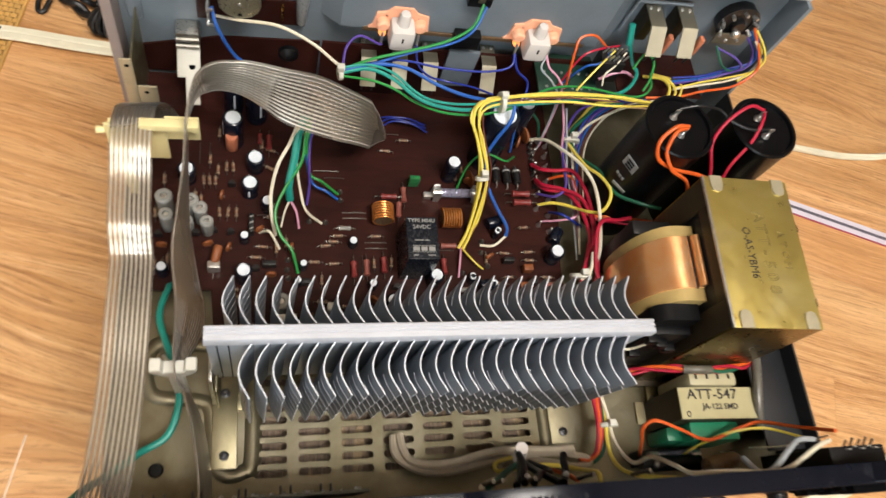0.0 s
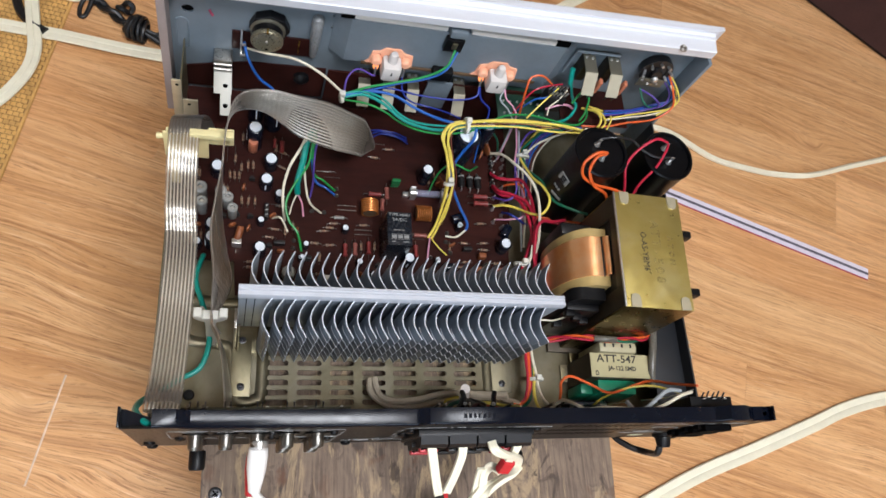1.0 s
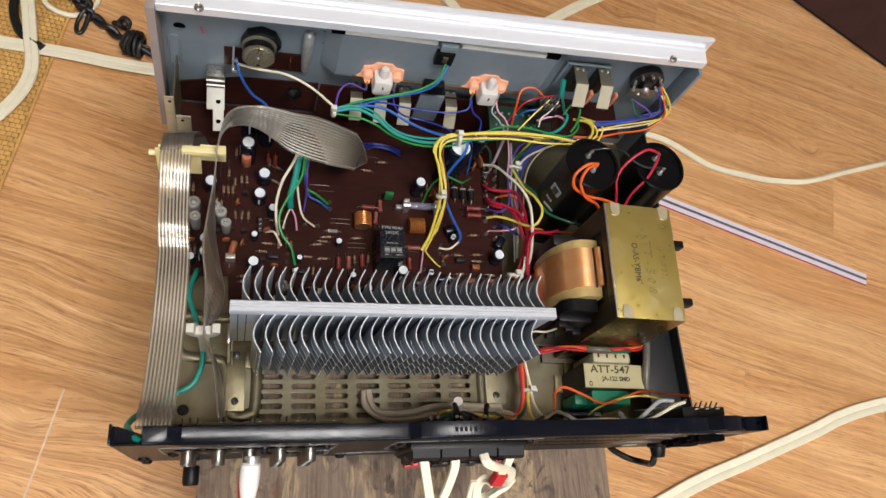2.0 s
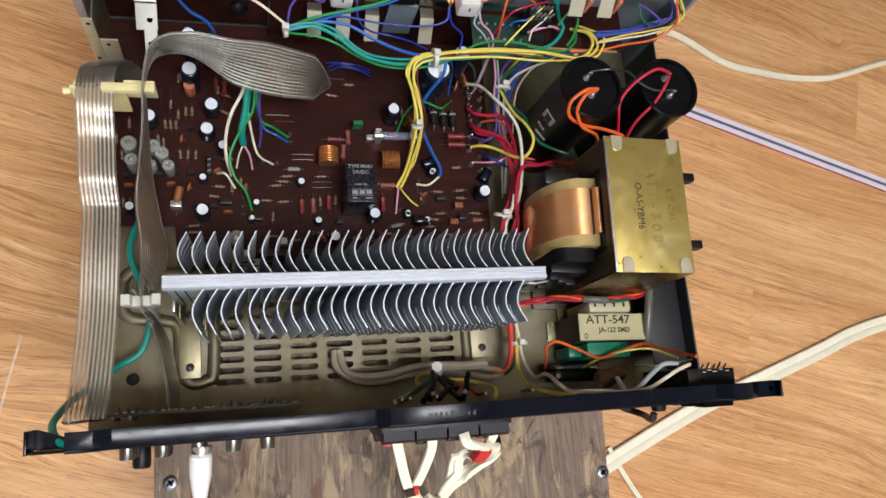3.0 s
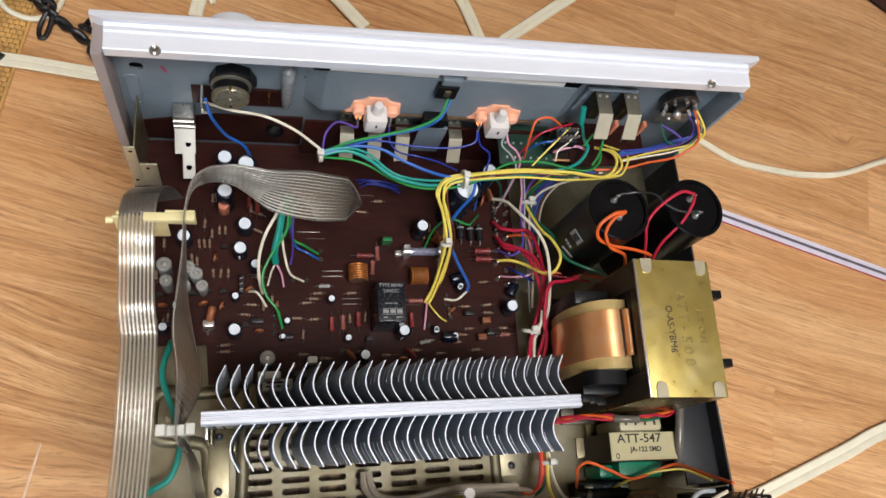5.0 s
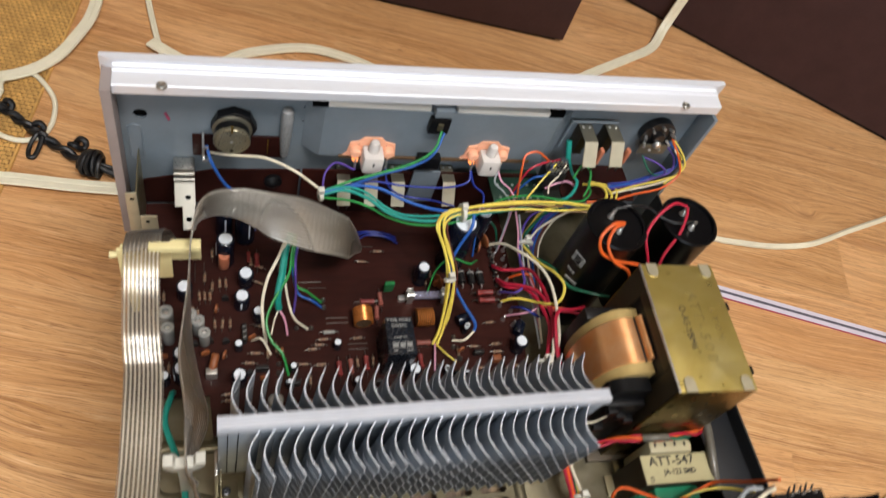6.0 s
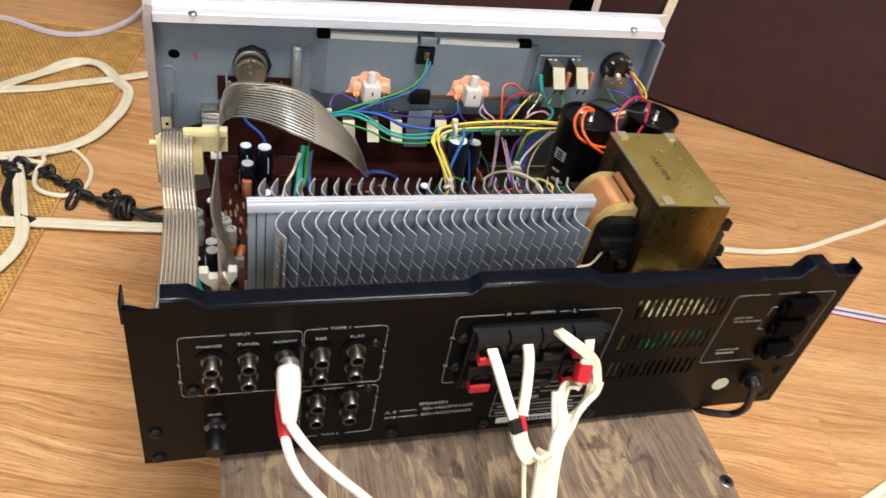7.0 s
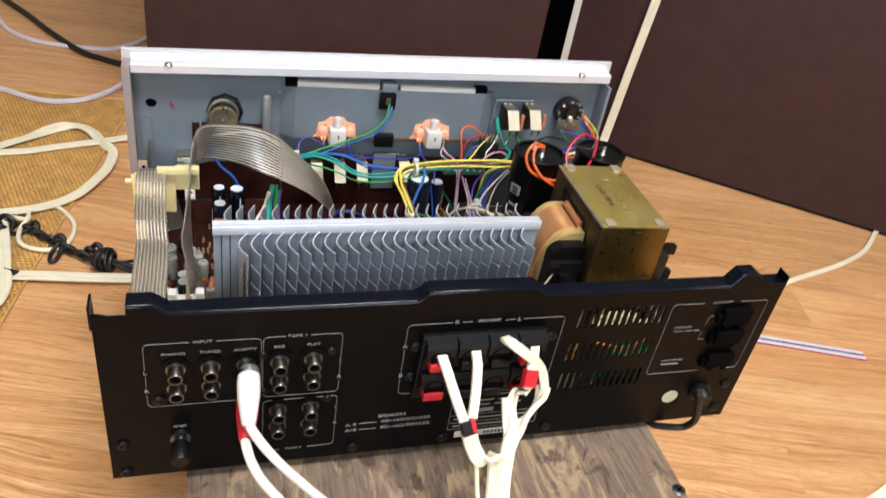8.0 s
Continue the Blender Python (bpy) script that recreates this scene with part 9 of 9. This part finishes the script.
up = [(0.4, 0.58, FLOOR + 0.004), (0.49, 0.648, FLOOR + 0.004), (0.55, 0.69, FLOOR + 0.004), (0.62, 0.73, FLOOR + 0.005), (0.7, 0.772, FLOOR + 0.004), (0.76, 0.806, FLOOR + 0.004), (0.795, 0.848, FLOOR + 0.012), (0.806, 0.858, FLOOR + 0.06), (0.813, 0.857, -0.05), (0.82, 0.852, 0.08), (0.83, 0.845, 0.3), (0.84, 0.84, 0.7)]
wy = [Vector((-0.55, 0.8, 0))] * 6 + [Vector((-0.8, 0.55, 0.1)), Vector((-0.83, 0.56, 0))] + [Vector((0.83, -0.56, 0)) * -1] * 4
tape_cable("cream flat cable rising up the cabinet face", up, wy, 0.0165, 0.0045, "cream flat cables on the floor", groove=0.0008)
rbn = thing("striped_ribbon", (0.75, 0.31, FLOOR), "lilac flat ribbon with dark stripe on the floor", "ribbon cable")
ra, rz = Vector((0.55, 0.388, FLOOR)), Vector((0.939, 0.2535, FLOOR))
rd = (rz - ra).normalized()
rn = Vector((-rd.y, rd.x, 0))
for key, o0, o1, h, lab in (("lilac", -0.0085, 0.0085, 0.0022, "lilac band"), ("mottled", -0.0019, 0.0021, 0.0025, "dark mottled stripe"), ("pinkmark", -0.0094, -0.0085, 0.0022, "pink edge")):
    bm = bmesh.new()
    q8 = [ra + rn * o0, rz + rn * o0, rz + rn * o1, ra + rn * o1]
    lo = [bm.verts.new(p + Vector((0, 0, 0.0002))) for p in q8]
    hi = [bm.verts.new(p + Vector((0, 0, h))) for p in q8]
    bm.faces.new(lo[::-1]), bm.faces.new(hi)
    for k in range(4):
        bm.faces.new((lo[k], lo[(k + 1) % 4], hi[(k + 1) % 4], hi[k]))
    part("band", bm, M[key], rbn, lab, False)
wb = thing("white_box", (0.93, 0.05, FLOOR), "small white block on the floor", "box")
part("block", box(0.905, 0.96, 0.02, 0.062, FLOOR, FLOOR + 0.02, 0.004, turn=15), M["white"], wb)

# everything that lies on the floor round the amplifier is drawn a little closer to it
for ob in list(scene.objects):
    if ob.parent is None and ob.name.split(".")[0] in ("loudspeaker_cabinet", "black_case", "woven_mat", "flat_cable", "thin_cord", "black_lead", "striped_ribbon", "white_box"):
        ob.location = (0.05 + 0.97 * (ob.location.x - 0.05), 0.05 + 0.97 * (ob.location.y - 0.05), ob.location.z)
        ob.scale = (0.97, 0.97, 1)
